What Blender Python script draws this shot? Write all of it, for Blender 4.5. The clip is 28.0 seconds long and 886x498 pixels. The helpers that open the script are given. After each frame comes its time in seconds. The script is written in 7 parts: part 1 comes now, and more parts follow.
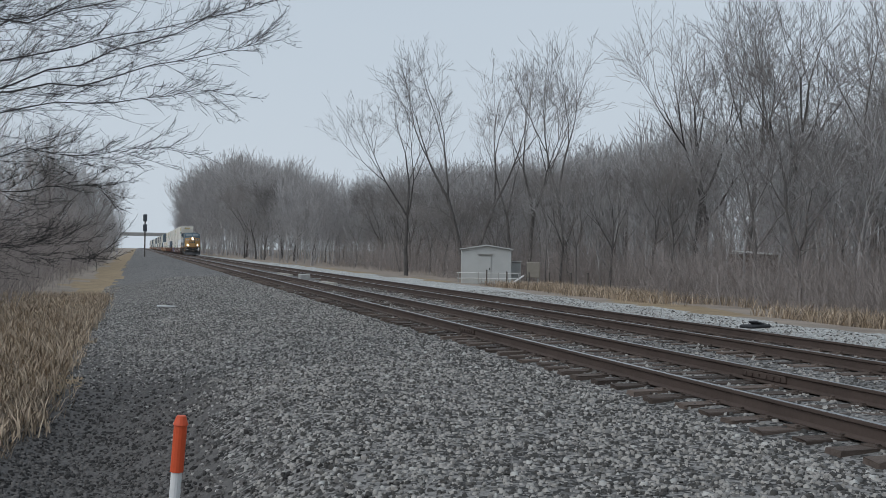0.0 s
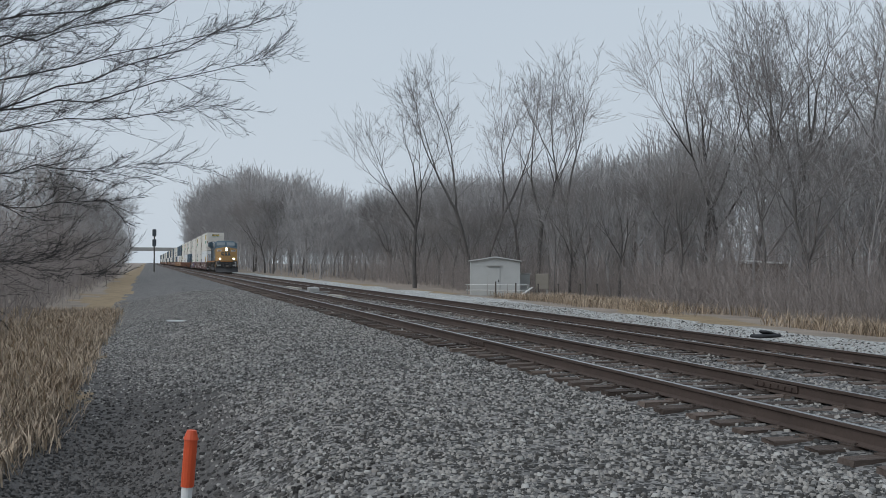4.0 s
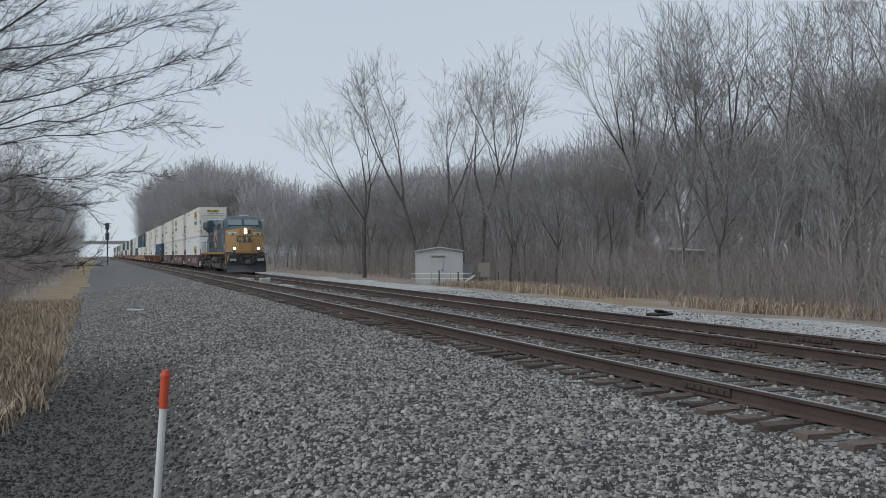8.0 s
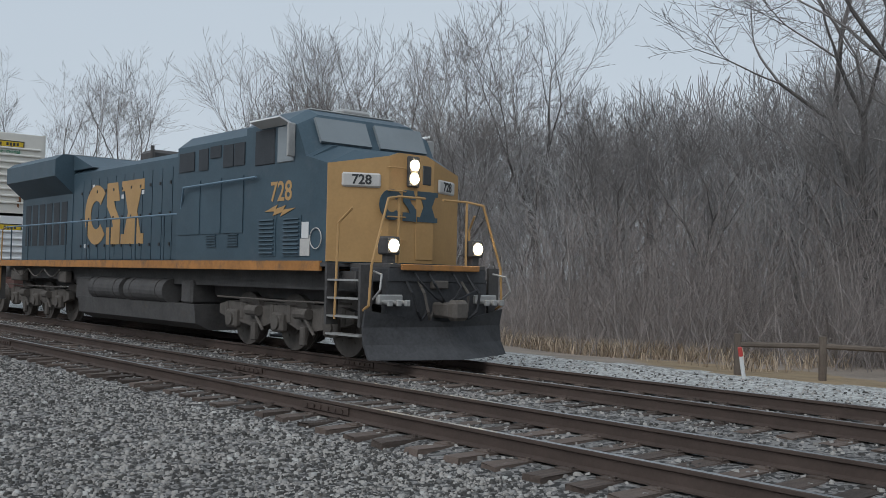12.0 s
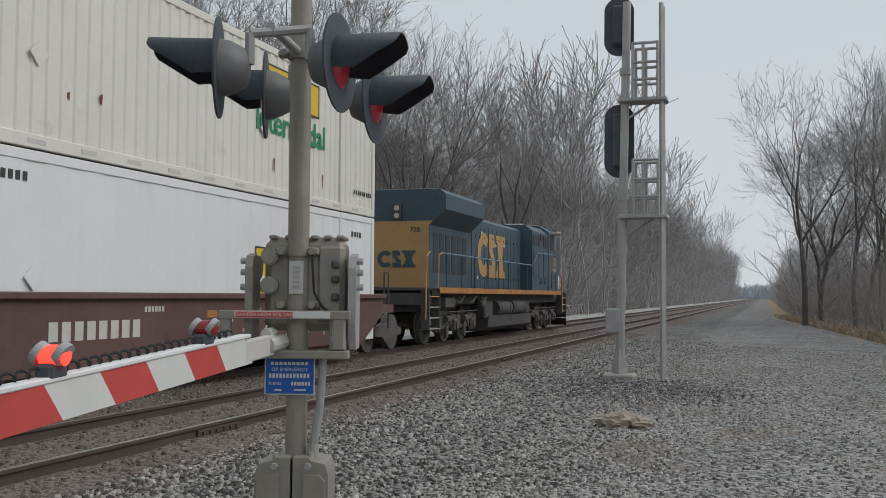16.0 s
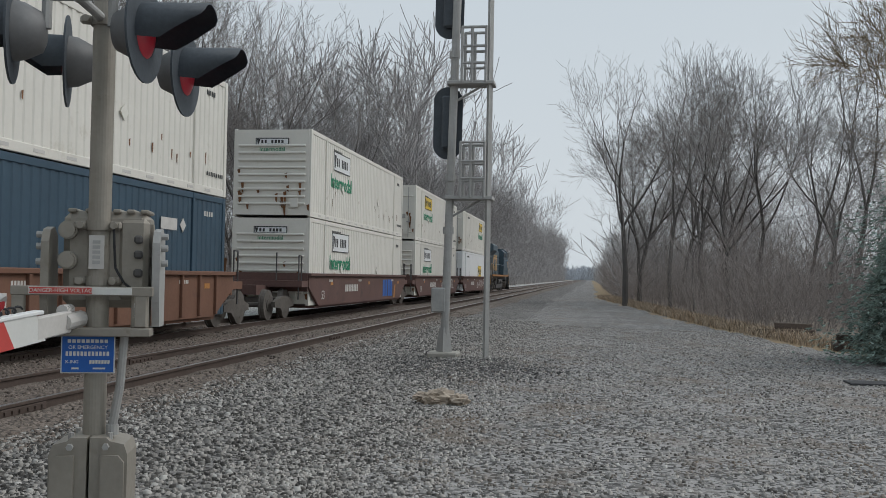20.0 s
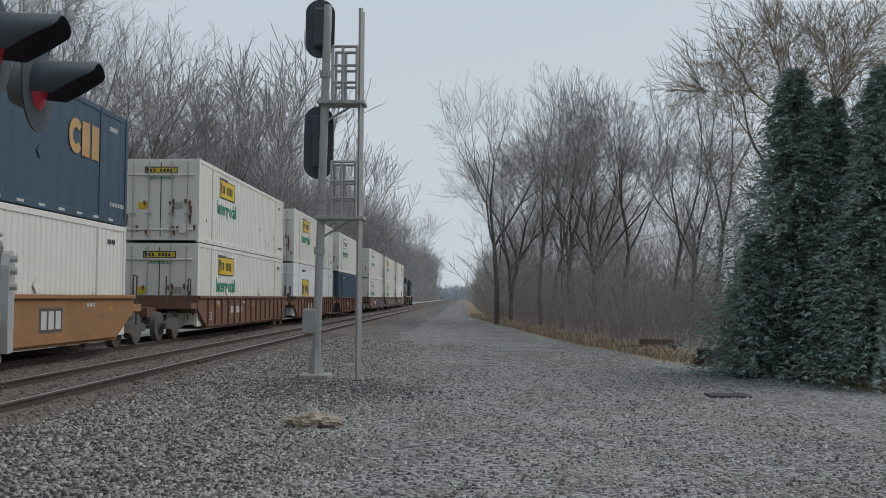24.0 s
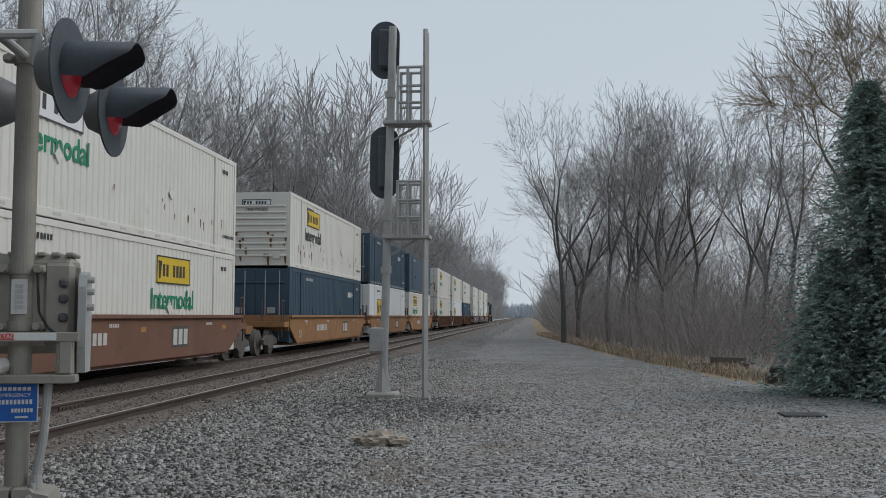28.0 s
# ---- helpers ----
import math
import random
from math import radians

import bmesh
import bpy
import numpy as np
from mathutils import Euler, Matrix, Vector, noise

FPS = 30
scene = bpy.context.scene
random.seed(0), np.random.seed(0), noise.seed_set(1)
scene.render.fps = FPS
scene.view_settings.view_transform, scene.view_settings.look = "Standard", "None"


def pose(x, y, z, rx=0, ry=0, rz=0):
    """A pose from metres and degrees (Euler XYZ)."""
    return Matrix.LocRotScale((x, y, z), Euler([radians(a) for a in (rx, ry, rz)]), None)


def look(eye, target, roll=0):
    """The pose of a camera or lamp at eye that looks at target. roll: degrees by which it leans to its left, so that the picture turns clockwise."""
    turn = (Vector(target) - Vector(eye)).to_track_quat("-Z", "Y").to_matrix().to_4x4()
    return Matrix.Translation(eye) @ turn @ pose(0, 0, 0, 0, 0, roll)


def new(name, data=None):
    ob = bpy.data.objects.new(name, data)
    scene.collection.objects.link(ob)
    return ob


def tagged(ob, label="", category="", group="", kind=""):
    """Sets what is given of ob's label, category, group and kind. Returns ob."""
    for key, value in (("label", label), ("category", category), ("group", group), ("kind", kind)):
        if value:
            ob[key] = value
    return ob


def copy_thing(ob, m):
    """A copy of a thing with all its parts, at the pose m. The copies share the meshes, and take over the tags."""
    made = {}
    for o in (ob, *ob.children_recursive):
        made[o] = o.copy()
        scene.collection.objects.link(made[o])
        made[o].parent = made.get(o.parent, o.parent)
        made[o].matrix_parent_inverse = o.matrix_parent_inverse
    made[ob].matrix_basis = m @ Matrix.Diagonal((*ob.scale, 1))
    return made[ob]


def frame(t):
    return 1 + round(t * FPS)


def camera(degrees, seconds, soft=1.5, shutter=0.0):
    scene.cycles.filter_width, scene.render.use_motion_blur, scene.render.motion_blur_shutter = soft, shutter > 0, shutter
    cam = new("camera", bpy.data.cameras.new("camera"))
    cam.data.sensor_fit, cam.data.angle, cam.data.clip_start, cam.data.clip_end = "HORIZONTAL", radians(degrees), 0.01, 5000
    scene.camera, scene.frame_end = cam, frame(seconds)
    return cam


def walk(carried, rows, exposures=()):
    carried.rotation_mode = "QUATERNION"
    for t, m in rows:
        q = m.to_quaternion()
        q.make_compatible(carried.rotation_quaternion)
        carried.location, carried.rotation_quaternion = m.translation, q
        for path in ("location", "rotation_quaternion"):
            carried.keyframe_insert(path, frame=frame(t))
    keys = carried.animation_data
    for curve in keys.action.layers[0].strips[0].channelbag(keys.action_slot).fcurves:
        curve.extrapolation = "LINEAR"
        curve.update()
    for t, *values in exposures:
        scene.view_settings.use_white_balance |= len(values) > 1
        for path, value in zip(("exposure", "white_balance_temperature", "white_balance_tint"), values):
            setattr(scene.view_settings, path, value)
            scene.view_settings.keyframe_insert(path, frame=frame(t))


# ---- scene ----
# ---------------- camera and its way ----------------
cam = camera(47.9, 28.0, soft=0.6)


def aim(x, y, z, heading, pitch, roll):
    """A camera pose: heading in degrees east of the line's north, pitch up, roll to its left."""
    h, p = radians(heading), radians(pitch)
    way = Vector((math.sin(h) * math.cos(p), math.cos(h) * math.cos(p), math.sin(p)))
    eye = Vector((x, y, z))
    return look(eye, eye + way * 10, roll)


PATH = [
    (0, 0.32, 3.2, 1.435, 17.04, 0.13, 0.78),
    (0.5, 0.32, 3.2, 1.435, 17.11, 0.18, 0.64),
    (1, 0.32, 3.2, 1.435, 16.64, 0.16, 0.61),
    (1.5, 0.32, 3.2, 1.435, 16.24, 0.39, 0.48),
    (2, 0.32, 3.2, 1.435, 16.16, 0.60, 0.55),
    (2.5, 0.32, 3.2, 1.435, 16.31, 0.67, 0.57),
    (4.5, 0.32, 3.2, 1.435, 16.75, 0.95, 0.02),
    (5, 0.32, 3.2, 1.435, 17.25, 1.08, -0.06),
    (5.5, 0.32, 3.2, 1.435, 17.69, 0.92, 0.13),
    (6, 0.32, 3.2, 1.435, 18.35, 0.71, 0.28),
    (6.5, 0.32, 3.2, 1.435, 19.70, 0.42, 0.31),
    (7, 0.2, 2.0, 1.435, 18.57, 0.33, 0.42),
    (7.45, 0, 0, 1.435, 17.42, -0.05, 0.04),
    (8, 0, 0, 1.435, 19.08, 0.26, -0.34),
    (8.5, 0, 0, 1.435, 20.5, 0.73, -0.58),
    (9, 0, 0, 1.435, 20.32, 1.27, -0.36),
    (9.5, 0, 0, 1.435, 19.85, 1.46, -0.06),
    (10, 0, 0, 1.435, 19.84, 1.54, 0.18),
    (10.5, 0, 0, 1.435, 19.95, 1.6, 0.2),
    (11, 0, 0, 1.435, 20.2, 1.59, 0.49),
    (11.5, 0, 0, 1.435, 24.53, 1.55, 0.85),
    (12, 0, 0, 1.435, 40.3, 1.6, 1.2),
    (12.2, 0, 0, 1.435, 51.31, 2.75, 2.05),
    (12.4, 0, 0, 1.435, 59.18, 4.3, 2.14),
    (12.5, 0, 0, 1.435, 63.84, 5.0, 0.86),
    (14.5, 0.663, -6.223, 1.435, 151.8, 2.74, -0.08),
    (15, 0.595, -6.178, 1.435, 157.85, 2.65, 0.22),
    (15.5, 0.569, -6.166, 1.435, 160.76, 2.73, 0.08),
    (16, 0.549, -6.166, 1.435, 162.14, 2.66, 0.35),
    (16.5, 0.514, -6.163, 1.435, 163.04, 2.5, 0.56),
    (17, 0.493, -6.157, 1.435, 163.96, 2.26, 0.7),
    (17.5, 0.469, -6.161, 1.435, 165.11, 2.11, 0.63),
    (18, 0.422, -6.18, 1.435, 168.74, 1.68, 0.75),
    (18.5, 0.412, -6.181, 1.435, 170.31, 1.39, 0.86),
    (19, 0.414, -6.202, 1.435, 171.59, 1.21, 1.02),
    (19.5, 0.408, -6.185, 1.435, 171.61, 1.28, 1.1),
    (20, 0.382, -6.167, 1.435, 171.56, 1.55, 1.01),
    (20.5, 0.407, -6.192, 1.435, 171.66, 1.78, 0.81),
    (22.5, 0.398, -6.217, 1.435, 172.08, 2.43, 0.54),
    (23, 0.395, -6.213, 1.435, 174.2, 2.61, 0.3),
    (23.5, 0.366, -6.223, 1.435, 179.69, 2.59, 0.15),
    (24, 0.355, -6.221, 1.435, 178.81, 2.79, 0.37),
    (24.5, 0.359, -6.222, 1.435, 177.51, 3.06, 0.4),
    (25, 0.355, -6.224, 1.435, 176.23, 3.38, 0.36),
    (25.5, 0.355, -6.23, 1.435, 175.76, 3.39, 0.47),
    (26, 0.362, -6.221, 1.435, 175.56, 3.35, 0.4),
    (26.5, 0.367, -6.216, 1.435, 175.63, 3.38, 0.41),
    (27, 0.366, -6.219, 1.435, 175.61, 3.54, 0.29),
    (27.5, 0.364, -6.215, 1.435, 175.29, 3.74, 0.22),
    (28, 0.358, -6.209, 1.435, 175.03, 3.83, 0.12),
]
walk(cam, [(r[0], aim(*r[1:])) for r in PATH],
     exposures=[(0.0, 0.19, 6150, 10), (12.0, 0.18, 6150, 10), (14.5, 0.58, 6700, 12), (15.1, 0.54, 6650, 12), (15.8, 0.3, 6580, 11), (17.0, 0.24, 6500, 10), (20.0, 0.29, 6480, 10), (23.0, 0.18, 6350, 10), (28.0, 0.18, 6300, 10)])

# ---------------- overcast daylight ----------------
world = bpy.data.worlds.new("overcast")
scene.world = world
world.use_nodes = True
wn = world.node_tree
wn.nodes.clear()
sky = wn.nodes.new("ShaderNodeTexSky")
sky.sky_type, sky.sun_disc = "NISHITA", False
sky.sun_elevation, sky.sun_rotation = radians(44), radians(248)
sky.dust_density, sky.air_density = 4.0, 1.5
grey = wn.nodes.new("ShaderNodeHueSaturation")
grey.inputs["Saturation"].default_value = 0.3
grey.inputs["Value"].default_value = 0.6
wn.links.new(sky.outputs[0], grey.inputs["Color"])
coord = wn.nodes.new("ShaderNodeTexCoord")
axes = wn.nodes.new("ShaderNodeSeparateXYZ")
wn.links.new(coord.outputs["Generated"], axes.inputs[0])
cloud = wn.nodes.new("ShaderNodeTexNoise")
cloud.inputs["Scale"].default_value, cloud.inputs["Detail"].default_value = 2.2, 5.0
squash = wn.nodes.new("ShaderNodeMapping")
squash.inputs["Scale"].default_value = (1, 1, 3.0)
wn.links.new(coord.outputs["Generated"], squash.inputs[0])
wn.links.new(squash.outputs[0], cloud.inputs["Vector"])
tall = wn.nodes.new("ShaderNodeMath")
tall.operation = "MULTIPLY_ADD"
tall.inputs[1].default_value, tall.inputs[2].default_value = 0.22, -0.11
wn.links.new(cloud.outputs["Fac"], tall.inputs[0])
lift = wn.nodes.new("ShaderNodeMath")
lift.operation = "ADD"
wn.links.new(axes.outputs["Z"], lift.inputs[0])
wn.links.new(tall.outputs[0], lift.inputs[1])
veil = wn.nodes.new("ShaderNodeValToRGB")
veil.color_ramp.elements[0].position, veil.color_ramp.elements[0].color = 0.0, (5.5, 5.97, 6.3, 1)
veil.color_ramp.elements[1].position, veil.color_ramp.elements[1].color = 0.55, (4.42, 5.1, 5.7, 1)
wn.links.new(lift.outputs[0], veil.inputs[0])
blend = wn.nodes.new("ShaderNodeMix")
blend.data_type = "RGBA"
blend.inputs["Factor"].default_value = 0.9
wn.links.new(grey.outputs[0], blend.inputs["A"])
wn.links.new(veil.outputs[0], blend.inputs["B"])
back = wn.nodes.new("ShaderNodeBackground")
back.inputs["Strength"].default_value = 0.1
wn.links.new(blend.outputs["Result"], back.inputs["Color"])
wout = wn.nodes.new("ShaderNodeOutputWorld")
wn.links.new(back.outputs[0], wout.inputs[0])
sun = new("sun", bpy.data.lights.new("sun", "SUN"))
sun.data.energy, sun.data.angle, sun.data.color = 1.1, radians(40), (1.0, 0.97, 0.93)
sun.matrix_world = look((-40, -16, 42), (0, 0, 0))


# ---------------- materials ----------------
def mat(name, color, rough=0.8, metal=0.0, vary=0.25, scale=3.0, bump=0.3, fine=40.0, second=None, mix=0.5, emit=0.0, spec=0.4, rand=0.0, stretch=None, island=0.0, cells=0.0):
    """Procedural paint, stone, wood or metal: a base colour that varies at two scales, with fine relief; second: a stain or wear colour."""
    m = bpy.data.materials.new(name)
    m.use_nodes = True
    t = m.node_tree
    b = t.nodes["Principled BSDF"]
    b.inputs["Roughness"].default_value = rough
    b.inputs["Metallic"].default_value = metal
    b.inputs["Specular IOR Level"].default_value = spec
    tc = t.nodes.new("ShaderNodeTexCoord")
    src = tc.outputs["Object"]
    if stretch:
        mp = t.nodes.new("ShaderNodeMapping")
        mp.inputs["Scale"].default_value = stretch
        t.links.new(src, mp.inputs[0])
        src = mp.outputs[0]
    big = t.nodes.new("ShaderNodeTexNoise")
    big.inputs["Scale"].default_value, big.inputs["Detail"].default_value, big.inputs["Roughness"].default_value = scale, 6.0, 0.65
    small = t.nodes.new("ShaderNodeTexNoise")
    small.inputs["Scale"].default_value, small.inputs["Detail"].default_value = fine, 4.0
    t.links.new(src, big.inputs["Vector"])
    t.links.new(src, small.inputs["Vector"])
    ramp = t.nodes.new("ShaderNodeValToRGB")
    lo = [c * (1 - vary) for c in color]
    hi = [min(1, c * (1 + vary)) for c in color]
    ramp.color_ramp.elements[0].position, ramp.color_ramp.elements[0].color = 0.3, (*lo, 1)
    ramp.color_ramp.elements[1].position, ramp.color_ramp.elements[1].color = 0.7, (*hi, 1)
    add = t.nodes.new("ShaderNodeMath")
    add.operation = "MULTIPLY_ADD"
    add.inputs[1].default_value, add.inputs[2].default_value = 0.6, 0.2
    t.links.new(small.outputs["Fac"], add.inputs[0])
    mx = t.nodes.new("ShaderNodeMath")
    mx.operation = "MULTIPLY_ADD"
    mx.inputs[1].default_value = 0.6
    t.links.new(big.outputs["Fac"], mx.inputs[0])
    half = t.nodes.new("ShaderNodeMath")
    half.operation = "MULTIPLY"
    half.inputs[1].default_value = 0.4
    t.links.new(add.outputs[0], half.inputs[0])
    t.links.new(half.outputs[0], mx.inputs[2])
    fac = mx.outputs[0]
    if rand or island:
        if island:
            g = t.nodes.new("ShaderNodeNewGeometry")
            r = g.outputs["Random Per Island"]
        else:
            g = t.nodes.new("ShaderNodeObjectInfo")
            r = g.outputs["Random"]
        a2 = t.nodes.new("ShaderNodeMath")
        a2.operation = "MULTIPLY_ADD"
        a2.inputs[1].default_value = rand or island
        t.links.new(r, a2.inputs[0])
        a3 = t.nodes.new("ShaderNodeMath")
        a3.operation = "SUBTRACT"
        t.links.new(fac, a3.inputs[0])
        a3.inputs[1].default_value = (rand or island) / 2
        t.links.new(a3.outputs[0], a2.inputs[2])
        fac = a2.outputs[0]
    if cells:
        vo = t.nodes.new("ShaderNodeTexVoronoi")
        vo.inputs["Scale"].default_value = cells
        t.links.new(src, vo.inputs["Vector"])
        sp = t.nodes.new("ShaderNodeSeparateXYZ")
        t.links.new(vo.outputs["Color"], sp.inputs[0])
        vm = t.nodes.new("ShaderNodeMath")
        vm.operation = "MULTIPLY_ADD"
        vm.inputs[1].default_value = 0.7
        t.links.new(sp.outputs["X"], vm.inputs[0])
        vs = t.nodes.new("ShaderNodeMath")
        vs.operation = "SUBTRACT"
        t.links.new(fac, vs.inputs[0])
        vs.inputs[1].default_value = 0.35
        t.links.new(vs.outputs[0], vm.inputs[2])
        fac = vm.outputs[0]
    t.links.new(fac, ramp.inputs[0])
    col = ramp.outputs[0]
    if second:
        st = t.nodes.new("ShaderNodeTexNoise")
        st.inputs["Scale"].default_value, st.inputs["Detail"].default_value, st.inputs["Roughness"].default_value = scale * 1.7, 8.0, 0.7
        t.links.new(src, st.inputs["Vector"])
        sr = t.nodes.new("ShaderNodeValToRGB")
        sr.color_ramp.elements[0].position, sr.color_ramp.elements[1].position = 1 - mix, min(1, 1 - mix + 0.18)
        t.links.new(st.outputs["Fac"], sr.inputs[0])
        mc = t.nodes.new("ShaderNodeMix")
        mc.data_type = "RGBA"
        t.links.new(sr.outputs[0], mc.inputs["Factor"])
        t.links.new(col, mc.inputs["A"])
        mc.inputs["B"].default_value = (*second, 1)
        col = mc.outputs["Result"]
    t.links.new(col, b.inputs["Base Color"])
    if bump:
        bn = t.nodes.new("ShaderNodeBump")
        bn.inputs["Strength"].default_value, bn.inputs["Distance"].default_value = bump, 0.01
        t.links.new(small.outputs["Fac"], bn.inputs["Height"])
        t.links.new(bn.outputs[0], b.inputs["Normal"])
    if emit:
        b.inputs["Emission Color"].default_value = (*color, 1)
        b.inputs["Emission Strength"].default_value = emit
    return m


GRAVEL = mat("grey crushed stone", (0.138, 0.131, 0.124), 0.95, vary=0.75, scale=0.5, fine=45, bump=1.0, second=(0.09, 0.078, 0.07), mix=0.42, cells=22)
STONE = mat("loose ballast stone", (0.212, 0.2, 0.184), 0.9, vary=0.72, scale=0.9, fine=60, bump=0.4, island=0.95, second=(0.17, 0.14, 0.118), mix=0.4)
YARDSTONE = mat("grey yard stone", (0.27, 0.255, 0.236), 0.9, vary=0.65, scale=0.6, fine=60, bump=0.4, island=0.9, second=(0.2, 0.16, 0.128), mix=0.5)
YARDGRAVEL = mat("grey compacted yard gravel", (0.2, 0.193, 0.186), 0.95, vary=0.68, scale=0.4, fine=45, bump=1.0, second=(0.175, 0.14, 0.112), mix=0.48, cells=22)
PALESTONE = mat("pale loose stone", (0.34, 0.33, 0.31), 0.9, vary=0.4, scale=0.9, fine=60, bump=0.4, island=0.6)
DARKSTONE = mat("dark wet cinders", (0.082, 0.076, 0.072), 0.9, vary=0.7, scale=9, fine=60, bump=0.4, island=0.7)
PALEGRAVEL = mat("pale limestone gravel", (0.38, 0.378, 0.36), 0.95, vary=0.4, scale=0.5, fine=30, bump=0.8, second=(0.2, 0.195, 0.18), mix=0.4, cells=17)
TIE = mat("weathered creosoted wood", (0.105, 0.08, 0.066), 0.9, vary=0.5, scale=3, fine=30, bump=0.8, rand=0.4, stretch=(1, 6, 6))
RAIL = mat("rusty brown rail steel", (0.09, 0.066, 0.055), 0.75, 0.3, vary=0.3, scale=2, fine=40, bump=0.3)
RAILTOP = mat("polished rail head", (0.5, 0.5, 0.5), 0.35, 1.0, vary=0.15, scale=4, bump=0.05)
ASPHALT = mat("worn grey asphalt", (0.13, 0.13, 0.132), 0.9, vary=0.25, scale=0.8, fine=60, bump=0.5, second=(0.08, 0.08, 0.083), mix=0.42)
PANEL = mat("crossing concrete panel", (0.2, 0.195, 0.185), 0.9, vary=0.3, scale=1.0, fine=40, bump=0.5)
ROADWHITE = mat("white road paint", (0.7, 0.7, 0.68), 0.7, vary=0.2, scale=3)
ROADYELLOW = mat("yellow road paint", (0.6, 0.36, 0.07), 0.7, vary=0.25, scale=3)
GRASS = mat("dry straw grass", (0.36, 0.285, 0.21), 0.95, vary=0.45, scale=1.5, fine=30, bump=0.6, island=0.6)
SOIL = mat("leaf litter soil", (0.26, 0.215, 0.175), 1.0, vary=0.45, scale=0.5, fine=14, bump=1.0, second=(0.24, 0.18, 0.11), mix=0.4)
BARK = mat("grey brown bark", (0.125, 0.116, 0.11), 0.95, vary=0.4, scale=1.2, fine=12, bump=0.6, rand=0.35)
TWIG = mat("bare grey twigs", (0.22, 0.204, 0.195), 0.95, vary=0.3, scale=0.3, fine=5, bump=0, rand=0.4)
# distance haze is put into the colour: paler than the near twigs
HAZETWIG = mat("bare twigs paled by haze", (0.37, 0.355, 0.35), 1.0, vary=0.25, scale=0.12, fine=3, bump=0, island=0.4)
BUSH = mat("brown grey thicket stems", (0.29, 0.256, 0.24), 1.0, vary=0.4, scale=0.12, fine=4, bump=0, island=0.3)
# aerial haze painted as a blue-grey base colour
HAZEWOOD = mat("end of line woods blued by haze", (0.42, 0.45, 0.49), 1.0, vary=0.15, scale=0.1, fine=3, bump=0, island=0.3)
BROWNSTONE = mat("rust brown ballast", (0.135, 0.11, 0.092), 0.95, vary=0.5, scale=1.0, fine=50, bump=0.8, second=(0.13, 0.1, 0.085), mix=0.42, cells=30)
BROWNCHIP = mat("rust brown ballast chips", (0.15, 0.124, 0.105), 0.9, vary=0.5, scale=1.2, fine=60, bump=0.4, island=0.55)
DARKBARK = mat("dark wet bark", (0.035, 0.033, 0.032), 0.9, vary=0.35, scale=2, fine=20, bump=0.3)
YTWIG = mat("yellowish willow twigs", (0.21, 0.165, 0.11), 0.95, vary=0.3, scale=0.3, fine=5, bump=0)
NEEDLE = mat("dark green spruce needles", (0.26, 0.335, 0.295), 0.9, vary=0.4, scale=1.2, fine=16, bump=0, island=0.5)
BLUE = mat("dark blue locomotive paint", (0.054, 0.088, 0.112), 0.5, vary=0.22, scale=0.9, fine=20, bump=0.08, second=(0.075, 0.1, 0.122), mix=0.45)
YELLOW = mat("golden yellow paint", (0.46, 0.28, 0.115), 0.55, vary=0.16, scale=1.2, fine=20, bump=0.08, second=(0.33, 0.2, 0.07), mix=0.36)
SILLY = mat("orange yellow sill stripe", (0.42, 0.19, 0.055), 0.6, vary=0.3, scale=1.5, fine=10, bump=0.1, second=(0.16, 0.1, 0.06), mix=0.5)
FRAMEBLACK = mat("sooty black underframe", (0.082, 0.078, 0.076), 0.8, vary=0.4, scale=2, fine=20, bump=0.3, second=(0.11, 0.09, 0.075), mix=0.42)
TRUCK = mat("dusty brown truck casting", (0.105, 0.093, 0.082), 0.85, vary=0.4, scale=3, fine=20, bump=0.3)
# reflected sky is painted into the glass as a mid grey base
GLASS = mat("cab glass greyed by sky reflection", (0.2, 0.225, 0.235), 0.12, 0.0, vary=0.1, scale=1, bump=0, spec=0.9)
GRILLE = mat("dark radiator mesh", (0.045, 0.05, 0.056), 0.7, vary=0.2, scale=5)
WHITE = mat("off white container paint", (0.7, 0.675, 0.615), 0.6, vary=0.07, scale=0.7, fine=12, bump=0.05, second=(0.52, 0.48, 0.4), mix=0.4)
WHITE2 = mat("clean white container paint", (0.74, 0.75, 0.75), 0.55, vary=0.05, scale=0.7, fine=12, bump=0.04, second=(0.58, 0.58, 0.57), mix=0.36)
NAVY = mat("navy container paint", (0.042, 0.078, 0.112), 0.55, vary=0.2, scale=0.8, fine=12, bump=0.06, second=(0.05, 0.07, 0.1), mix=0.42)
RUST = mat("rust streaks", (0.18, 0.085, 0.04), 0.9, vary=0.4, scale=6)
LOGOY = mat("yellow sign vinyl", (0.68, 0.47, 0.03), 0.5, vary=0.1, scale=2, bump=0.02)
INK = mat("black lettering", (0.045, 0.045, 0.045), 0.6, vary=0.1, scale=4, bump=0)
GREENINK = mat("green lettering", (0.02, 0.23, 0.12), 0.6, vary=0.1, scale=4, bump=0)
PALEINK = mat("pale lettering", (0.55, 0.53, 0.5), 0.6, vary=0.15, scale=4, bump=0)
MAROON = mat("dull maroon well car paint", (0.125, 0.07, 0.06), 0.75, vary=0.25, scale=0.9, fine=14, bump=0.12, second=(0.075, 0.05, 0.045), mix=0.45)
TAN = mat("faded tan orange well car paint", (0.3, 0.155, 0.068), 0.75, vary=0.25, scale=0.9, fine=14, bump=0.12, second=(0.17, 0.09, 0.05), mix=0.45)
BROWN = mat("red brown well car paint", (0.17, 0.085, 0.055), 0.75, vary=0.25, scale=0.9, fine=14, bump=0.12, second=(0.12, 0.065, 0.05), mix=0.42)
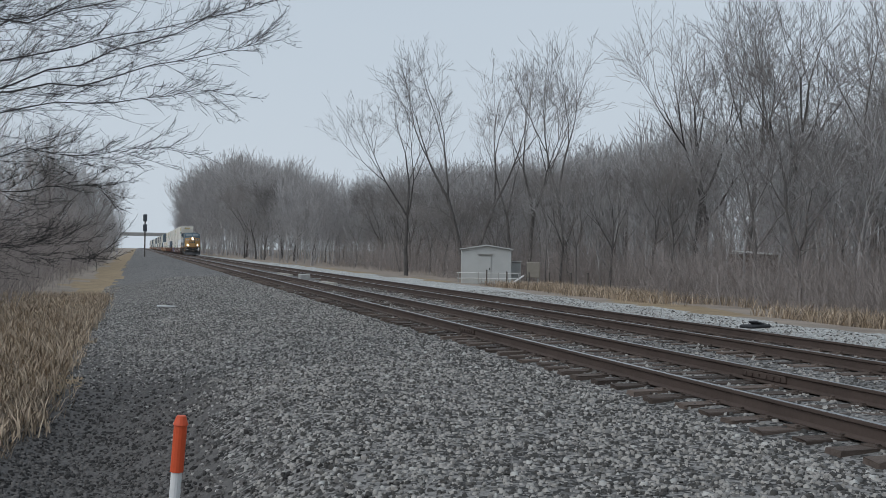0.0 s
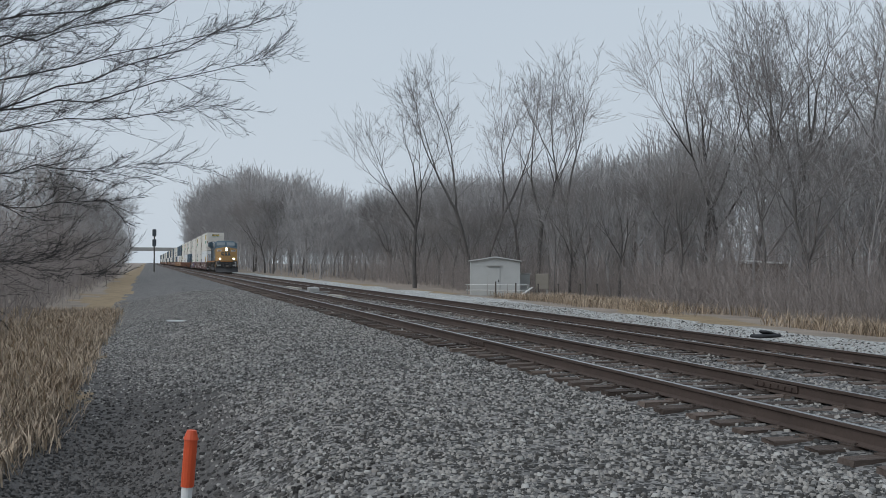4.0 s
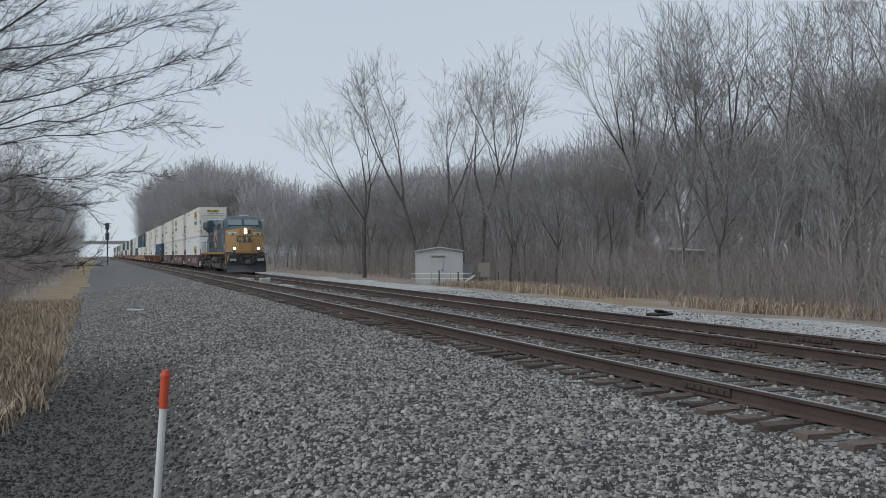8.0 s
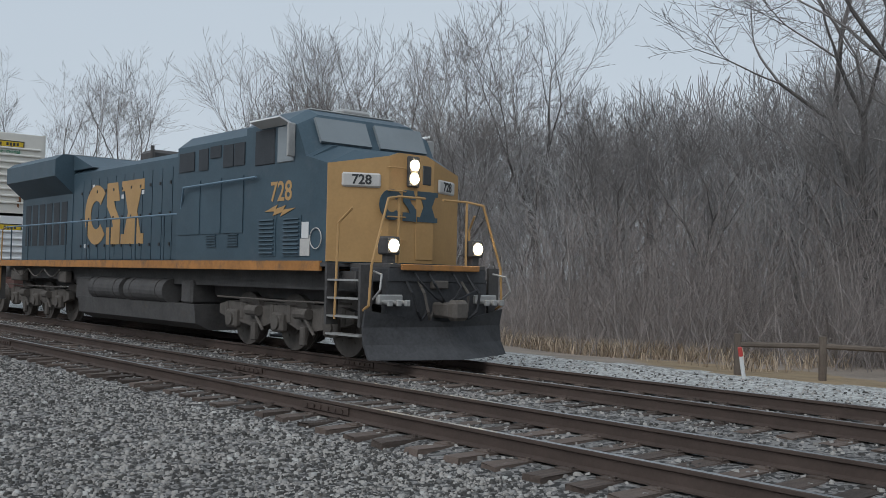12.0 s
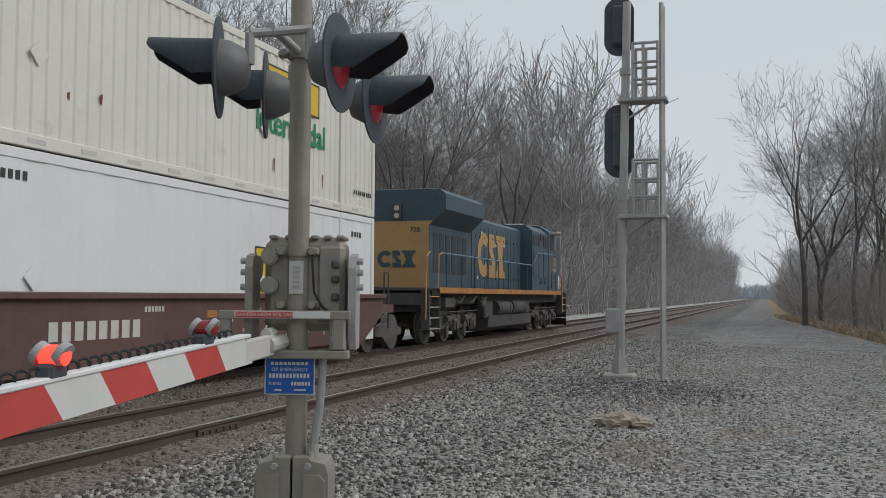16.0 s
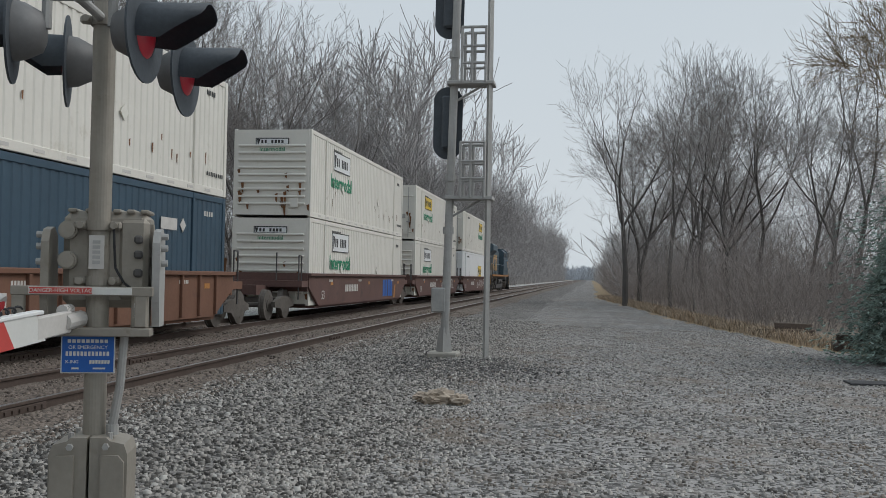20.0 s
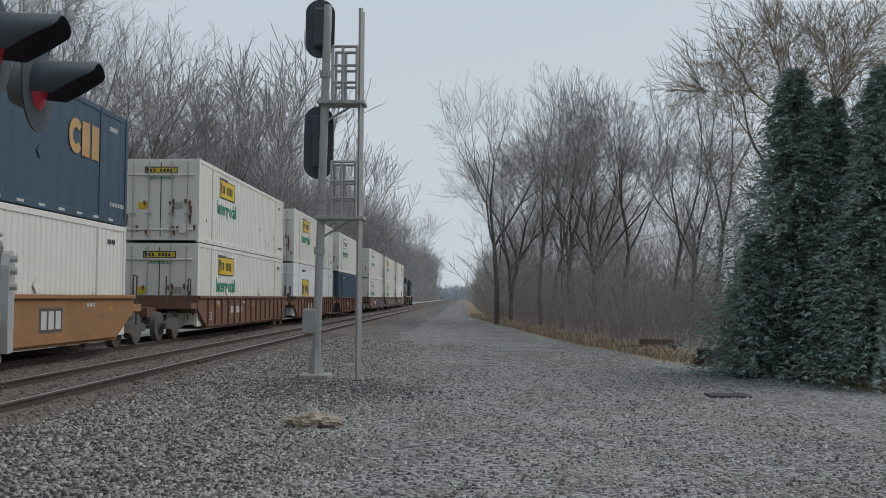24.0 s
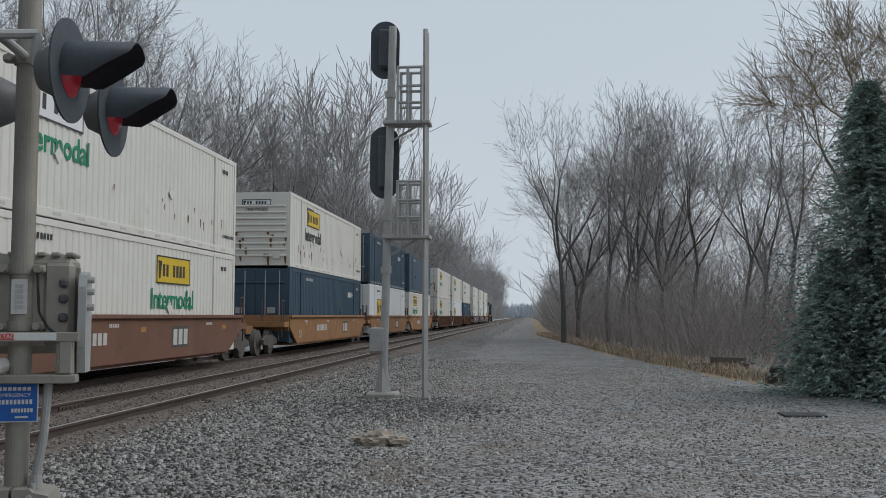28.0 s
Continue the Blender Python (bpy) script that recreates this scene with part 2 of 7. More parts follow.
GALV = mat("dull galvanised steel", (0.39, 0.385, 0.37), 0.6, 0.35, vary=0.18, scale=3, fine=30, bump=0.08, second=(0.25, 0.23, 0.2), mix=0.4)
MASTGREY = mat("weathered aluminium mast", (0.3, 0.275, 0.235), 0.6, 0.3, vary=0.15, scale=4, fine=30, bump=0.08, second=(0.22, 0.19, 0.15), mix=0.42)
LAMPBLACK = mat("matt black lamp paint", (0.062, 0.073, 0.085), 0.65, vary=0.25, scale=5, bump=0.1)
CAST = mat("dull grey cast aluminium", (0.17, 0.17, 0.17), 0.6, 0.2, vary=0.2, scale=5, fine=30, bump=0.1)
REDGLOW = mat("lit red lens", (1.0, 0.05, 0.03), 0.3, emit=1.6, vary=0.0, bump=0)
REDSOFT = mat("dimly lit red lens", (0.36, 0.02, 0.035), 0.3, emit=0.05, vary=0.0, bump=0)
REDDIM = mat("unlit red lens", (0.28, 0.015, 0.02), 0.25, vary=0.1, bump=0, spec=0.6)
REDSHEET = mat("red reflective sheeting", (0.52, 0.07, 0.06), 0.5, vary=0.14, scale=3, bump=0.02)
PINK = mat("faded pink sheeting", (0.58, 0.3, 0.31), 0.5, vary=0.1, scale=3, bump=0.02)
WHITESHEET = mat("white reflective sheeting", (0.63, 0.63, 0.6), 0.5, vary=0.08, scale=3, bump=0.02)
SIGNBLUE = mat("blue sign sheeting", (0.02, 0.11, 0.4), 0.5, vary=0.12, scale=3, bump=0.02)
HEADLAMP = mat("glowing headlamp", (1.0, 0.8, 0.5), 0.3, emit=30.0, vary=0.0, bump=0)
PLAINWHITE = mat("white painted board", (0.7, 0.7, 0.69), 0.6, vary=0.08, scale=3, bump=0.05)
ORANGE = mat("orange marker plastic", (0.6, 0.09, 0.03), 0.5, vary=0.1, scale=5, bump=0.03)
BUNGALOW = mat("pale grey sheet steel", (0.46, 0.47, 0.46), 0.55, 0.1, vary=0.08, scale=1.5, bump=0.04)
WOODPOLE = mat("weathered pole wood", (0.13, 0.105, 0.085), 0.95, vary=0.3, scale=2, fine=20, bump=0.5)
CONC = mat("pale concrete", (0.36, 0.34, 0.3), 0.9, vary=0.2, scale=2, fine=30, bump=0.4)
PLOUGHBLACK = mat("worn black plough steel", (0.05, 0.05, 0.052), 0.7, vary=0.5, scale=2.5, fine=20, bump=0.3, second=(0.11, 0.1, 0.09), mix=0.36)
RUBBER = mat("black cable rubber", (0.02, 0.02, 0.022), 0.6, vary=0.2, scale=5)


# ---------------- mesh helpers ----------------
def part(name, bm, material, parent=None, label="", smooth=False):
    me = bpy.data.meshes.new(name)
    bm.to_mesh(me)
    bm.free()
    if smooth:
        me.shade_smooth()
    for one in (material if isinstance(material, (list, tuple)) else [material]):
        me.materials.append(one)
    ob = new(name, me)
    ob.parent = parent
    if label:
        ob["label"] = label
    return ob


def thing(name, label, category, m=None, group="", kind=""):
    ob = new(name)
    ob.empty_display_size = 0.2
    if m is not None:
        ob.matrix_world = m
    return tagged(ob, label, category, group, kind)


def box(bm, x, y, z, sx, sy, sz, bevel=0.0, turn=None):
    made = bmesh.ops.create_cube(bm, size=1)["verts"]
    for v in made:
        v.co = Vector((v.co.x * sx, v.co.y * sy, v.co.z * sz))
    if bevel:
        edges = list({e for v in made for e in v.link_edges})
        made = bmesh.ops.bevel(bm, geom=edges, offset=bevel, segments=1, affect="EDGES", clamp_overlap=True)["verts"]
    for v in made:
        if turn is not None:
            v.co = turn @ v.co
        v.co += Vector((x, y, z))
    return made


def rod(bm, a, b, r, r2=None, seg=8, caps=True):
    a, b = Vector(a), Vector(b)
    d = b - a
    q = d.to_track_quat("Z", "Y").to_matrix()
    r2 = r if r2 is None else r2
    rings = []
    for p, rr in ((a, r), (b, r2)):
        rings.append([bm.verts.new(p + q @ Vector((math.cos(i * math.tau / seg) * rr, math.sin(i * math.tau / seg) * rr, 0))) for i in range(seg)])
    for i in range(seg):
        bm.faces.new((rings[0][i], rings[0][(i + 1) % seg], rings[1][(i + 1) % seg], rings[1][i]))
    if caps:
        bm.faces.new(rings[0][::-1])
        bm.faces.new(rings[1])


def pipe(bm, pts, r, seg=6):
    for a, b in zip(pts, pts[1:]):
        rod(bm, a, b, r, seg=seg)


def prism(bm, outline, axis, lo, hi):
    """An outline of 2D points drawn out along x, y or z from lo to hi."""
    def at(u, v, w):
        return {"x": (w, u, v), "y": (u, w, v), "z": (u, v, w)}[axis]
    a = [bm.verts.new(at(u, v, lo)) for u, v in outline]
    b = [bm.verts.new(at(u, v, hi)) for u, v in outline]
    n = len(outline)
    for i in range(n):
        bm.faces.new((a[i], a[(i + 1) % n], b[(i + 1) % n], b[i]))
    bm.faces.new(a[::-1])
    bm.faces.new(b)
    bmesh.ops.recalc_face_normals(bm, faces=bm.faces[:])


def words(name, text, size, m, material, parent=None, depth=0.003, wide=1.0, bold=0.0):
    """Lettering in the built-in font: baseline centre at m, reading along m's x, upright along m's y."""
    c = bpy.data.curves.new(name, "FONT")
    c.body, c.size, c.align_x, c.align_y, c.extrude, c.offset = text, size, "CENTER", "CENTER", depth, bold
    c.resolution_u = 3
    tmp = bpy.data.objects.new(name, c)
    scene.collection.objects.link(tmp)
    bpy.context.view_layer.update()
    me = bpy.data.meshes.new_from_object(tmp.evaluated_get(bpy.context.evaluated_depsgraph_get()))
    bpy.data.objects.remove(tmp)
    me.transform(m @ Matrix.Diagonal((wide, 1, 1, 1)))
    me.materials.clear()
    me.materials.append(material)
    ob = new(name, me)
    ob.parent = parent
    return ob


def flat(bm, m, outline, depth=0.004):
    """A thin plate: a 2D outline in the plane of m, raised by depth."""
    a = [bm.verts.new(m @ Vector((u, v, 0))) for u, v in outline]
    b = [bm.verts.new(m @ Vector((u, v, depth))) for u, v in outline]
    n = len(outline)
    for i in range(n):
        bm.faces.new((a[i], a[(i + 1) % n], b[(i + 1) % n], b[i]))
    bm.faces.new(b)
    bm.faces.new(a[::-1])


def rect(x0, y0, x1, y1):
    return [(x0, y0), (x1, y0), (x1, y1), (x0, y1)]


def mesh_of(name, verts, faces, material, parent=None):
    me = bpy.data.meshes.new(name)
    if isinstance(faces, np.ndarray):
        n, k = faces.shape
        me.vertices.add(len(verts))
        me.vertices.foreach_set("co", np.ascontiguousarray(verts, dtype=np.float32).ravel())
        me.loops.add(n * k)
        me.loops.foreach_set("vertex_index", np.ascontiguousarray(faces, dtype=np.int32).ravel())
        me.polygons.add(n)
        me.polygons.foreach_set("loop_start", np.arange(0, n * k, k, dtype=np.int32))
        me.update(calc_edges=True)
    else:
        me.from_pydata(verts, [], faces)
    me.materials.append(material)
    ob = new(name, me)
    ob.parent = parent
    return ob


# ---------------- the lie of the land ----------------
ROAD_AT, ROAD_TURN = Vector((8.7, -2.2)), radians(18)
RC, RS = math.cos(ROAD_TURN), math.sin(ROAD_TURN)


def road_uv(x, y):
    dx, dy = x - ROAD_AT.x, y - ROAD_AT.y
    return dx * RC + dy * RS, -dx * RS + dy * RC


def road_xy(u, v):
    return ROAD_AT.x + u * RC - v * RS, ROAD_AT.y + u * RS + v * RC


def step(a, b, x):
    t = max(0.0, min(1.0, (x - a) / (b - a)))
    return t * t * (3 - 2 * t)


def road_z(x):
    if x < 5.2:
        return -0.012 - 0.14 * step(5.2, 0.5, x) - 0.25 * step(0, -12, x)
    return -0.012 - 0.16 * step(13.0, 18.0, x) - 0.1 * step(18, 60, x)


def ground_z(x, y):
    north = step(1.0, 6.5, y)
    bed = -0.25 + 0.062 * step(-6.5, -10.0, y)
    if x < 5.0:
        zn = bed - 0.05 * step(5.0, 3.2, x) - 0.62 * step(3.4, -1.3, x) + 0.15 * step(-2.2, -6, x)
        zn -= 0.44 * math.exp(-((x - 0.1) / 1.25) ** 2 - ((y - 14.5) / 8.5) ** 2)
        zn += 0.06 * math.exp(-((x - 1.9) / 0.55) ** 2 - ((y - 11.5) / 1.6) ** 2)
        zs = bed - 0.1 * step(5.0, 3.0, x) - 0.1 * step(1, -6, x)
        zs += 0.12 * math.exp(-((x - 2.9) / 1.2) ** 2 - ((y + 25.4) / 1.9) ** 2)
        z = zs + (zn - zs) * north
    elif x > 12.8:
        z = bed - 0.16 * step(12.8, 15, x) - 0.22 * step(17.5, 22, x)
    else:
        z = bed + 0.055 * step(5.75, 6.3, x) * step(12.3, 11.8, x)
    u, v = road_uv(x, y)
    near = step(6.5, 3.6, abs(v)) * (1 if x < 90 else 0)
    z = z + (road_z(x) - 0.03 - z) * near
    if x < -7 or x > 17:
        z += 0.1 * noise.noise((x * 0.21, y * 0.21, 0))
    else:
        z += 0.025 * noise.noise((x * 1.3, y * 1.3, 2)) * (1 - near)
    return z


def stops(lo, hi, fine_lo, fine_hi, fine, grow):
    s = list(np.arange(fine_lo, fine_hi + 1e-6, fine))
    d = fine
    while s[-1] < hi:
        d *= grow
        s.append(s[-1] + d)
    d = fine
    while s[0] > lo:
        d *= grow
        s.insert(0, s[0] - d)
    return s


YARD_Y, YARD_X = (-200.0, -95.0, -48.0, -36.0, -24.0, -16.0), (-0.3, -0.3, -3.9, -5.6, -9.0, -14.0)


def yard_edge_x(y):
    return float(np.interp(y, YARD_Y, YARD_X))


def build_ground():
    xs = stops(-1600, 1600, -6, 23, 0.3, 1.14)
    ys = stops(-1800, 1800, -45, 45, 0.45, 1.09)
    verts = [(x, y, ground_z(x, y)) for y in ys for x in xs]
    n = len(xs)
    faces, which = [], []
    for j in range(len(ys) - 1):
        for i in range(n - 1):
            faces.append((j * n + i, j * n + i + 1, (j + 1) * n + i + 1, (j + 1) * n + i))
            x, y = (xs[i] + xs[i + 1]) / 2, (ys[j] + ys[j + 1]) / 2
            w = 1.6 * noise.noise((x * 0.25, y * 0.25, 5)) + 0.5 * noise.noise((x * 1.1, y * 1.1, 5))
            k = 0
            u, v = road_uv(x, y)
            if y > 1.5 * w and x < -0.95 + 0.35 * w - 1.3 * step(18, 9, y):
                k = 2
            if y > 1.5 * w and x < -3.4 + w:
                k = 1
            if y <= 1.5 * w:
                edge = yard_edge_x(y) + 0.6 * w
                if x < edge:
                    k = 2 if x > edge - 2.2 else 1
            if x > 17.6 + 0.5 * w:
                k = 2 if x < 20.5 + w and noise.noise((x * 0.2, y * 0.12, 9)) > 0.02 else 1
            if y > 3 and (x + 0.3) ** 2 / 3.4 + (y - 14.0) ** 2 / 110 + 0.5 * w < 1:
                k = 3
            if k == 0 and x < 3.0 + 0.5 * w and y < -8:
                k = 5
            if y < -7 and (5.4 + 0.25 * w < x < 9.2 or 9.2 < x < 12.6):
                k = 6
            if k == 0 and x > 12.9 and (y > 4 or y < -12):
                k = 4
            which.append(k)
    me = bpy.data.meshes.new("ground")
    me.from_pydata(verts, [], faces)
    for m in (GRAVEL, SOIL, GRASSBED, DARKSTONE, PALEGRAVEL, YARDGRAVEL, BROWNSTONE):
        me.materials.append(m)
    me.polygons.foreach_set("material_index", which)
    me.shade_smooth()
    tagged(new("ground", me), "grey crushed stone yard with brown verges", "ground", kind="structure")


GRASSBED = mat("matted straw coloured grass bed", (0.27, 0.2, 0.12), 1.0, vary=0.4, scale=0.9, fine=20, bump=1.0, second=(0.16, 0.12, 0.08), mix=0.42)
build_ground()


# ---------------- road and crossing ----------------
def strip(bm, u0, u1, v0, v1, lift, rows=40, cols=1):
    grid = []
    for i in range(rows + 1):
        line = []
        for j in range(cols + 1):
            x, y = road_xy(u0 + (u1 - u0) * i / rows, v0 + (v1 - v0) * j / cols)
            line.append(bm.verts.new((x, y, road_z(x) + lift)))
        grid.append(line)
    for i in range(rows):
        for j in range(cols):
            bm.faces.new((grid[i][j], grid[i + 1][j], grid[i + 1][j + 1], grid[i][j + 1]))


def build_road():
    bm = bmesh.new()
    strip(bm, -60, -3.7, -3.7, 3.7, 0.0, 60, 8)
    strip(bm, 4.4, 42, -3.7, 3.7, 0.0, 60, 8)
    road = tagged(part("road", bm, ASPHALT), "worn two-lane asphalt road crossing the tracks", "road", kind="structure")
    bm = bmesh.new()
    strip(bm, 6.9, 7.3, 0.15, 3.6, 0.005, 1)
    part("stop_line", bm, ROADWHITE, road)
    bm = bmesh.new()
    strip(bm, 23.2, 23.6, 0.15, 3.6, 0.005, 1)
    part("stop_line", bm, ROADWHITE, road)
    for off in (-0.17, 0.07):
        bm = bmesh.new()
        strip(bm, 7.0, 42, off, off + 0.11, 0.005, 60)
        part("centre_line", bm, ROADYELLOW, road)
        bm = bmesh.new()
        strip(bm, -60, -9.0, off, off + 0.11, 0.005, 60)
        part("centre_line", bm, ROADYELLOW, road)
    # concrete crossing panels between and beside the rails
    zone = tagged(new("crossing_surface"), "grey concrete panels between the rails at the crossing", "crossing", kind="structure")
    xs = [(5.2, 6.36), (6.56, 7.84), (8.06, 10.0), (10.2, 11.49), (11.72, 12.9)]
    for a, b in xs:
        for k in range(4):
            v0, v1 = -4.6 + k * 2.3, -4.6 + (k + 1) * 2.3 - 0.015
            bm = bmesh.new()
            low, top = [], []
            for x, v in ((a, v0), (b, v0), (b, v1), (a, v1)):
                y = ROAD_AT.y + (x - ROAD_AT.x) * RS / RC + v / RC
                low.append(bm.verts.new((x, y, -0.25)))
                top.append(bm.verts.new((x, y, -0.008)))
            bm.faces.new(top)
            for i in range(4):
                bm.faces.new((low[i], low[(i + 1) % 4], top[(i + 1) % 4], top[i]))
            part("panel", bm, PANEL, zone)


build_road()


# ---------------- the two tracks ----------------
RAILS = ((6.45, 7.96), (10.1, 11.61))


def rail_mesh():
    prof = [(-0.07, -0.172), (0.07, -0.172), (0.07, -0.16), (0.012, -0.14), (0.009, -0.045), (0.036, -0.034), (0.036, -0.006), (0.03, 0.0),
            (-0.03, 0.0), (-0.036, -0.006), (-0.036, -0.034), (-0.009, -0.045), (-0.012, -0.14), (-0.07, -0.16)]
    ys = [-1500, -300, -60, 0, 60, 300, 1500]
    verts = [(px, y, pz) for y in ys for px, pz in prof]
    n = len(prof)
    faces, idx = [], []
    for j in range(len(ys) - 1):
        for i in range(n):
            faces.append((j * n + i, j * n + (i + 1) % n, (j + 1) * n + (i + 1) % n, (j + 1) * n + i))
            idx.append(1 if i == 7 else 0)
    me = bpy.data.meshes.new("rail")
    me.from_pydata(verts, [], faces)
    me.materials.append(RAIL)
    me.materials.append(RAILTOP)
    me.polygons.foreach_set("material_index", idx)
    return me


def tie_mesh(seed, x0=0.0, y0=0.0):
    r = random.Random(seed)
    bm = bmesh.new()
    box(bm, 0, 0, -0.265, 2.6, 0.23, 0.18, 0.012)
    for v in bm.verts:
        v.co += Vector((r.uniform(-0.03, 0.03), r.uniform(-0.012, 0.012), r.uniform(-0.008, 0.008)))
    for s in (-0.755, 0.755):
        box(bm, s, 0, -0.172, 0.33, 0.19, 0.016)
        for k in (-0.12, 0.12):
            box(bm, s + k, 0.06 * (1 if k > 0 else -1), -0.158, 0.035, 0.035, 0.03)
    me = bpy.data.meshes.new("tie")
    bm.to_mesh(me)
    bm.free()
    me.materials.append(TIE)
    return me


def build_tracks():
    rail = rail_mesh()
    ties = [tie_mesh(i) for i in range(6)]
    rnd = random.Random(4)
    for k, (a, b) in enumerate(RAILS):
        track = tagged(new("railway_track"), ("rusty rails on dark wooden ties, near side" if k == 0 else "rusty rails on wooden ties under the train"), "railway track", "railway tracks", "structure")
        for x in (a, b):
            r = new("rail", rail)
            r.location, r.parent = (x, 0, 0), track
        mid = (a + b) / 2
        lo, hi, spare = (-45, 75, 0.5) if k == 0 else (2, 75, 0.5)
        y, far = -400.0, []
        while y < 600:
            y += spare + rnd.uniform(-0.02, 0.02)
            u, v = road_uv(mid, y)
            if abs(v) < 4.3:
                continue
            if lo < y < hi:
                t = new("tie", ties[rnd.randrange(6)])
                t.parent = track
                t.matrix_basis = pose(mid + rnd.uniform(-0.06, 0.06), y, rnd.uniform(-0.012, 0.004), 0, 0, rnd.uniform(-1.2, 1.2))
            else:
                far.append(y)
        verts, faces = [], []
        for y in far:
            o = len(verts)
            for z in (-0.355, -0.175):
                verts += [(mid - 1.3, y - 0.115, z), (mid + 1.3, y - 0.115, z), (mid + 1.3, y + 0.115, z), (mid - 1.3, y + 0.115, z)]
            faces += [(o + 4, o + 5, o + 6, o + 7)] + [(o + i, o + (i + 1) % 4, o + 4 + (i + 1) % 4, o + 4 + i) for i in range(4)]
        tagged(mesh_of("distant_ties", verts, faces, TIE, track), kind="stuff")
        # bolted joint bars on the rail webs
        for x in (a, b):
            for y in ((9.6, 21.5, -16.2, -29.5) if x < 7 else (14.1, -22.3)):
                for s in (-1, 1):
                    bm = bmesh.new()
                    box(bm, x + s * 0.024, y, -0.09, 0.026, 0.92, 0.085, 0.006)
                    for q in (-0.36, -0.22, -0.08, 0.08, 0.22, 0.36):
                        box(bm, x + s * 0.045, y + q, -0.09, 0.022, 0.035, 0.035)
                    part("joint_bar", bm, RAIL, track)


build_tracks()


def scatter_stones(name, label, count, where, size, material, seed):
    """Loose angular stones lying on the ground, as one heap."""
    r = np.random.RandomState(seed)
    base = np.array([(-1, -1, -.7), (1, -1, -.7), (1, 1, -.7), (-1, 1, -.7), (-.75, -.7, .7), (.8, -.65, .75), (.7, .8, .65), (-.7, .7, .8)])
    quads = np.array([(4, 5, 6, 7), (0, 1, 5, 4), (1, 2, 6, 5), (2, 3, 7, 6), (3, 0, 4, 7)])
    spots = []
    while len(spots) < count:
        x, y = where(r)
        if x is not None:
            spots.append((x, y, ground_z(x, y)))
    n = count
    s = size * (0.4 + 1.3 * r.rand(n, 1, 1) ** 1.4)
    d = base * (s * r.uniform(0.6, 1.2, (n, 1, 3))) + r.uniform(-0.3, 0.3, (n, 8, 3)) * s
    a, b = r.uniform(0, 6.28, (n, 1)), r.uniform(-0.6, 0.6, (n, 1))
    x, y, z = d[..., 0] * np.cos(a) - d[..., 1] * np.sin(a), d[..., 0] * np.sin(a) + d[..., 1] * np.cos(a), d[..., 2]
    y, z = y * np.cos(b) - z * np.sin(b), y * np.sin(b) + z * np.cos(b)
    v = np.stack((x, y, z), 2) + np.array(spots)[:, None, :]
    v[..., 2] += s[:, :, 0] * 0.25
    f = quads[None] + 8 * np.arange(n)[:, None, None]
    return tagged(mesh_of(name, v.reshape(-1, 3), f.reshape(-1, 4), material), label, "ballast", kind="stuff")


def clear_of_track(x, y):
    u, v = road_uv(x, y)
    if abs(v) < 4.75 and 5 < x < 13:
        return False
    if abs(v) < 3.75:
        return False
    return not any(abs(x - q) < 0.08 for p in RAILS for q in p)


def west_north(r):
    y = 3.5 + 62 * r.rand() ** 2.2
    x = r.uniform(-1.4, 5.9)
    if x < -0.3 - 0.02 * y and r.rand() < 0.7 or not clear_of_track(x, y) or (x + 0.3) ** 2 / 3.4 + (y - 14.0) ** 2 / 110 < r.uniform(0.2, 1.4):
        return None, None
    return x, y


def west_south(r):
    y = -12.5 - 30 * r.rand() ** 1.6
    x = r.uniform(-5, 3.3)
    return (x, y) if clear_of_track(x, y) and not (x < 1.5 and r.rand() < 0.6) else (None, None)


def shoulder(r):
    y = -11.5 - 34 * r.rand() ** 1.5
    x = r.uniform(2.3, 5.9)
    return (x, y) if clear_of_track(x, y) else (None, None)


def between(r):
    y = r.uniform(-9, 48)
    x = r.uniform(5.1, 17)
    if not clear_of_track(x, y) or (x > 12.9 and y < 0) or (x > 12.9 and r.rand() < 0.4):
        return None, None
    return x, y


def rusty(r):
    y = -8 - 42 * r.rand() ** 1.3
    x = r.uniform(5.3, 12.6)
    return (x, y) if clear_of_track(x, y) else (None, None)


def dip(r):
    y = r.normal(13.5, 4.6)
    return r.normal(-0.3, 0.85), max(6.0, y)


DARKHEAP = mat("dark grey fresh stone", (0.1, 0.098, 0.096), 0.9, vary=0.6, scale=9, fine=60, bump=0.4, island=0.7)


def heap(r):
    return r.normal(2.6, 0.85), r.normal(-24.4, 1.1)


scatter_stones("ballast_stones", "loose grey crushed stones beside the track", 105000, west_north, 0.0135, STONE, 1)
scatter_stones("pale_stones", "scattered pale stones among the ballast", 7000, west_north, 0.0165, PALESTONE, 8)
scatter_stones("pale_stones", "scattered pale stones on the track shoulder", 3000, shoulder, 0.0165, PALESTONE, 9)
scatter_stones("pale_stones", "scattered pale stones over the yard", 3500, west_south, 0.015, PALESTONE, 10)
scatter_stones("gravel_stones", "loose grey stones scattered over the yard", 52000, west_south, 0.0115, YARDSTONE, 2)
scatter_stones("shoulder_stones", "grey brown crushed stone on the track shoulder", 42000, shoulder, 0.0135, STONE, 7)
scatter_stones("bed_stones", "grey ballast stones between rails and ties", 36000, between, 0.0155, STONE, 3)
scatter_stones("bed_stones", "rust brown ballast stones round the near rails", 24000, rusty, 0.015, BROWNCHIP, 4)
scatter_stones("cinder_stones", "dark cinders in the hollow beside the bank", 20000, dip, 0.0165, DARKSTONE, 5)
scatter_stones("dark_stones", "dark stones heaped at the signal foot", 4200, heap, 0.014, DARKHEAP, 6)


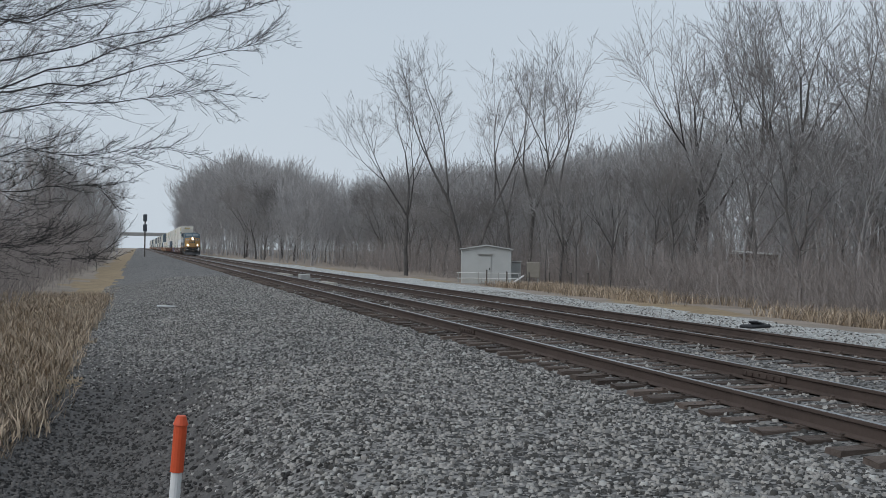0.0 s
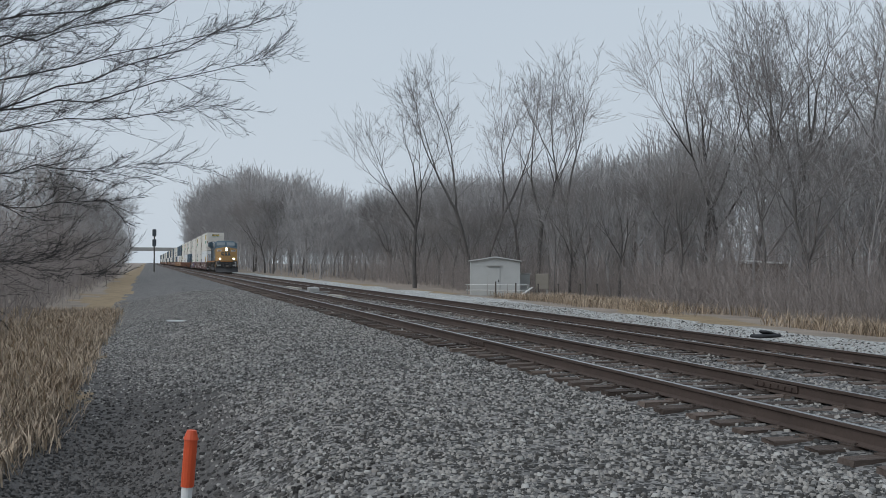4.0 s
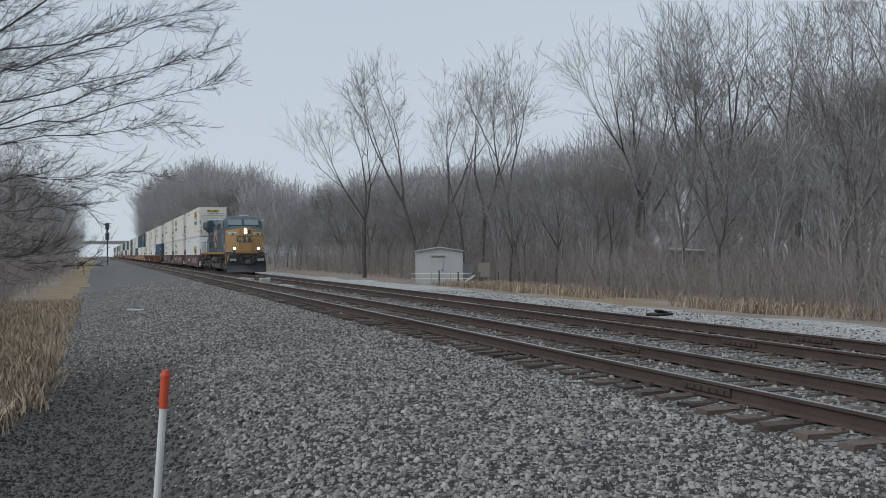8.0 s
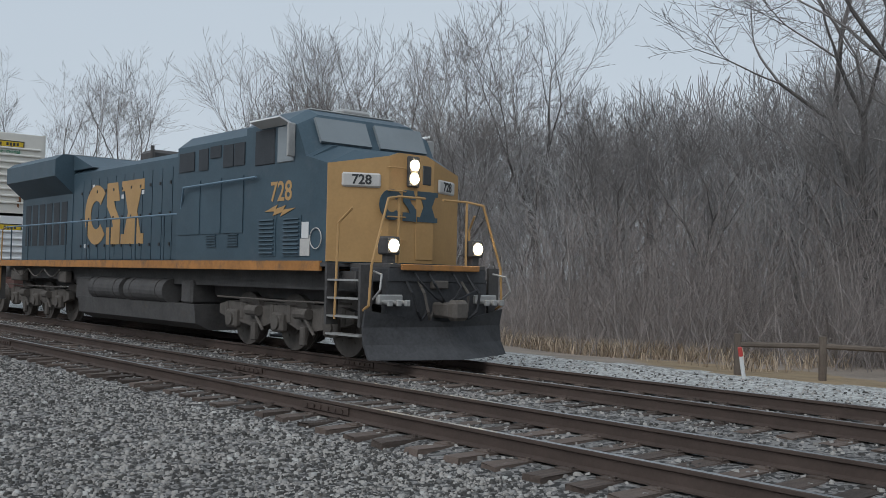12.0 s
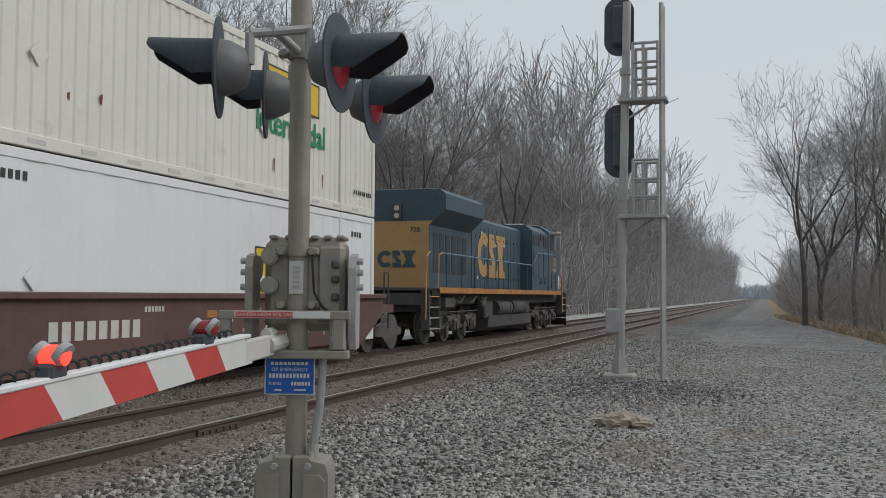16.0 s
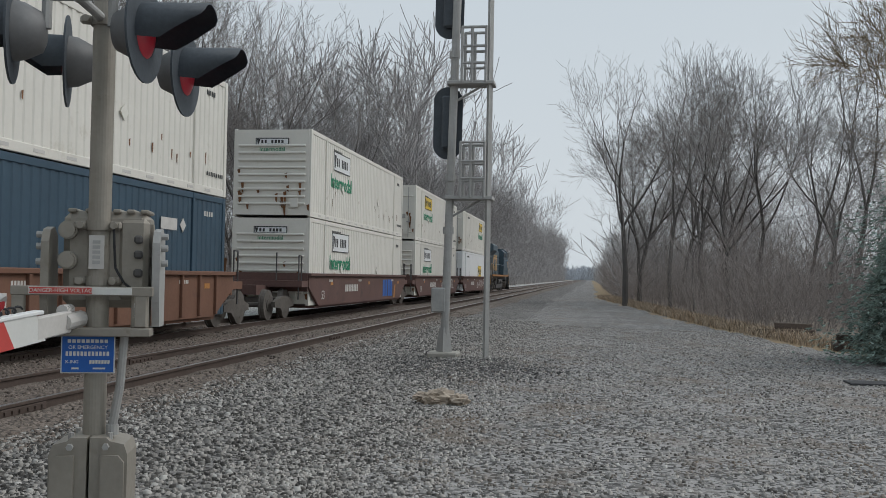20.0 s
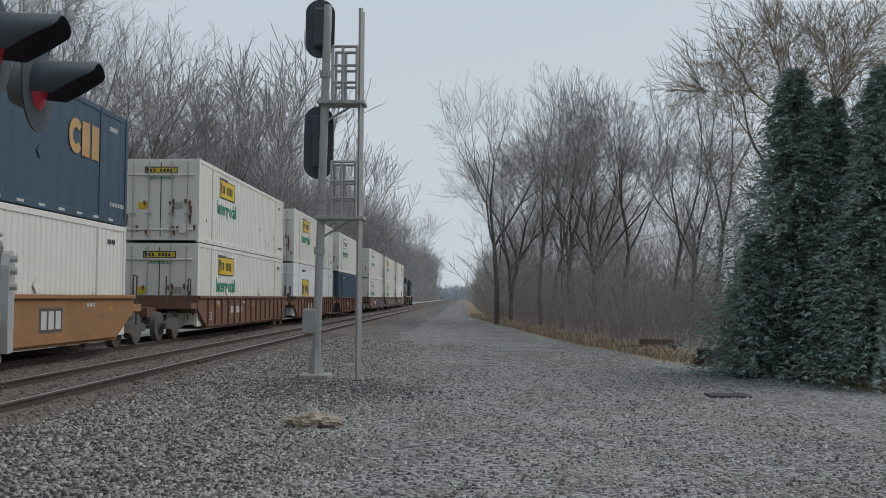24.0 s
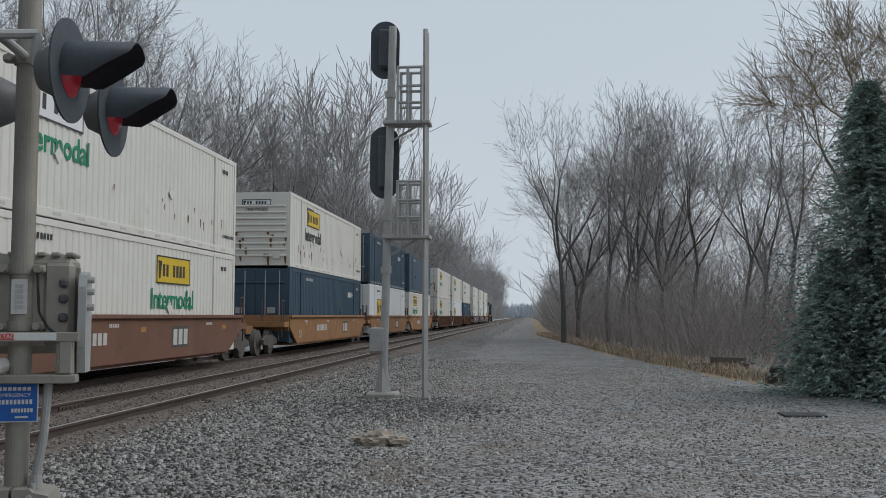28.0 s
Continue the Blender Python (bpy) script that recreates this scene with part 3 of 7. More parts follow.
# ---------------- trees ----------------
def grow(seed, height, spread=0.4, levels=5, trunk=0.2, bole=0.3, sides=3, lean=0.05, droop=0.0, sub=2, rise=0.1, fine=1):
    """The limbs of a bare tree that forks again and again, each limb set with fine upswept twigs: segments of two points, two radii and the branching level."""
    r = random.Random(seed)
    out = []

    def aside(d, angle):
        t = Vector((r.gauss(0, 1), r.gauss(0, 1), r.gauss(0, 0.5)))
        t = (t - t.dot(d) * d).normalized()
        return (d * math.cos(angle) + t * math.sin(angle)).normalized()

    def twig(p, d, length, rad, depth):
        for i in range(3):
            d = (d + Vector((r.gauss(0, 0.11), r.gauss(0, 0.11), r.gauss(0.07, 0.08) - droop))).normalized()
            e = p + d * length / 3
            out.append((p, e, rad * (1 - 0.28 * i), rad * (0.72 - 0.28 * i), 6))
            if depth:
                for _ in range(sub if i < 2 else 2):
                    twig(p.lerp(e, r.random()), aside(d, r.uniform(0.4, 0.85)), length * r.uniform(0.3, 0.55), rad * 0.5, depth - 1)
            p = e

    def limb(p, d, length, rad, level):
        n = 4
        for i in range(n):
            d = (d + Vector((r.gauss(0, 0.07), r.gauss(0, 0.07), (rise if level else 0.0) * r.uniform(0.2, 1.2) - droop * level * 0.3))).normalized()
            e = p + d * length / n
            r0, r1 = rad * (1 - 0.3 * i / n), rad * (1 - 0.3 * (i + 1) / n)
            out.append((p, e, r0, r1, level))
            for _ in range(sides if level else 2 if i > 0 else 0):
                if r.random() < (0.9 if level < 2 else 0.62):
                    twig(p.lerp(e, r.random()), aside(d, r.uniform(0.55, 1.05)), height * (r.uniform(0.09, 0.17) if level < 2 else r.uniform(0.04, 0.1)), max(0.006, r1 * 0.25), fine)
            p = e
        if level >= levels:
            twig(p, d, length * 0.8, rad * 0.6, fine)
            return
        a = r.uniform(0, math.tau)
        forks = 3 if r.random() < (0.5 if level == 0 else 0.15) else 2
        for k in range(forks):
            t = Vector((math.cos(a + k * math.tau / forks), math.sin(a + k * math.tau / forks), 0))
            t = (t - t.dot(d) * d).normalized()
            ang = spread * r.uniform(0.55, 1.25) * (0.6 if k == 0 else 1.1)
            limb(p, (d * math.cos(ang) + t * math.sin(ang)).normalized(), length * r.uniform(0.66, 0.9) * (0.75 if level == 0 else 1), rad * (0.6 if k == 0 else 0.48) * r.uniform(0.85, 1.1), level + 1)

    limb(Vector((0, 0, -0.3)), Vector((r.gauss(0, lean), r.gauss(0, lean), 1)).normalized(), height * bole, trunk, 0)
    k = height / max(s[1].z for s in out)
    return [(a * k, b * k, p, q, level) for a, b, p, q, level in out]


def tubes(segments, thick=1.0, least=0.004):
    verts, faces = [], []
    for a, b, r0, r1, level in segments:
        n = 6 if r0 > 0.06 else 4 if r0 > 0.025 else 3
        q = (b - a).to_track_quat("Z", "Y").to_matrix()
        o = len(verts)
        for p, rad in ((a, max(least, r0 * thick)), (b, max(least, r1 * thick))):
            for i in range(n):
                t = i * math.tau / n
                v = p + q @ Vector((math.cos(t) * rad, math.sin(t) * rad, 0))
                verts.append((v.x, v.y, v.z))
        for i in range(n):
            faces.append((o + i, o + (i + 1) % n, o + n + (i + 1) % n, o + n + i))
    return verts, faces


def tree(name, label, segments, bark=None, twig=None, least=0.006, category="tree"):
    t = thing(name, label, category)
    mesh_of("trunk", *tubes([s for s in segments if s[4] <= 2], least=least), bark or BARK, t)
    mesh_of("crown", *tubes([s for s in segments if s[4] > 2], least=least), twig or TWIG, t)
    return t


KINDS = [
    tree("bare_tree", "tall bare tree with an open forked crown", grow(11, 19, 0.44, 4, 0.22, 0.24, 1), least=0.0075),
    tree("bare_tree", "tall slender bare tree with upswept limbs", grow(12, 20, 0.36, 4, 0.19, 0.28, 1, rise=0.12), least=0.0075),
    tree("bare_tree", "bare tree with a wide rounded crown of fine twigs", grow(13, 15, 0.5, 4, 0.17, 0.16, 2), least=0.0075),
    tree("bare_tree", "crooked bare tree with spreading limbs", grow(14, 16, 0.56, 4, 0.2, 0.18, 1, lean=0.12), least=0.0075),
    tree("bare_tree", "young bare tree with a thin pole trunk", grow(15, 12, 0.3, 3, 0.07, 0.3, 1, rise=0.14), least=0.0075),
    tree("bare_tree", "bare leaning tree in the thicket", grow(16, 13, 0.42, 3, 0.09, 0.26, 1, lean=0.2), least=0.0075),
]


def plant(kind, x, y, size=1.0, turn=0.0, label="", tilt=0.0):
    t = copy_thing(KINDS[kind], pose(x, y, ground_z(x, y) - 0.1, 0, tilt, 0) @ pose(0, 0, 0, 0, 0, turn) @ Matrix.Scale(size, 4))
    t.scale = (size, size, size)
    t["group"] = "bare trees by the line"
    if label:
        t["label"] = label
    return t


def wood_height(x, y):
    """How high the common wood grows east of the line."""
    far = math.hypot(x, y)
    return far * math.tan(radians(float(np.interp(math.degrees(math.atan2(x, max(y, 0.1))), (0, 2, 5, 8, 11, 14, 20, 26, 30, 35, 45, 60, 90), (3.0, 3.7, 5.2, 5.0, 3.9, 4.8, 5.4, 6.3, 7.6, 8.6, 10.5, 12.5, 14))))) + 1.0


TALL = (19, 20, 15, 16, 12, 13)
rt = random.Random(21)
for x, y, turn, size, seed in ((26.2, 10.2, 40, 1.0, 41), (29.0, 14.5, 170, 0.95, 42), (30.5, 5.9, 250, 0.5, 43)):
    big = tree("spreading_tree", "large spreading bare tree with dark forked trunk", grow(seed, 18, 0.62, 5, 0.34, 0.2, 1, lean=0.08, rise=0.05), least=0.007)
    big.matrix_world = pose(x, y, ground_z(x, y), 0, 0, turn) @ Matrix.Scale(size, 4)
# east wood, beyond the tracks: the tall trees first, then the rank and file
for kind, x, y, size, turn, tilt in (
        (0, 21.4, 82.3, 0.84, 20, -2), (1, 24.4, 76.2, 0.96, 75, -9), (1, 24.8, 76.0, 0.92, 200, 11), (0, 27.6, 70.8, 0.86, 110, 0), (1, 26.6, 72, 0.72, 40, 3), (1, 29.4, 67.9, 0.93, 10, 0),
        (0, 33, 57.2, 0.93, 40, 0), (3, 34, 57.5, 0.95, 90, 2), (1, 35.5, 55.7, 0.95, 160, -2), (0, 36.7, 52.4, 1.0, 220, 3), (2, 35.2, 50, 1.1, 310, 0), (0, 37.4, 47, 0.92, 120, 2), (3, 38, 43.8, 1.1, 90, 0),
        (2, 31, 36, 0.8, 130, 0), (0, 36.5, 35.5, 0.9, 250, 0), (3, 30, 25, 0.62, 20, -4), (1, 33, 29, 0.57, 60, 3), (0, 27.5, 13, 0.5, 60, 0), (2, 29, 13.6, 0.6, 15, 0), (0, 31, 17, 0.5, 140, 0), (2, 28, 20, 0.6, 200, 0), (2, 35, 11.8, 0.6, 80, 0), (0, 38, 6.5, 0.5, 30, 0)):
    plant(kind, x, y, size, turn, "", tilt)
for i in range(80):
    y = rt.uniform(16, 120)
    x = 25.0 + rt.random() ** 1.3 * 18 + (2.0 if y < 34 else 0)
    k = rt.choice((0, 2, 4, 4, 5, 3))
    plant(k, x, y, rt.uniform(0.75, 1.1) * wood_height(x, y) / TALL[k], rt.uniform(0, 360))
for i in range(26):
    k, x, y = rt.choice((0, 2, 2, 3)), 22.5 + rt.random() ** 1.5 * 24, rt.uniform(120, 240)
    plant(k, x, y, rt.uniform(0.8, 1.05) * wood_height(x, y) / TALL[k], rt.uniform(0, 360))
# east wood south of the road
for i in range(54):
    y = -18 - 190 * rt.random() ** 1.15
    x = 21.0 + rt.random() ** 1.5 * 24 + (1 - step(-16, -70, y)) * 3
    plant(rt.choice((0, 1, 2, 0, 3, 1, 1, 2)), x, y, rt.uniform(1.0, 1.3) * (1 if y < -70 else 0.92), rt.uniform(0, 360))
for i in range(34):
    plant(rt.choice((0, 1, 3, 3, 2, 1)), 20.5 + rt.random() ** 1.4 * 13 + (2 if i % 2 else 0), rt.uniform(-90, -15), rt.uniform(0.85, 1.2), rt.uniform(0, 360))
# beyond the road on the far side
for i in range(34):
    u = rt.uniform(24, 75)
    v = rt.uniform(6, 26) * (1 if i % 3 else -1)
    if u > 44:
        v = rt.uniform(-20, 14)
    x, y = road_xy(u, v)
    plant(rt.choice((0, 1, 2, 3, 5, 4)), x, y, rt.uniform(0.6, 0.95), rt.uniform(0, 360))
# west edge, north of the road
for i in range(20):
    y = 30 + 170 * rt.random() ** 1.3
    plant(rt.choice((2, 4, 5, 3)), -5.2 - rt.random() ** 1.4 * 13, y, rt.uniform(0.75, 1.1), rt.uniform(0, 360))
# west edge, south of the road
for kind, x, y, size, turn in ((0, -1.9, -73, 0.9, 30), (1, -4.6, -70, 0.86, 100), (1, -7.2, -73, 0.88, 190), (0, -9.8, -70, 0.84, 260), (1, -12, -66, 0.78, 40), (2, -3.2, -80, 1.05, 70), (2, -6, -78, 1.1, 10), (3, -9, -80, 1.0, 150)):
    plant(kind, x, y, size, turn)
for i in range(22):
    y = -52 - 150 * rt.random() ** 1.4
    x = yard_edge_x(y) - 2.0 - rt.random() ** 1.3 * 15
    plant(rt.choice((2, 4, 5, 3, 1)), x, y, rt.uniform(0.7, 1.0), rt.uniform(0, 360))
for t in KINDS[1:]:
    t.matrix_world = pose(70 + 6 * KINDS.index(t), 60 + 4 * KINDS.index(t), -0.4)
KINDS[0].matrix_world = pose(64, 70, -0.4)


def thicket(name, label, seed, count, where, high, material, rad=0.012):
    """Undergrowth: thin leaning stems with side shoots, one mass."""
    r = random.Random(seed)
    segs = []
    for _ in range(count):
        x, y = where(r)
        h = r.uniform(0.35, 1.0) ** 1.2 * high
        p = Vector((x, y, ground_z(x, y) - 0.05))
        d = Vector((r.gauss(0, 0.3), r.gauss(0, 0.3), 1)).normalized()
        for k in range(3):
            e = p + d * h / 3
            segs.append((p, e, rad * (1 - k * 0.28), rad * (0.72 - k * 0.22), 2))
            for _ in range(3):
                s = (d + Vector((r.gauss(0, 0.8), r.gauss(0, 0.8), r.gauss(0.0, 0.4)))).normalized()
                segs.append((p.lerp(e, r.random()), p.lerp(e, 0.6) + s * h * 0.28, rad * 0.5, rad * 0.25, 3))
            p, d = e, (d + Vector((r.gauss(0, 0.14), r.gauss(0, 0.14), 0.05))).normalized()
    v, f = tubes(segs, least=0.004)
    return tagged(mesh_of(name, v, f, material), label, "undergrowth", kind="stuff")


def east_edge(r, lo, hi, x0, deep):
    """A place in the brush of the east wood, clear of the relay hut and its cabinets."""
    while True:
        x, y = x0 + r.random() ** 1.2 * deep + r.gauss(0, 0.6), r.uniform(lo, hi)
        if not (x < 26.5 and 46 < y < 68) and noise.noise((x * 0.3, y * 0.3, 7)) > r.uniform(-0.6, 0.2):
            return x, y


thicket("undergrowth", "tangled reddish brown brush along the wood", 1, 3600, lambda r: east_edge(r, 9, 130, 23.8, 14), 4.2, BUSH, 0.011)
thicket("undergrowth", "brown brush under the trees south of the road", 2, 2600, lambda r: (21.0 + r.random() ** 1.3 * 15 + r.gauss(0, 0.6), r.uniform(-200, -14)), 4.2, BUSH, 0.012)
thicket("undergrowth", "grey brush on the west bank", 3, 2800, lambda r: (-4.2 - r.random() ** 1.3 * 9 + r.gauss(0, 0.4), 17 + 150 * r.random() ** 1.4), 6.4, BUSH, 0.012)
thicket("undergrowth", "low tangle of fine brown twigs at the wood edge", 11, 5200, lambda r: east_edge(r, 7.5, 80, 23.2, 9), 2.2, BUSH, 0.006)
thicket("undergrowth", "low tangle of fine twigs south of the road", 12, 2600, lambda r: (20.3 + r.random() ** 1.2 * 10 + r.gauss(0, 0.5), -14 - 90 * r.random()), 2.4, BUSH, 0.008)


def sw_edge(r):
    y = -45 - 160 * r.random() ** 1.4
    return yard_edge_x(y) - 1.5 - r.random() ** 1.3 * 14, y


thicket("undergrowth", "grey brown brush along the service yard", 4, 5600, sw_edge, 4.6, BUSH, 0.009)


def far_wood(name, label, seed, count, where, high, least, paint=None, capped=False):
    r = random.Random(seed)
    protos = []
    for k in range(3):
        segs = grow(100 + seed * 10 + k, high, 0.4, 3, 0.1, 0.22, 2, rise=0.12, fine=0)
        p, q = np.array([s[0] for s in segs]), np.array([s[1] for s in segs])
        r0, r1 = np.maximum(least, np.array([s[2] for s in segs])), np.maximum(least, np.array([s[3] for s in segs]))
        d = (q - p) / np.linalg.norm(q - p, axis=1, keepdims=True)
        e = np.cross(d, np.where(np.abs(d[:, 2:]) > 0.9, (1.0, 0, 0), (0, 0, 1.0)))
        e /= np.linalg.norm(e, axis=1, keepdims=True)
        g = np.cross(d, e)
        ring3 = [e * math.cos(t) + g * math.sin(t) for t in (0, 2.0944, 4.1888)]
        v = np.stack([p + c * r0[:, None] for c in ring3] + [q + c * r1[:, None] for c in ring3], 1)
        f = np.array([(0, 1, 4, 3), (1, 2, 5, 4), (2, 0, 3, 5)])[None] + 6 * np.arange(len(p))[:, None, None]
        protos.append((v.reshape(-1, 3), f.reshape(-1, 4)))
    vs, fs, o = [], [], 0
    for _ in range(count):
        x, y = where(r)
        v, f = protos[r.randrange(3)]
        a, s = r.uniform(0, 6.28), r.uniform(0.5, 1.15) * (wood_height(x, y) / high if capped else 1)
        c, n = math.cos(a) * s, math.sin(a) * s
        vs.append(v @ np.array([(c, n, 0), (-n, c, 0), (0, 0, s)]) + (x, y, ground_z(x, y) - 0.2))
        fs.append(f + o)
        o += len(v)
    verts, faces = np.concatenate(vs), np.concatenate(fs)
    # default colour carries painted haze, the same at any distance
    return tagged(mesh_of(name, verts, faces, paint or HAZETWIG), label, "woods", kind="stuff")


far_wood("far_woods", "hazy bare twigs paled by haze along the line to the north", 1, 420, lambda r: (21 + r.random() ** 1.4 * 34, 125 + 420 * r.random() ** 1.3), 18, 0.03, capped=True)
far_wood("far_woods", "haze-pale bare woods behind the front row of trees", 2, 560, lambda r: (28 + r.random() ** 1.2 * 34, r.uniform(12, 170)), 10.0, 0.016, capped=True)
far_wood("far_woods", "haze-pale woods beyond the bend of the road", 6, 260, lambda r: (44 + r.random() * 26, r.uniform(-14, 34)), 11.5, 0.02)
def past_road(r):
    while True:
        u, v = r.uniform(17, 50), r.uniform(-22, 20)
        if abs(v) > 6 or u > 44:
            return road_xy(u, v)


thicket("undergrowth", "dark brown brush on both sides of the road", 14, 4200, past_road, 5.5, BUSH, 0.012)
# far brush takes the colour with haze painted in
thicket("undergrowth", "haze-pale distant brush closing the wood", 7, 2600, lambda r: (58 + r.random() * 30, r.uniform(-160, 230)), 7.5, HAZETWIG, 0.06)
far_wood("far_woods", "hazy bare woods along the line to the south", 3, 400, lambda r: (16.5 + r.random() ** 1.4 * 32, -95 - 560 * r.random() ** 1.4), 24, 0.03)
thicket("undergrowth", "haze-pale distant brush along the line to the south", 9, 4200, lambda r: (18 + 40 * r.random() ** 1.6, -85 - 620 * r.random() ** 1.3), 9.0, HAZETWIG, 0.07)
thicket("undergrowth", "haze-pale distant brush west of the line to the south", 10, 2200, lambda r: (-2.5 - 40 * r.random() ** 1.5, -95 - 600 * r.random() ** 1.3), 8.0, HAZETWIG, 0.07)
# last woods down the line, their haze painted on
thicket("undergrowth", "woods closing the line far away, haze in their blue-grey colour", 13, 1500, lambda r: (r.uniform(-60, 80), r.uniform(-1200, -900)), 14.0, HAZEWOOD, 0.5)
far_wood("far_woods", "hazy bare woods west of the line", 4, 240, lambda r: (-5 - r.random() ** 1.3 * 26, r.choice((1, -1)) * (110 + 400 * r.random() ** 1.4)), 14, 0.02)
far_wood("far_woods", "haze-pale bare woods beyond the yard to the west", 5, 160, lambda r: (-16 - r.random() * 40, r.uniform(-140, -45)), 14, 0.014)


def near_branches():
    """The tree on the west bank whose limbs sweep out over the shoulder."""
    segs = []
    r = random.Random(5)
    base = Vector((-4.4, 19.0, ground_z(-4.4, 19.0)))
    for a, b, r0, r1 in ((-0.3, 3.0, 0.17, 0.14), (3.0, 6.0, 0.14, 0.1), (6.0, 9.5, 0.1, 0.04)):
        segs.append((base + Vector((0.03 * a, 0, a)), base + Vector((0.03 * b, 0, b)), r0, r1, 0))

    def spray(p, d, ln, rad, depth):
        n = 5 if depth else 3
        for i in range(n):
            d = (d + Vector((r.gauss(0.02, 0.1), r.gauss(0, 0.12), r.gauss(0.03, 0.09)))).normalized()
            e = p + d * ln / n
            segs.append((p, e, rad * (1 - 0.7 * i / n), rad * (1 - 0.7 * (i + 1) / n), 3))
            if depth:
                for _ in range(2 if depth == 2 else 1):
                    s = (d + Vector((r.gauss(0, 0.45), r.gauss(0, 0.4), r.gauss(0.08, 0.45)))).normalized()
                    spray(p.lerp(e, r.random()), s, ln * r.uniform(0.25, 0.5), rad * 0.55, depth - 1)
            p = e

    # limbs: height at the trunk, the tip, and the girth
    for z0, tx, ty, tz, rad in ((2.9, 2.5, 19.3, 5.4, 0.032), (3.2, 2.6, 18.6, 4.7, 0.03), (3.0, 1.9, 19.6, 4.0, 0.026), (3.4, 2.1, 18.4, 5.0, 0.028), (3.7, 0.9, 19.2, 7.4, 0.05), (4.4, 2.4, 19.8, 6.3, 0.034),
                                (4.0, 2.0, 18.8, 5.8, 0.03), (2.6, 1.2, 19.4, 3.0, 0.02), (3.5, 1.0, 18.2, 5.6, 0.026), (5.2, 1.6, 19.0, 7.0, 0.034), (2.0, 0.2, 18.6, 2.3, 0.02), (1.2, -0.3, 19.5, 1.5, 0.018), (1.7, 0.0, 18.0, 1.2, 0.016)):
        a, c, rad = base + Vector((0, 0, z0 - base.z)), Vector((tx - 0.3, ty, tz)), rad * 0.75
        b = a.lerp(c, 0.5) + Vector((0.2, 0, -0.14 * (tz - z0) + r.uniform(-0.1, 0.2)))
        n, p = 14, a
        for i in range(n):
            t = (i + 1) / n
            e = a * (1 - t) ** 2 + b * (2 * t * (1 - t)) + c * t * t + Vector((0, r.gauss(0, 0.05), r.gauss(0, 0.045)))
            segs.append((p, e, rad * (1 - 0.85 * i / n), rad * (1 - 0.85 * (i + 1) / n), 1))
            if i > 3:
                d = (e - p).normalized()
                for _ in range(3):
                    s = (d + Vector((r.gauss(0.1, 0.25), r.gauss(0, 0.4), r.gauss(0.1, 0.5)))).normalized()
                    spray(p.lerp(e, r.random()), s, r.uniform(0.5, 1.5) * (1.15 - 0.6 * t), max(0.0045, rad * 0.26 * (1.2 - t)), 2 if r.random() < 0.5 else 1)
            p = e
    tree("roadside_tree", "bare tree reaching fine branches over the bank", segs, bark=DARKBARK, twig=DARKBARK, least=0.0021)


near_branches()


def spruce(x, y, h, seed):
    """A spruce: trunk and whorls of drooping boughs set with needle sprays."""
    r = random.Random(seed)
    z0 = ground_z(x, y)
    t = thing("spruce_tree", "dense dark green spruce at the yard edge" if x < 0 else "dark green conifer standing beyond the road", "tree", pose(x, y, z0), "spruces at the yard edge")
    bm = bmesh.new()
    rod(bm, (0, 0, -0.2), (0, 0, h * 0.97), 0.14, 0.02, 8)
    part("trunk", bm, BARK, t)
    verts, faces = [], []
    n = int(h * 230)
    for i in range(n):
        f = (i + r.random()) / n
        z = 0.1 + f ** 0.95 * (h - 0.3)
        reach = (1 - z / h) ** 1.0 * h * 0.44 * r.uniform(0.45, 1.15) + 0.12
        a = r.uniform(0, math.tau)
        ca, sa = math.cos(a), math.sin(a)
        reach *= 1 + 0.5 * noise.noise((ca * 1.6, sa * 1.6, z * 0.8 + seed * 3.0))
        for k in range(8):
            q = (k + 0.4 + 0.5 * r.random()) / 8
            w = 0.03 + 0.05 * r.random()
            px, py, pz = ca * reach * q, sa * reach * q, z - 0.3 * reach * q * q + r.uniform(-0.05, 0.08)
            for side in (-1, 0, 1):
                o = len(verts)
                b = a + side * r.uniform(0.5, 1.1)
                cb, sb, ln = math.cos(b), math.sin(b), r.uniform(0.07, 0.18)
                verts += [(px - sb * w * 0.4, py + cb * w * 0.4, pz), (px + sb * w * 0.4, py - cb * w * 0.4, pz), (px + cb * ln, py + sb * ln, pz - r.uniform(-0.02, 0.1)),
                          (px + cb * ln * 0.5, py + sb * ln * 0.5, pz - w * 0.6)]
                faces += [(o, o + 1, o + 2), (o, o + 3, o + 2)]
    mesh_of("crown", verts, faces, NEEDLE, t)


spruce(-6.7, -30.4, 3.6, 1)
spruce(-7.7, -30.6, 7.6, 2)
spruce(-8.7, -28.4, 5.9, 3)
spruce(-8.8, -31.2, 7.0, 8)
spruce(-9.7, -30.2, 7.6, 4)
spruce(-11.2, -30.2, 7.6, 7)
spruce(41.5, 13.5, 8.5, 5)
tree("willow_tree", "broad bare tree with yellowish twigs behind the spruces", grow(31, 16, 0.6, 5, 0.3, 0.2, 3, droop=0.03), twig=YTWIG, least=0.008).matrix_world = pose(-12.2, -47, -0.4, 0, 0, 60)


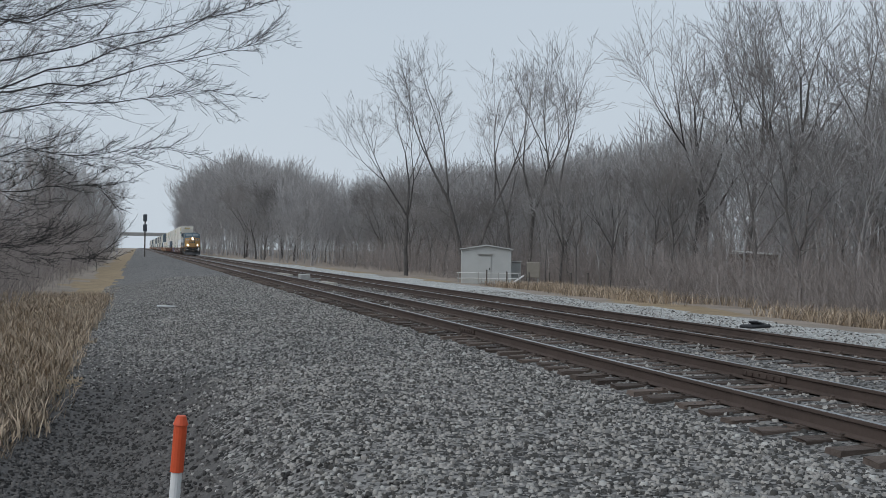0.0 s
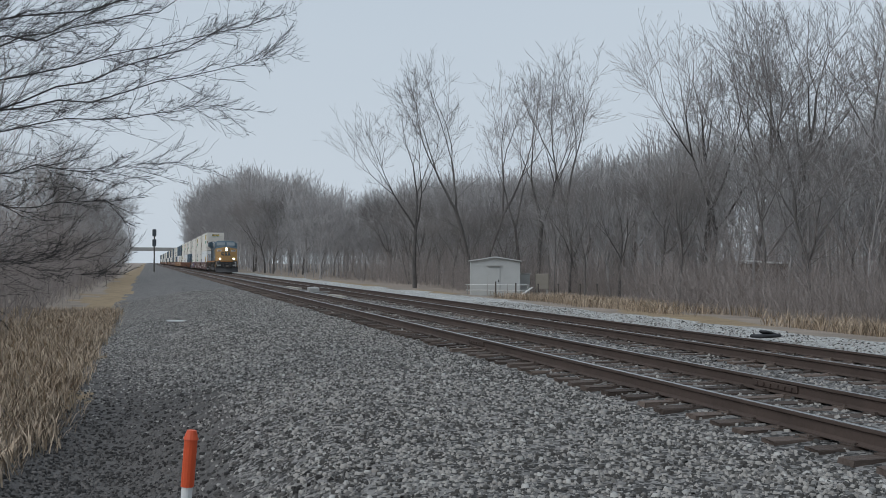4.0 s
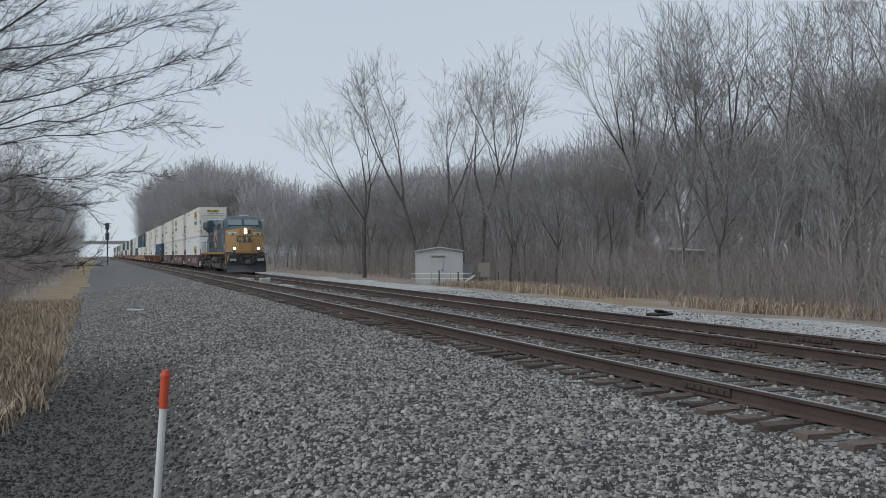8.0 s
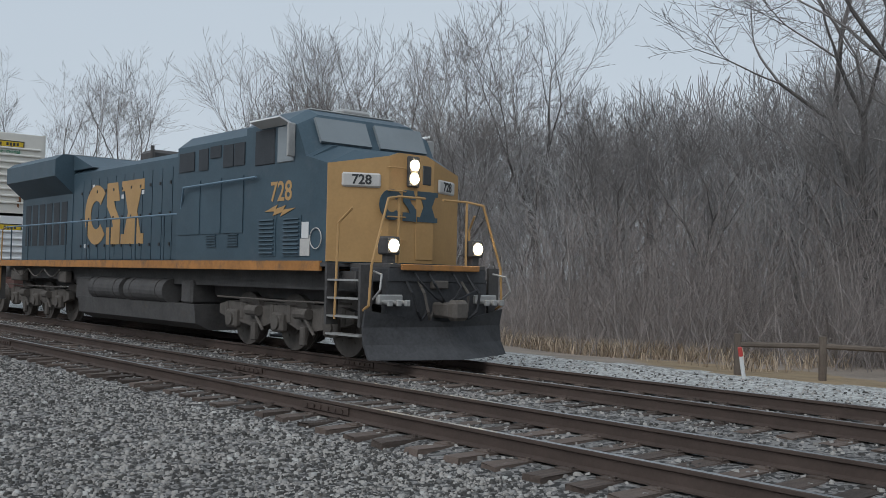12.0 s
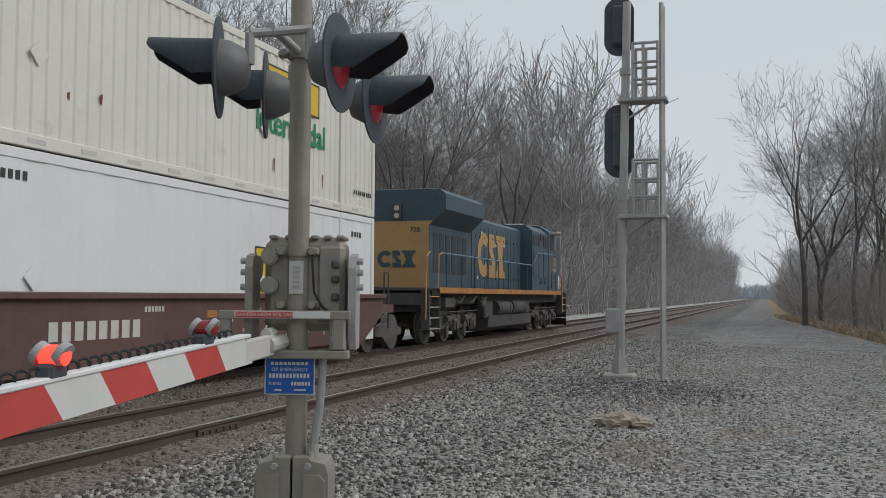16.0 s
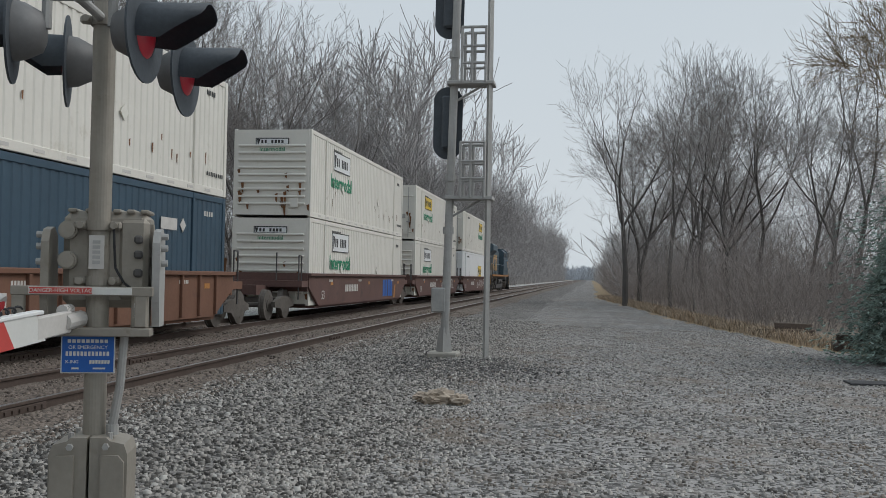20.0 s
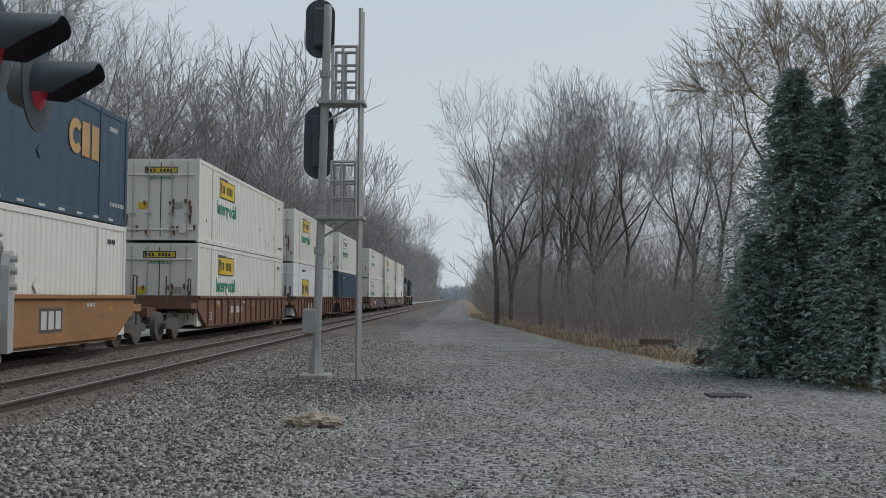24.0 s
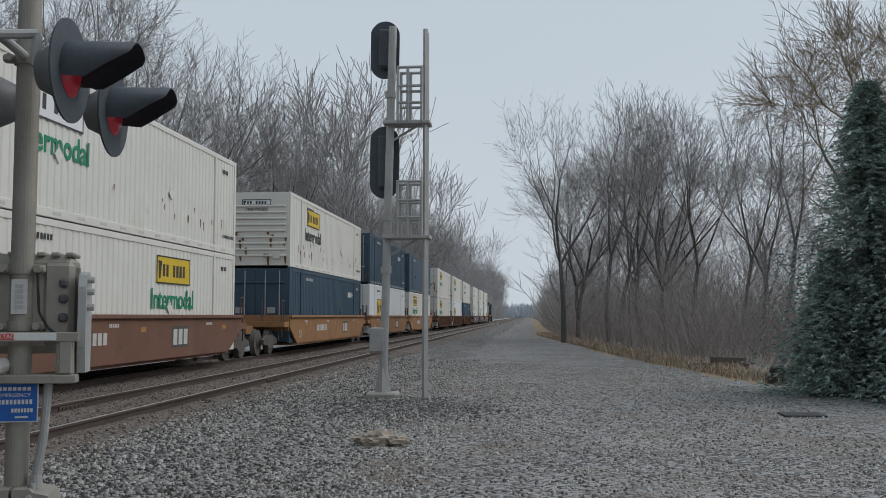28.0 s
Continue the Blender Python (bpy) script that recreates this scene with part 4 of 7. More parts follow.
def grass(name, label, seed, count, where, high, material=None):
    r = random.Random(seed)
    verts, faces = [], []
    for _ in range(count):
        x, y = where(r)
        z = ground_z(x, y) - 0.02
        for _ in range(3):
            a, h, l = r.uniform(0, 6.28), high * r.uniform(0.4, 1.1), r.uniform(0.2, 1.1)
            w = 0.006 + 0.006 * r.random()
            px, py = x + r.gauss(0, 0.06), y + r.gauss(0, 0.06)
            dx, dy = math.cos(a), math.sin(a)
            o = len(verts)
            verts += [(px - dy * w, py + dx * w, z), (px + dy * w, py - dx * w, z), (px + dx * l * h * 0.4 + dy * w, py + dy * l * h * 0.4 - dx * w, z + h * 0.6),
                      (px + dx * l * h * 0.4 - dy * w, py + dy * l * h * 0.4 + dx * w, z + h * 0.6), (px + dx * l * h, py + dy * l * h, z + h)]
            faces += [(o, o + 1, o + 2, o + 3), (o + 3, o + 2, o + 4)]
    return tagged(mesh_of(name, verts, faces, material or GRASS), label, "grass", kind="stuff")


def bank(r):
    y = 7 + 45 * r.random() ** 1.5
    return -1.0 - r.random() ** 1.4 * 4.8 + r.gauss(0, 0.15) - 1.4 * step(19, 9, y), y


def straw(r):
    while True:
        x, y = 19.4 + r.random() * 4.2 + r.gauss(0, 0.4), r.uniform(12, 57)
        if noise.noise((x * 0.35, y * 0.16, 3)) + (0.25 if y > 44 else -0.1) > r.uniform(-0.3, 0.4):
            return x, y


grass("dry_grass", "dry straw coloured grass on the west bank", 1, 13000, bank, 0.36)
grass("dry_grass", "tall dry grass in front of the woods", 2, 4200, straw, 0.5)
grass("dry_grass", "tall dry reeds beyond the far track", 3, 9000, lambda r: (17.8 + r.random() * 4.0, -22 - 75 * r.random()), 1.1)


def yard_edge(r):
    y = -24 - 75 * r.random()
    return yard_edge_x(y) - r.random() * 1.6, y


grass("dry_grass", "short dry grass along the yard edge", 4, 6500, yard_edge, 0.35)


# ---------------- the train ----------------
# A vehicle's own space: x forward (the way it goes), -y the side towards the yard, z up from the rail heads, x = 0 at the nose of the locomotive.
SIDE = Matrix(((1, 0, 0, 0), (0, 0, 1, 0), (0, 1, 0, 0), (0, 0, 0, 1)))


def side_at(x, y, z):
    """A plane on a vehicle's yard side: reads towards its nose, faces -y."""
    return Matrix(((1, 0, 0, x), (0, 0, -1, y), (0, 1, 0, z), (0, 0, 0, 1)))


def nose_at(x, y, z):
    """A plane that faces forward: reads from the vehicle's right to its left."""
    return Matrix(((0, 0, 1, x), (1, 0, 0, y), (0, 1, 0, z), (0, 0, 0, 1)))


def tail_at(x, y, z):
    return Matrix(((0, 0, -1, x), (-1, 0, 0, y), (0, 1, 0, z), (0, 0, 0, 1)))


def slab(name, m, outline, material, parent, depth=0.012, label=""):
    bm = bmesh.new()
    flat(bm, m, outline, depth)
    return part(name, bm, material, parent, label)


def ring(cx, cz, r0, r1, a0, a1, n=16):
    pts = [(cx + r1 * math.cos(a0 + (a1 - a0) * i / n), cz + r1 * math.sin(a0 + (a1 - a0) * i / n)) for i in range(n + 1)]
    return pts + [(cx + r0 * math.cos(a1 + (a0 - a1) * i / n), cz + r0 * math.sin(a1 + (a0 - a1) * i / n)) for i in range(n + 1)]


def emblem(m, size, material, parent):
    """The railway's mark as three plain block shapes: a broken ring, a bent bar, an hourglass."""
    s = size
    slab("emblem_block", m, [(u * s, v * s) for u, v in ring(-0.75, 0, 0.24, 0.5, 0.75, 5.55)], material, parent)
    slab("emblem_block", m, [(u * s, v * s) for u, v in [(-0.3, 0.5), (0.12, 0.5), (0.22, 0.2), (-0.02, 0.2), (0.05, 0.08), (0.25, -0.12), (0.25, -0.5), (-0.3, -0.5), (-0.3, -0.22), (-0.02, -0.22), (-0.08, -0.08), (-0.3, 0.12)]], material, parent)
    slab("emblem_block", m, [(u * s, v * s) for u, v in [(0.3, 0.5), (1.15, 0.5), (1.15, 0.34), (1.04, 0.34), (0.9, 0.0), (1.04, -0.34), (1.15, -0.34), (1.15, -0.5), (0.3, -0.5), (0.3, -0.34), (0.42, -0.34), (0.56, 0.0), (0.42, 0.34), (0.3, 0.34)]], material, parent)


def wheelset(parent, x, r, gauge=0.755):
    bm = bmesh.new()
    for s in (-1, 1):
        y = s * gauge
        rod(bm, (0, y - 0.065 * s, 0), (0, y + 0.065 * s, 0), r, seg=28)
        rod(bm, (0, y - 0.1 * s, 0), (0, y - 0.065 * s, 0), r + 0.03, seg=28)
        rod(bm, (0, y + 0.065 * s, 0), (0, y + 0.09 * s, 0), r * 0.42, seg=16)
        for k in range(5):
            a = k * math.tau / 5
            rod(bm, (math.cos(a) * r * 0.62, y + 0.06 * s, math.sin(a) * r * 0.62), (math.cos(a) * r * 0.62, y + 0.072 * s, math.sin(a) * r * 0.62), 0.035, seg=6)
    rod(bm, (0, -gauge, 0), (0, gauge, 0), 0.08, seg=10)
    w = part("wheelset", bm, TRUCK, parent)
    w.matrix_basis = pose(x, 0, r)
    return w


def big_truck(loco, xs):
    truck = part("truck_frame", bmesh.new(), TRUCK, loco)
    bm = bmesh.new()
    a, b, c = xs
    for s in (-1, 1):
        y0, y1 = s * 0.98, s * 1.14
        prism(bm, [(a + 0.62, 0.62), (a + 0.62, 0.8), (a + 0.2, 0.88), ((a + b) / 2, 0.8), (b, 0.86), ((b + c) / 2, 0.8), (c - 0.2, 0.88), (c - 0.62, 0.8), (c - 0.62, 0.62), (c - 0.35, 0.55),
                   ((b + c) / 2 - 0.25, 0.42), ((b + c) / 2 + 0.25, 0.42), (b, 0.6), ((a + b) / 2 - 0.25, 0.42), ((a + b) / 2 + 0.25, 0.42), (a + 0.35, 0.55)], "y", min(y0, y1), max(y0, y1))
        for x in xs:
            box(bm, x, s * 1.16, 0.53, 0.42, 0.16, 0.36, 0.04)
            rod(bm, (x, s * 1.2, 0.53), (x, s * 1.28, 0.53), 0.13, seg=12)
            for q in (-0.3, 0.3):
                rod(bm, (x + q, s * 1.1, 0.55), (x + q, s * 1.1, 0.86), 0.075, seg=8)
        for x in ((a + b) / 2, (b + c) / 2):
            rod(bm, (x - 0.2, s * 1.22, 0.72), (x + 0.22, s * 1.22, 0.72), 0.1, seg=10)
            box(bm, x, s * 1.18, 0.32, 0.16, 0.1, 0.34, 0.02)
            rod(bm, (x + 0.1, s * 1.24, 0.66), (x + 0.42, s * 1.24, 0.36), 0.03, seg=6)
        pipe(bm, [(a + 0.6, s * 1.2, 0.95), (b + 0.3, s * 1.2, 0.93), (c - 0.6, s * 1.2, 0.95)], 0.022)
    box(bm, b, 0, 0.72, abs(a - c) * 0.9, 1.5, 0.3)
    bm.to_mesh(truck.data)
    bm.free()
    return [wheelset(loco, x, 0.53) for x in xs]


def build_loco():
    L = thing("locomotive", "blue and yellow diesel freight locomotive with lit headlamps", "locomotive")
    # underframe and deck
    bm = bmesh.new()
    box(bm, -9.45, 0, 1.33, 18.9, 2.3, 0.34)
    box(bm, -9.3, 0, 1.1, 18.4, 1.4, 0.3)
    box(bm, -9.35, 0, 1.6, 18.0, 3.02, 0.07, 0.01)
    box(bm, 0.2, 0, 1.6, 1.2, 2.1, 0.07, 0.01)
    part("underframe", bm, FRAMEBLACK, L)
    for s in (-1, 1):
        bm = bmesh.new()
        box(bm, -9.45, s * 1.5, 1.58, 17.8, 0.05, 0.17)
        part("sill_stripe", bm, SILLY, L)
    # cab and nose, drawn as lengthwise sections
    def shell(name, sections, material, label=""):
        bm = bmesh.new()
        loops = [[bm.verts.new((x, y, z)) for y, z in pts] for x, pts in sections]
        n = len(loops[0])
        for p, q in zip(loops, loops[1:]):
            for i in range(n):
                bm.faces.new((p[i], p[(i + 1) % n], q[(i + 1) % n], q[i]))
        bm.faces.new(loops[0])
        bm.faces.new(loops[-1][::-1])
        bmesh.ops.recalc_face_normals(bm, faces=bm.faces[:])
        return part(name, bm, material, L, label)
    w = 1.49
    def arch(half, eave, top, low=1.64):
        return [(-half, low), (-half, eave), (-half * 0.62, top), (half * 0.62, top), (half, eave), (half, low)]
    shell("nose", [(-0.02, [(-0.5, 1.64), (-0.5, 3.5), (-0.31, 3.57), (0.31, 3.57), (0.5, 3.5), (0.5, 1.64)]), (-0.47, arch(w - 0.03, 3.33, 3.6)), (-0.95, arch(w, 3.46, 3.7))], BLUE)
    shell("cab", [(-0.95, [(-w, 1.64), (-w, 3.46), (-w * 0.7, 3.7), (w * 0.7, 3.7), (w, 3.46), (w, 1.64)]), (-1.1, [(-w, 1.64), (-w, 3.5), (-w * 0.7, 3.74), (w * 0.7, 3.74), (w, 3.5), (w, 1.64)]),
                  (-1.42, [(-w, 1.64), (-w, 4.08), (-w * 0.7, 4.3), (w * 0.7, 4.3), (w, 4.08), (w, 1.64)]),
                  (-1.8, [(-w, 1.64), (-w, 4.18), (-w * 0.7, 4.44), (w * 0.7, 4.44), (w, 4.18), (w, 1.64)]),
                  (-3.2, [(-w, 1.64), (-w, 4.18), (-w * 0.7, 4.46), (w * 0.7, 4.46), (w, 4.18), (w, 1.64)])], BLUE)
    # pale roof sheets
    bm = bmesh.new()
    box(bm, -2.5, 0, 4.468, 1.35, 1.95, 0.03, 0.01)
    part("cab_roof_sheet", bm, GALV, L)
    bm = bmesh.new()
    box(bm, -2.35, 0.2, 4.54, 0.7, 0.7, 0.13, 0.05)
    part("air_conditioner", bm, GALV, L)
    # yellow nose plate
    bm = bmesh.new()
    cols = [(-0.45, -w + 0.03, 3.33), (0, -0.5, 3.5), (0, -0.31, 3.57), (0, 0.31, 3.57), (0, 0.5, 3.5), (-0.45, w - 0.03, 3.33)]
    rings = []
    for x, y, z in cols:
        rings.append([bm.verts.new(p) for p in ((x + 0.005, y, 1.66), (x + 0.005, y, z), (x - 0.02, y, z), (x - 0.02, y, 1.66))])
    for p, q in zip(rings, rings[1:]):
        for i in range(4):
            bm.faces.new((p[i], p[(i + 1) % 4], q[(i + 1) % 4], q[i]))
    bm.faces.new(rings[0])
    bm.faces.new(rings[-1][::-1])
    bmesh.ops.recalc_face_normals(bm, faces=bm.faces[:])
    part("nose_plate", bm, YELLOW, L)
    emblem(nose_at(0.024, -0.05, 2.66) , 0.54, BLUE, L)
    for y in (-0.95, 0.95):
        bm = bmesh.new()
        box(bm, -0.19, y, 3.06, 0.06, 0.68, 0.25, 0.03, turn=Matrix.Rotation(radians(25 if y > 0 else -25), 3, "Z"))
        nb = part("number_board", bm, PALEINK, L)
        words("number", "728", 0.23, nose_at(-0.19, y, 3.06) @ Matrix.Rotation(radians(25 if y > 0 else -25), 4, "Y") @ Matrix.Translation((0, 0, 0.032)), INK, nb, bold=0.006)
    bm = bmesh.new()
    box(bm, 0.03, 0.0, 3.26, 0.07, 0.26, 0.54, 0.02)
    hb = part("headlamp_housing", bm, FRAMEBLACK, L)
    for z in (3.37, 3.14):
        bm = bmesh.new()
        rod(bm, (0.03, 0, z), (0.085, 0, z), 0.095, seg=16)
        part("headlamp", bm, HEADLAMP, hb)
    for y in (-0.93, 0.93):
        bm = bmesh.new()
        box(bm, 0.6, y, 1.93, 0.26, 0.3, 0.3, 0.03)
        box(bm, 0.6, y, 1.7, 0.14, 0.16, 0.2)
        dh = part("ditch_lamp_housing", bm, FRAMEBLACK, L)
        bm = bmesh.new()
        rod(bm, (0.72, y, 1.93), (0.745, y, 1.93), 0.1, seg=16)
        part("ditch_lamp", bm, HEADLAMP, dh)
    bm = bmesh.new()
    box(bm, 0.022, 0.32, 3.22, 0.03, 0.2, 0.34, 0.02)
    part("nose_window", bm, GRILLE, L)
    # nose door with hinges and grab irons
    bm = bmesh.new()
    box(bm, 0.012, 0.29, 2.55, 0.02, 0.4, 1.66, 0.008)
    part("nose_door", bm, YELLOW, L)
    bm = bmesh.new()
    for z in (3.3, 2.9, 2.45, 2.05):
        pipe(bm, [(0.02, -0.55, z), (0.09, -0.52, z), (0.09, -0.2, z), (0.02, -0.17, z)], 0.014)
    part("grab_iron", bm, YELLOW, L)
    # windshields
    for y0, y1 in ((-1.2, -0.1), (0.1, 1.2)):
        bm = bmesh.new()
        a = [bm.verts.new(p) for p in ((-1.115, y0, 3.75), (-1.115, y1, 3.75), (-1.345, y1, 4.2), (-1.345, y0, 4.2))]
        b = [bm.verts.new(v.co + Vector((0.05, 0, 0.03))) for v in a]
        bm.faces.new(b)
        for i in range(4):
            bm.faces.new((a[i], a[(i + 1) % 4], b[(i + 1) % 4], b[i]))
        ws = part("windshield", bm, GLASS, L)
        bm = bmesh.new()
        for s in (-0.2, 0.2):
            m = (y0 + y1) / 2
            rod(bm, (-1.33, m + s, 4.22), (-1.16, m + s * 2.2, 3.9), 0.012, seg=5)
        part("wiper", bm, INK, ws)
    # cab side windows, awning, mirror
    for s in (-1, 1):
        for x0, x1 in ((-2.85, -2.15), (-2.05, -1.5)):
            bm = bmesh.new()
            box(bm, (x0 + x1) / 2, s * (w + 0.005), 3.76, x1 - x0, 0.03, 0.66, 0.02)
            part("cab_window", bm, GLASS if x0 > -2.5 else GRILLE, L)
        bm = bmesh.new()
        box(bm, -2.15, s * (w + 0.12), 4.17, 1.05, 0.26, 0.03, turn=Matrix.Rotation(radians(22 * s), 3, "X"))
        part("window_awning", bm, PLAINWHITE, L)
        bm = bmesh.new()
        box(bm, -1.45, s * (w + 0.1), 3.8, 0.05, 0.16, 0.6, 0.015)
        part("wind_deflector", bm, GALV, L)
    # long hood behind the cab
    shell("equipment_hood", [(-3.2, [(-1.46, 1.64), (-1.46, 4.05), (-1.15, 4.3), (1.15, 4.3), (1.46, 4.05), (1.46, 1.64)]), (-6.2, [(-1.46, 1.64), (-1.46, 4.05), (-1.15, 4.3), (1.15, 4.3), (1.46, 4.05), (1.46, 1.64)])], BLUE)
    shell("engine_hood", [(-6.2, [(-0.98, 1.64), (-0.98, 4.0), (-0.85, 4.12), (0.85, 4.12), (0.98, 4.0), (0.98, 1.64)]), (-13.6, [(-0.98, 1.64), (-0.98, 4.0), (-0.85, 4.12), (0.85, 4.12), (0.98, 4.0), (0.98, 1.64)])], BLUE)
    shell("radiator_cabin", [(-13.6, [(-1.0, 1.64), (-1.0, 3.5), (-1.5, 3.95), (-1.5, 4.4), (-1.3, 4.55), (1.3, 4.55), (1.5, 4.4), (1.5, 3.95), (1.0, 3.5), (1.0, 1.64)]),
                             (-17.75, [(-1.0, 1.64), (-1.0, 3.5), (-1.5, 3.95), (-1.5, 4.4), (-1.3, 4.55), (1.3, 4.55), (1.5, 4.4), (1.5, 3.95), (1.0, 3.5), (1.0, 1.64)])], BLUE)
    bm = bmesh.new()
    prism(bm, [(-12.2, 4.12), (-13.62, 4.55), (-13.62, 4.12)], "y", -1.0, 1.0)
    part("radiator_ramp", bm, BLUE, L)
    bm = bmesh.new()
    box(bm, -15.7, 0, 4.56, 3.9, 2.4, 0.04)
    part("radiator_grid", bm, GALV, L)
    bm = bmesh.new()
    box(bm, -10.4, 0.1, 4.3, 0.8, 0.9, 0.36, 0.08)
    rod(bm, (-9.9, -0.4, 4.1), (-9.9, -0.4, 4.55), 0.05, seg=8)
    part("exhaust_stack", bm, FRAMEBLACK, L)
    # yellow tail of the hood
    slab("tail_plate", tail_at(-17.75, 0, 0), [(-0.98, 1.66), (0.98, 1.66), (0.98, 3.5), (1.1, 3.62), (-1.1, 3.62), (-0.98, 3.5)], YELLOW, L)
    emblem(tail_at(-17.765, 0.0, 2.5), 0.5, BLUE, L)
    words("number", "728", 0.22, tail_at(-17.77, -0.55, 3.35), INK, L)
    bm = bmesh.new()
    box(bm, -17.8, 0.0, 3.9, 0.08, 0.24, 0.5, 0.02)
    tl = part("tail_lamp_housing", bm, FRAMEBLACK, L)
    for z in (4.0, 3.78):
        bm = bmesh.new()
        rod(bm, (-17.84, 0, z), (-17.86, 0, z), 0.08, seg=12)
        part("tail_lamp", bm, PALEINK, tl)
    # side doors, louvres, grilles and lettering on both flanks
    for s in (-1, 1):
        face = lambda x, z, off=0.0: Matrix(((s * -1, 0, 0, x), (0, 0, s, s * (1.46 + off)), (0, 1, 0, z), (0, 0, 0, 1)))
        hood = lambda x, z, off=0.0: Matrix(((s * -1, 0, 0, x), (0, 0, s, s * (0.98 + off)), (0, 1, 0, z), (0, 0, 0, 1)))
        for x in (-3.5, -3.95, -5.0, -5.75):
            slab("vent_grille", face(x, 3.72), rect(-0.2, -0.22, 0.2, 0.22) if x > -5.5 else rect(-0.34, -0.2, 0.34, 0.2), GRILLE, L, 0.02)
        slab("vent_grille", face(-4.48, 3.84), rect(-0.22, -0.12, 0.22, 0.12), GRILLE, L, 0.02)
        for x in (-1.5, -2.35):
            lv = slab("louvre_panel", face(x, 2.1, 0.03), rect(-0.3, -0.36, 0.3, 0.36), BLUE, L, 0.015)
            for k in range(9):
                bm = bmesh.new()
                box(bm, x, s * 1.515, 1.8 + k * 0.075, 0.5, 0.03, 0.03, turn=Matrix.Rotation(radians(30 * s), 3, "X"))
                part("slat", bm, BLUE, lv)
        for x in (-3.7, -4.6):
            bm = bmesh.new()
            for k in range(5):
                box(bm, x, s * 1.475, 1.95 + k * 0.055, 0.42, 0.03, 0.022)
            part("louvre", bm, BLUE, L)
        for x0, x1 in ((-4.15, -3.3), (-5.05, -4.2), (-6.1, -5.1)):
            slab("cabinet_door", face((x0 + x1) / 2, 2.75), rect(-(x1 - x0) / 2 + 0.02, -0.55, (x1 - x0) / 2 - 0.02, 0.55), BLUE, L, 0.02)
        for k in range(13):
            x = -6.6 - k * 0.54
            d = slab("hood_door", hood(x, 2.75), rect(-0.25, -1.05, 0.25, 1.05), BLUE, L, 0.02)
            bm = bmesh.new()
            for z in (2.05, 2.75, 3.45):
                box(bm, x + 0.18, s * 1.01, z, 0.06, 0.03, 0.07)
            part("latch", bm, INK, d)
        emblem(hood(-10.7, 2.85, 0.022), 1.55, YELLOW, L)
        for k in range(6):
            slab("radiator_shutter", hood(-14.2 - k * 0.6, 2.7), rect(-0.22, -0.6, 0.22, 0.6), GRILLE, L, 0.03)
        words("cab_number", "728", 0.5, face(-1.9, 2.9, 0.035), YELLOW, L, bold=0.008)
        slab("lightning_bolt", face(-1.9, 2.58, 0.032), [(-0.55, -0.02), (-0.1, 0.1), (-0.16, 0.02), (0.18, 0.08), (0.1, 0.0), (0.5, 0.02), (0.0, -0.12), (0.06, -0.04), (-0.26, -0.1), (-0.2, -0.02)], YELLOW, L)
        slab("notice", face(-1.06, 2.2, 0.035), rect(-0.11, -0.14, 0.11, 0.14), PLAINWHITE, L)
        slab("notice", face(-1.06, 1.9, 0.035), rect(-0.15, -0.15, 0.15, 0.15), PALEINK, L)
        slab("round_badge", face(-0.72, 2.05, 0.04), ring(0, 0, 0.17, 0.185, 0, 6.28, 24), PALEINK, L)
        for x, z in ((-9.0, 3.3), (-10.2, 3.25), (-12.6, 2.05), (-12.1, 3.6), (-9.7, 2.7)):
            slab("notice", hood(x, z, 0.022), rect(-0.07, -0.05, 0.07, 0.05), PLAINWHITE, L, 0.006)
        # handrails along the walkway
        for k in range(8):
            bm = bmesh.new()
            rod(bm, (-6.9 - k * 1.5, s * 1.42, 1.62), (-6.9 - k * 1.5, s * 1.42, 2.66), 0.02, seg=6)
            part("rail_post", bm, BLUE, L)
        bm = bmesh.new()
        pipe(bm, [(-2.7, s * 1.56, 3.22), (-5.7, s * 1.56, 3.18), (-6.05, s * 1.44, 2.66), (-17.9, s * 1.44, 2.66)], 0.022)
        part("handrail", bm, mat_rail, L)
        bm = bmesh.new()
        pipe(bm, [(-17.9, s * 1.44, 2.66), (-18.2, s * 1.44, 2.6), (-18.3, s * 1.44, 0.75)], 0.022)
        part("grab_rail", bm, YELLOW, L)
        bm = bmesh.new()
        pipe(bm, [(-19.0, s * 1.44, 2.66), (-19.3, s * 1.44, 2.5), (-19.35, s * 1.44, 0.75)], 0.022)
        part("grab_rail", bm, YELLOW, L)
        bm = bmesh.new()
        pipe(bm, [(0.15, s * 1.36, 2.55), (-0.1, s * 1.46, 2.3), (-0.1, s * 1.5, 0.7)], 0.022)
        part("grab_rail", bm, YELLOW, L)
        bm = bmesh.new()
        pipe(bm, [(0.62, s * 0.75, 2.75), (0.72, s * 1.05, 2.7), (0.8, s * 1.42, 1.6), (0.8, s * 1.46, 0.95), (0.6, s * 1.46, 0.85)], 0.022)
        part("grab_rail", bm, YELLOW, L)
        bm = bmesh.new()
        pipe(bm, [(0.62, s * 0.75, 1.6), (0.62, s * 0.75, 2.75), (0.62, s * 0.2, 2.75)], 0.022)
        part("grab_rail", bm, YELLOW, L)
        # steps
        bm = bmesh.new()
        box(bm, -0.35, s * 1.4, 1.1, 0.06, 0.24, 1.0)
        part("step_side", bm, FRAMEBLACK, L)
        bm = bmesh.new()
        box(bm, 0.62, s * 1.4, 1.1, 0.06, 0.24, 1.0)
        part("step_side", bm, FRAMEBLACK, L)
        for z in (0.45, 0.75, 1.05, 1.35):
            bm = bmesh.new()
            box(bm, 0.13, s * 1.38, z, 0.95, 0.26, 0.03)
            part("step", bm, GALV, L)
        bm = bmesh.new()
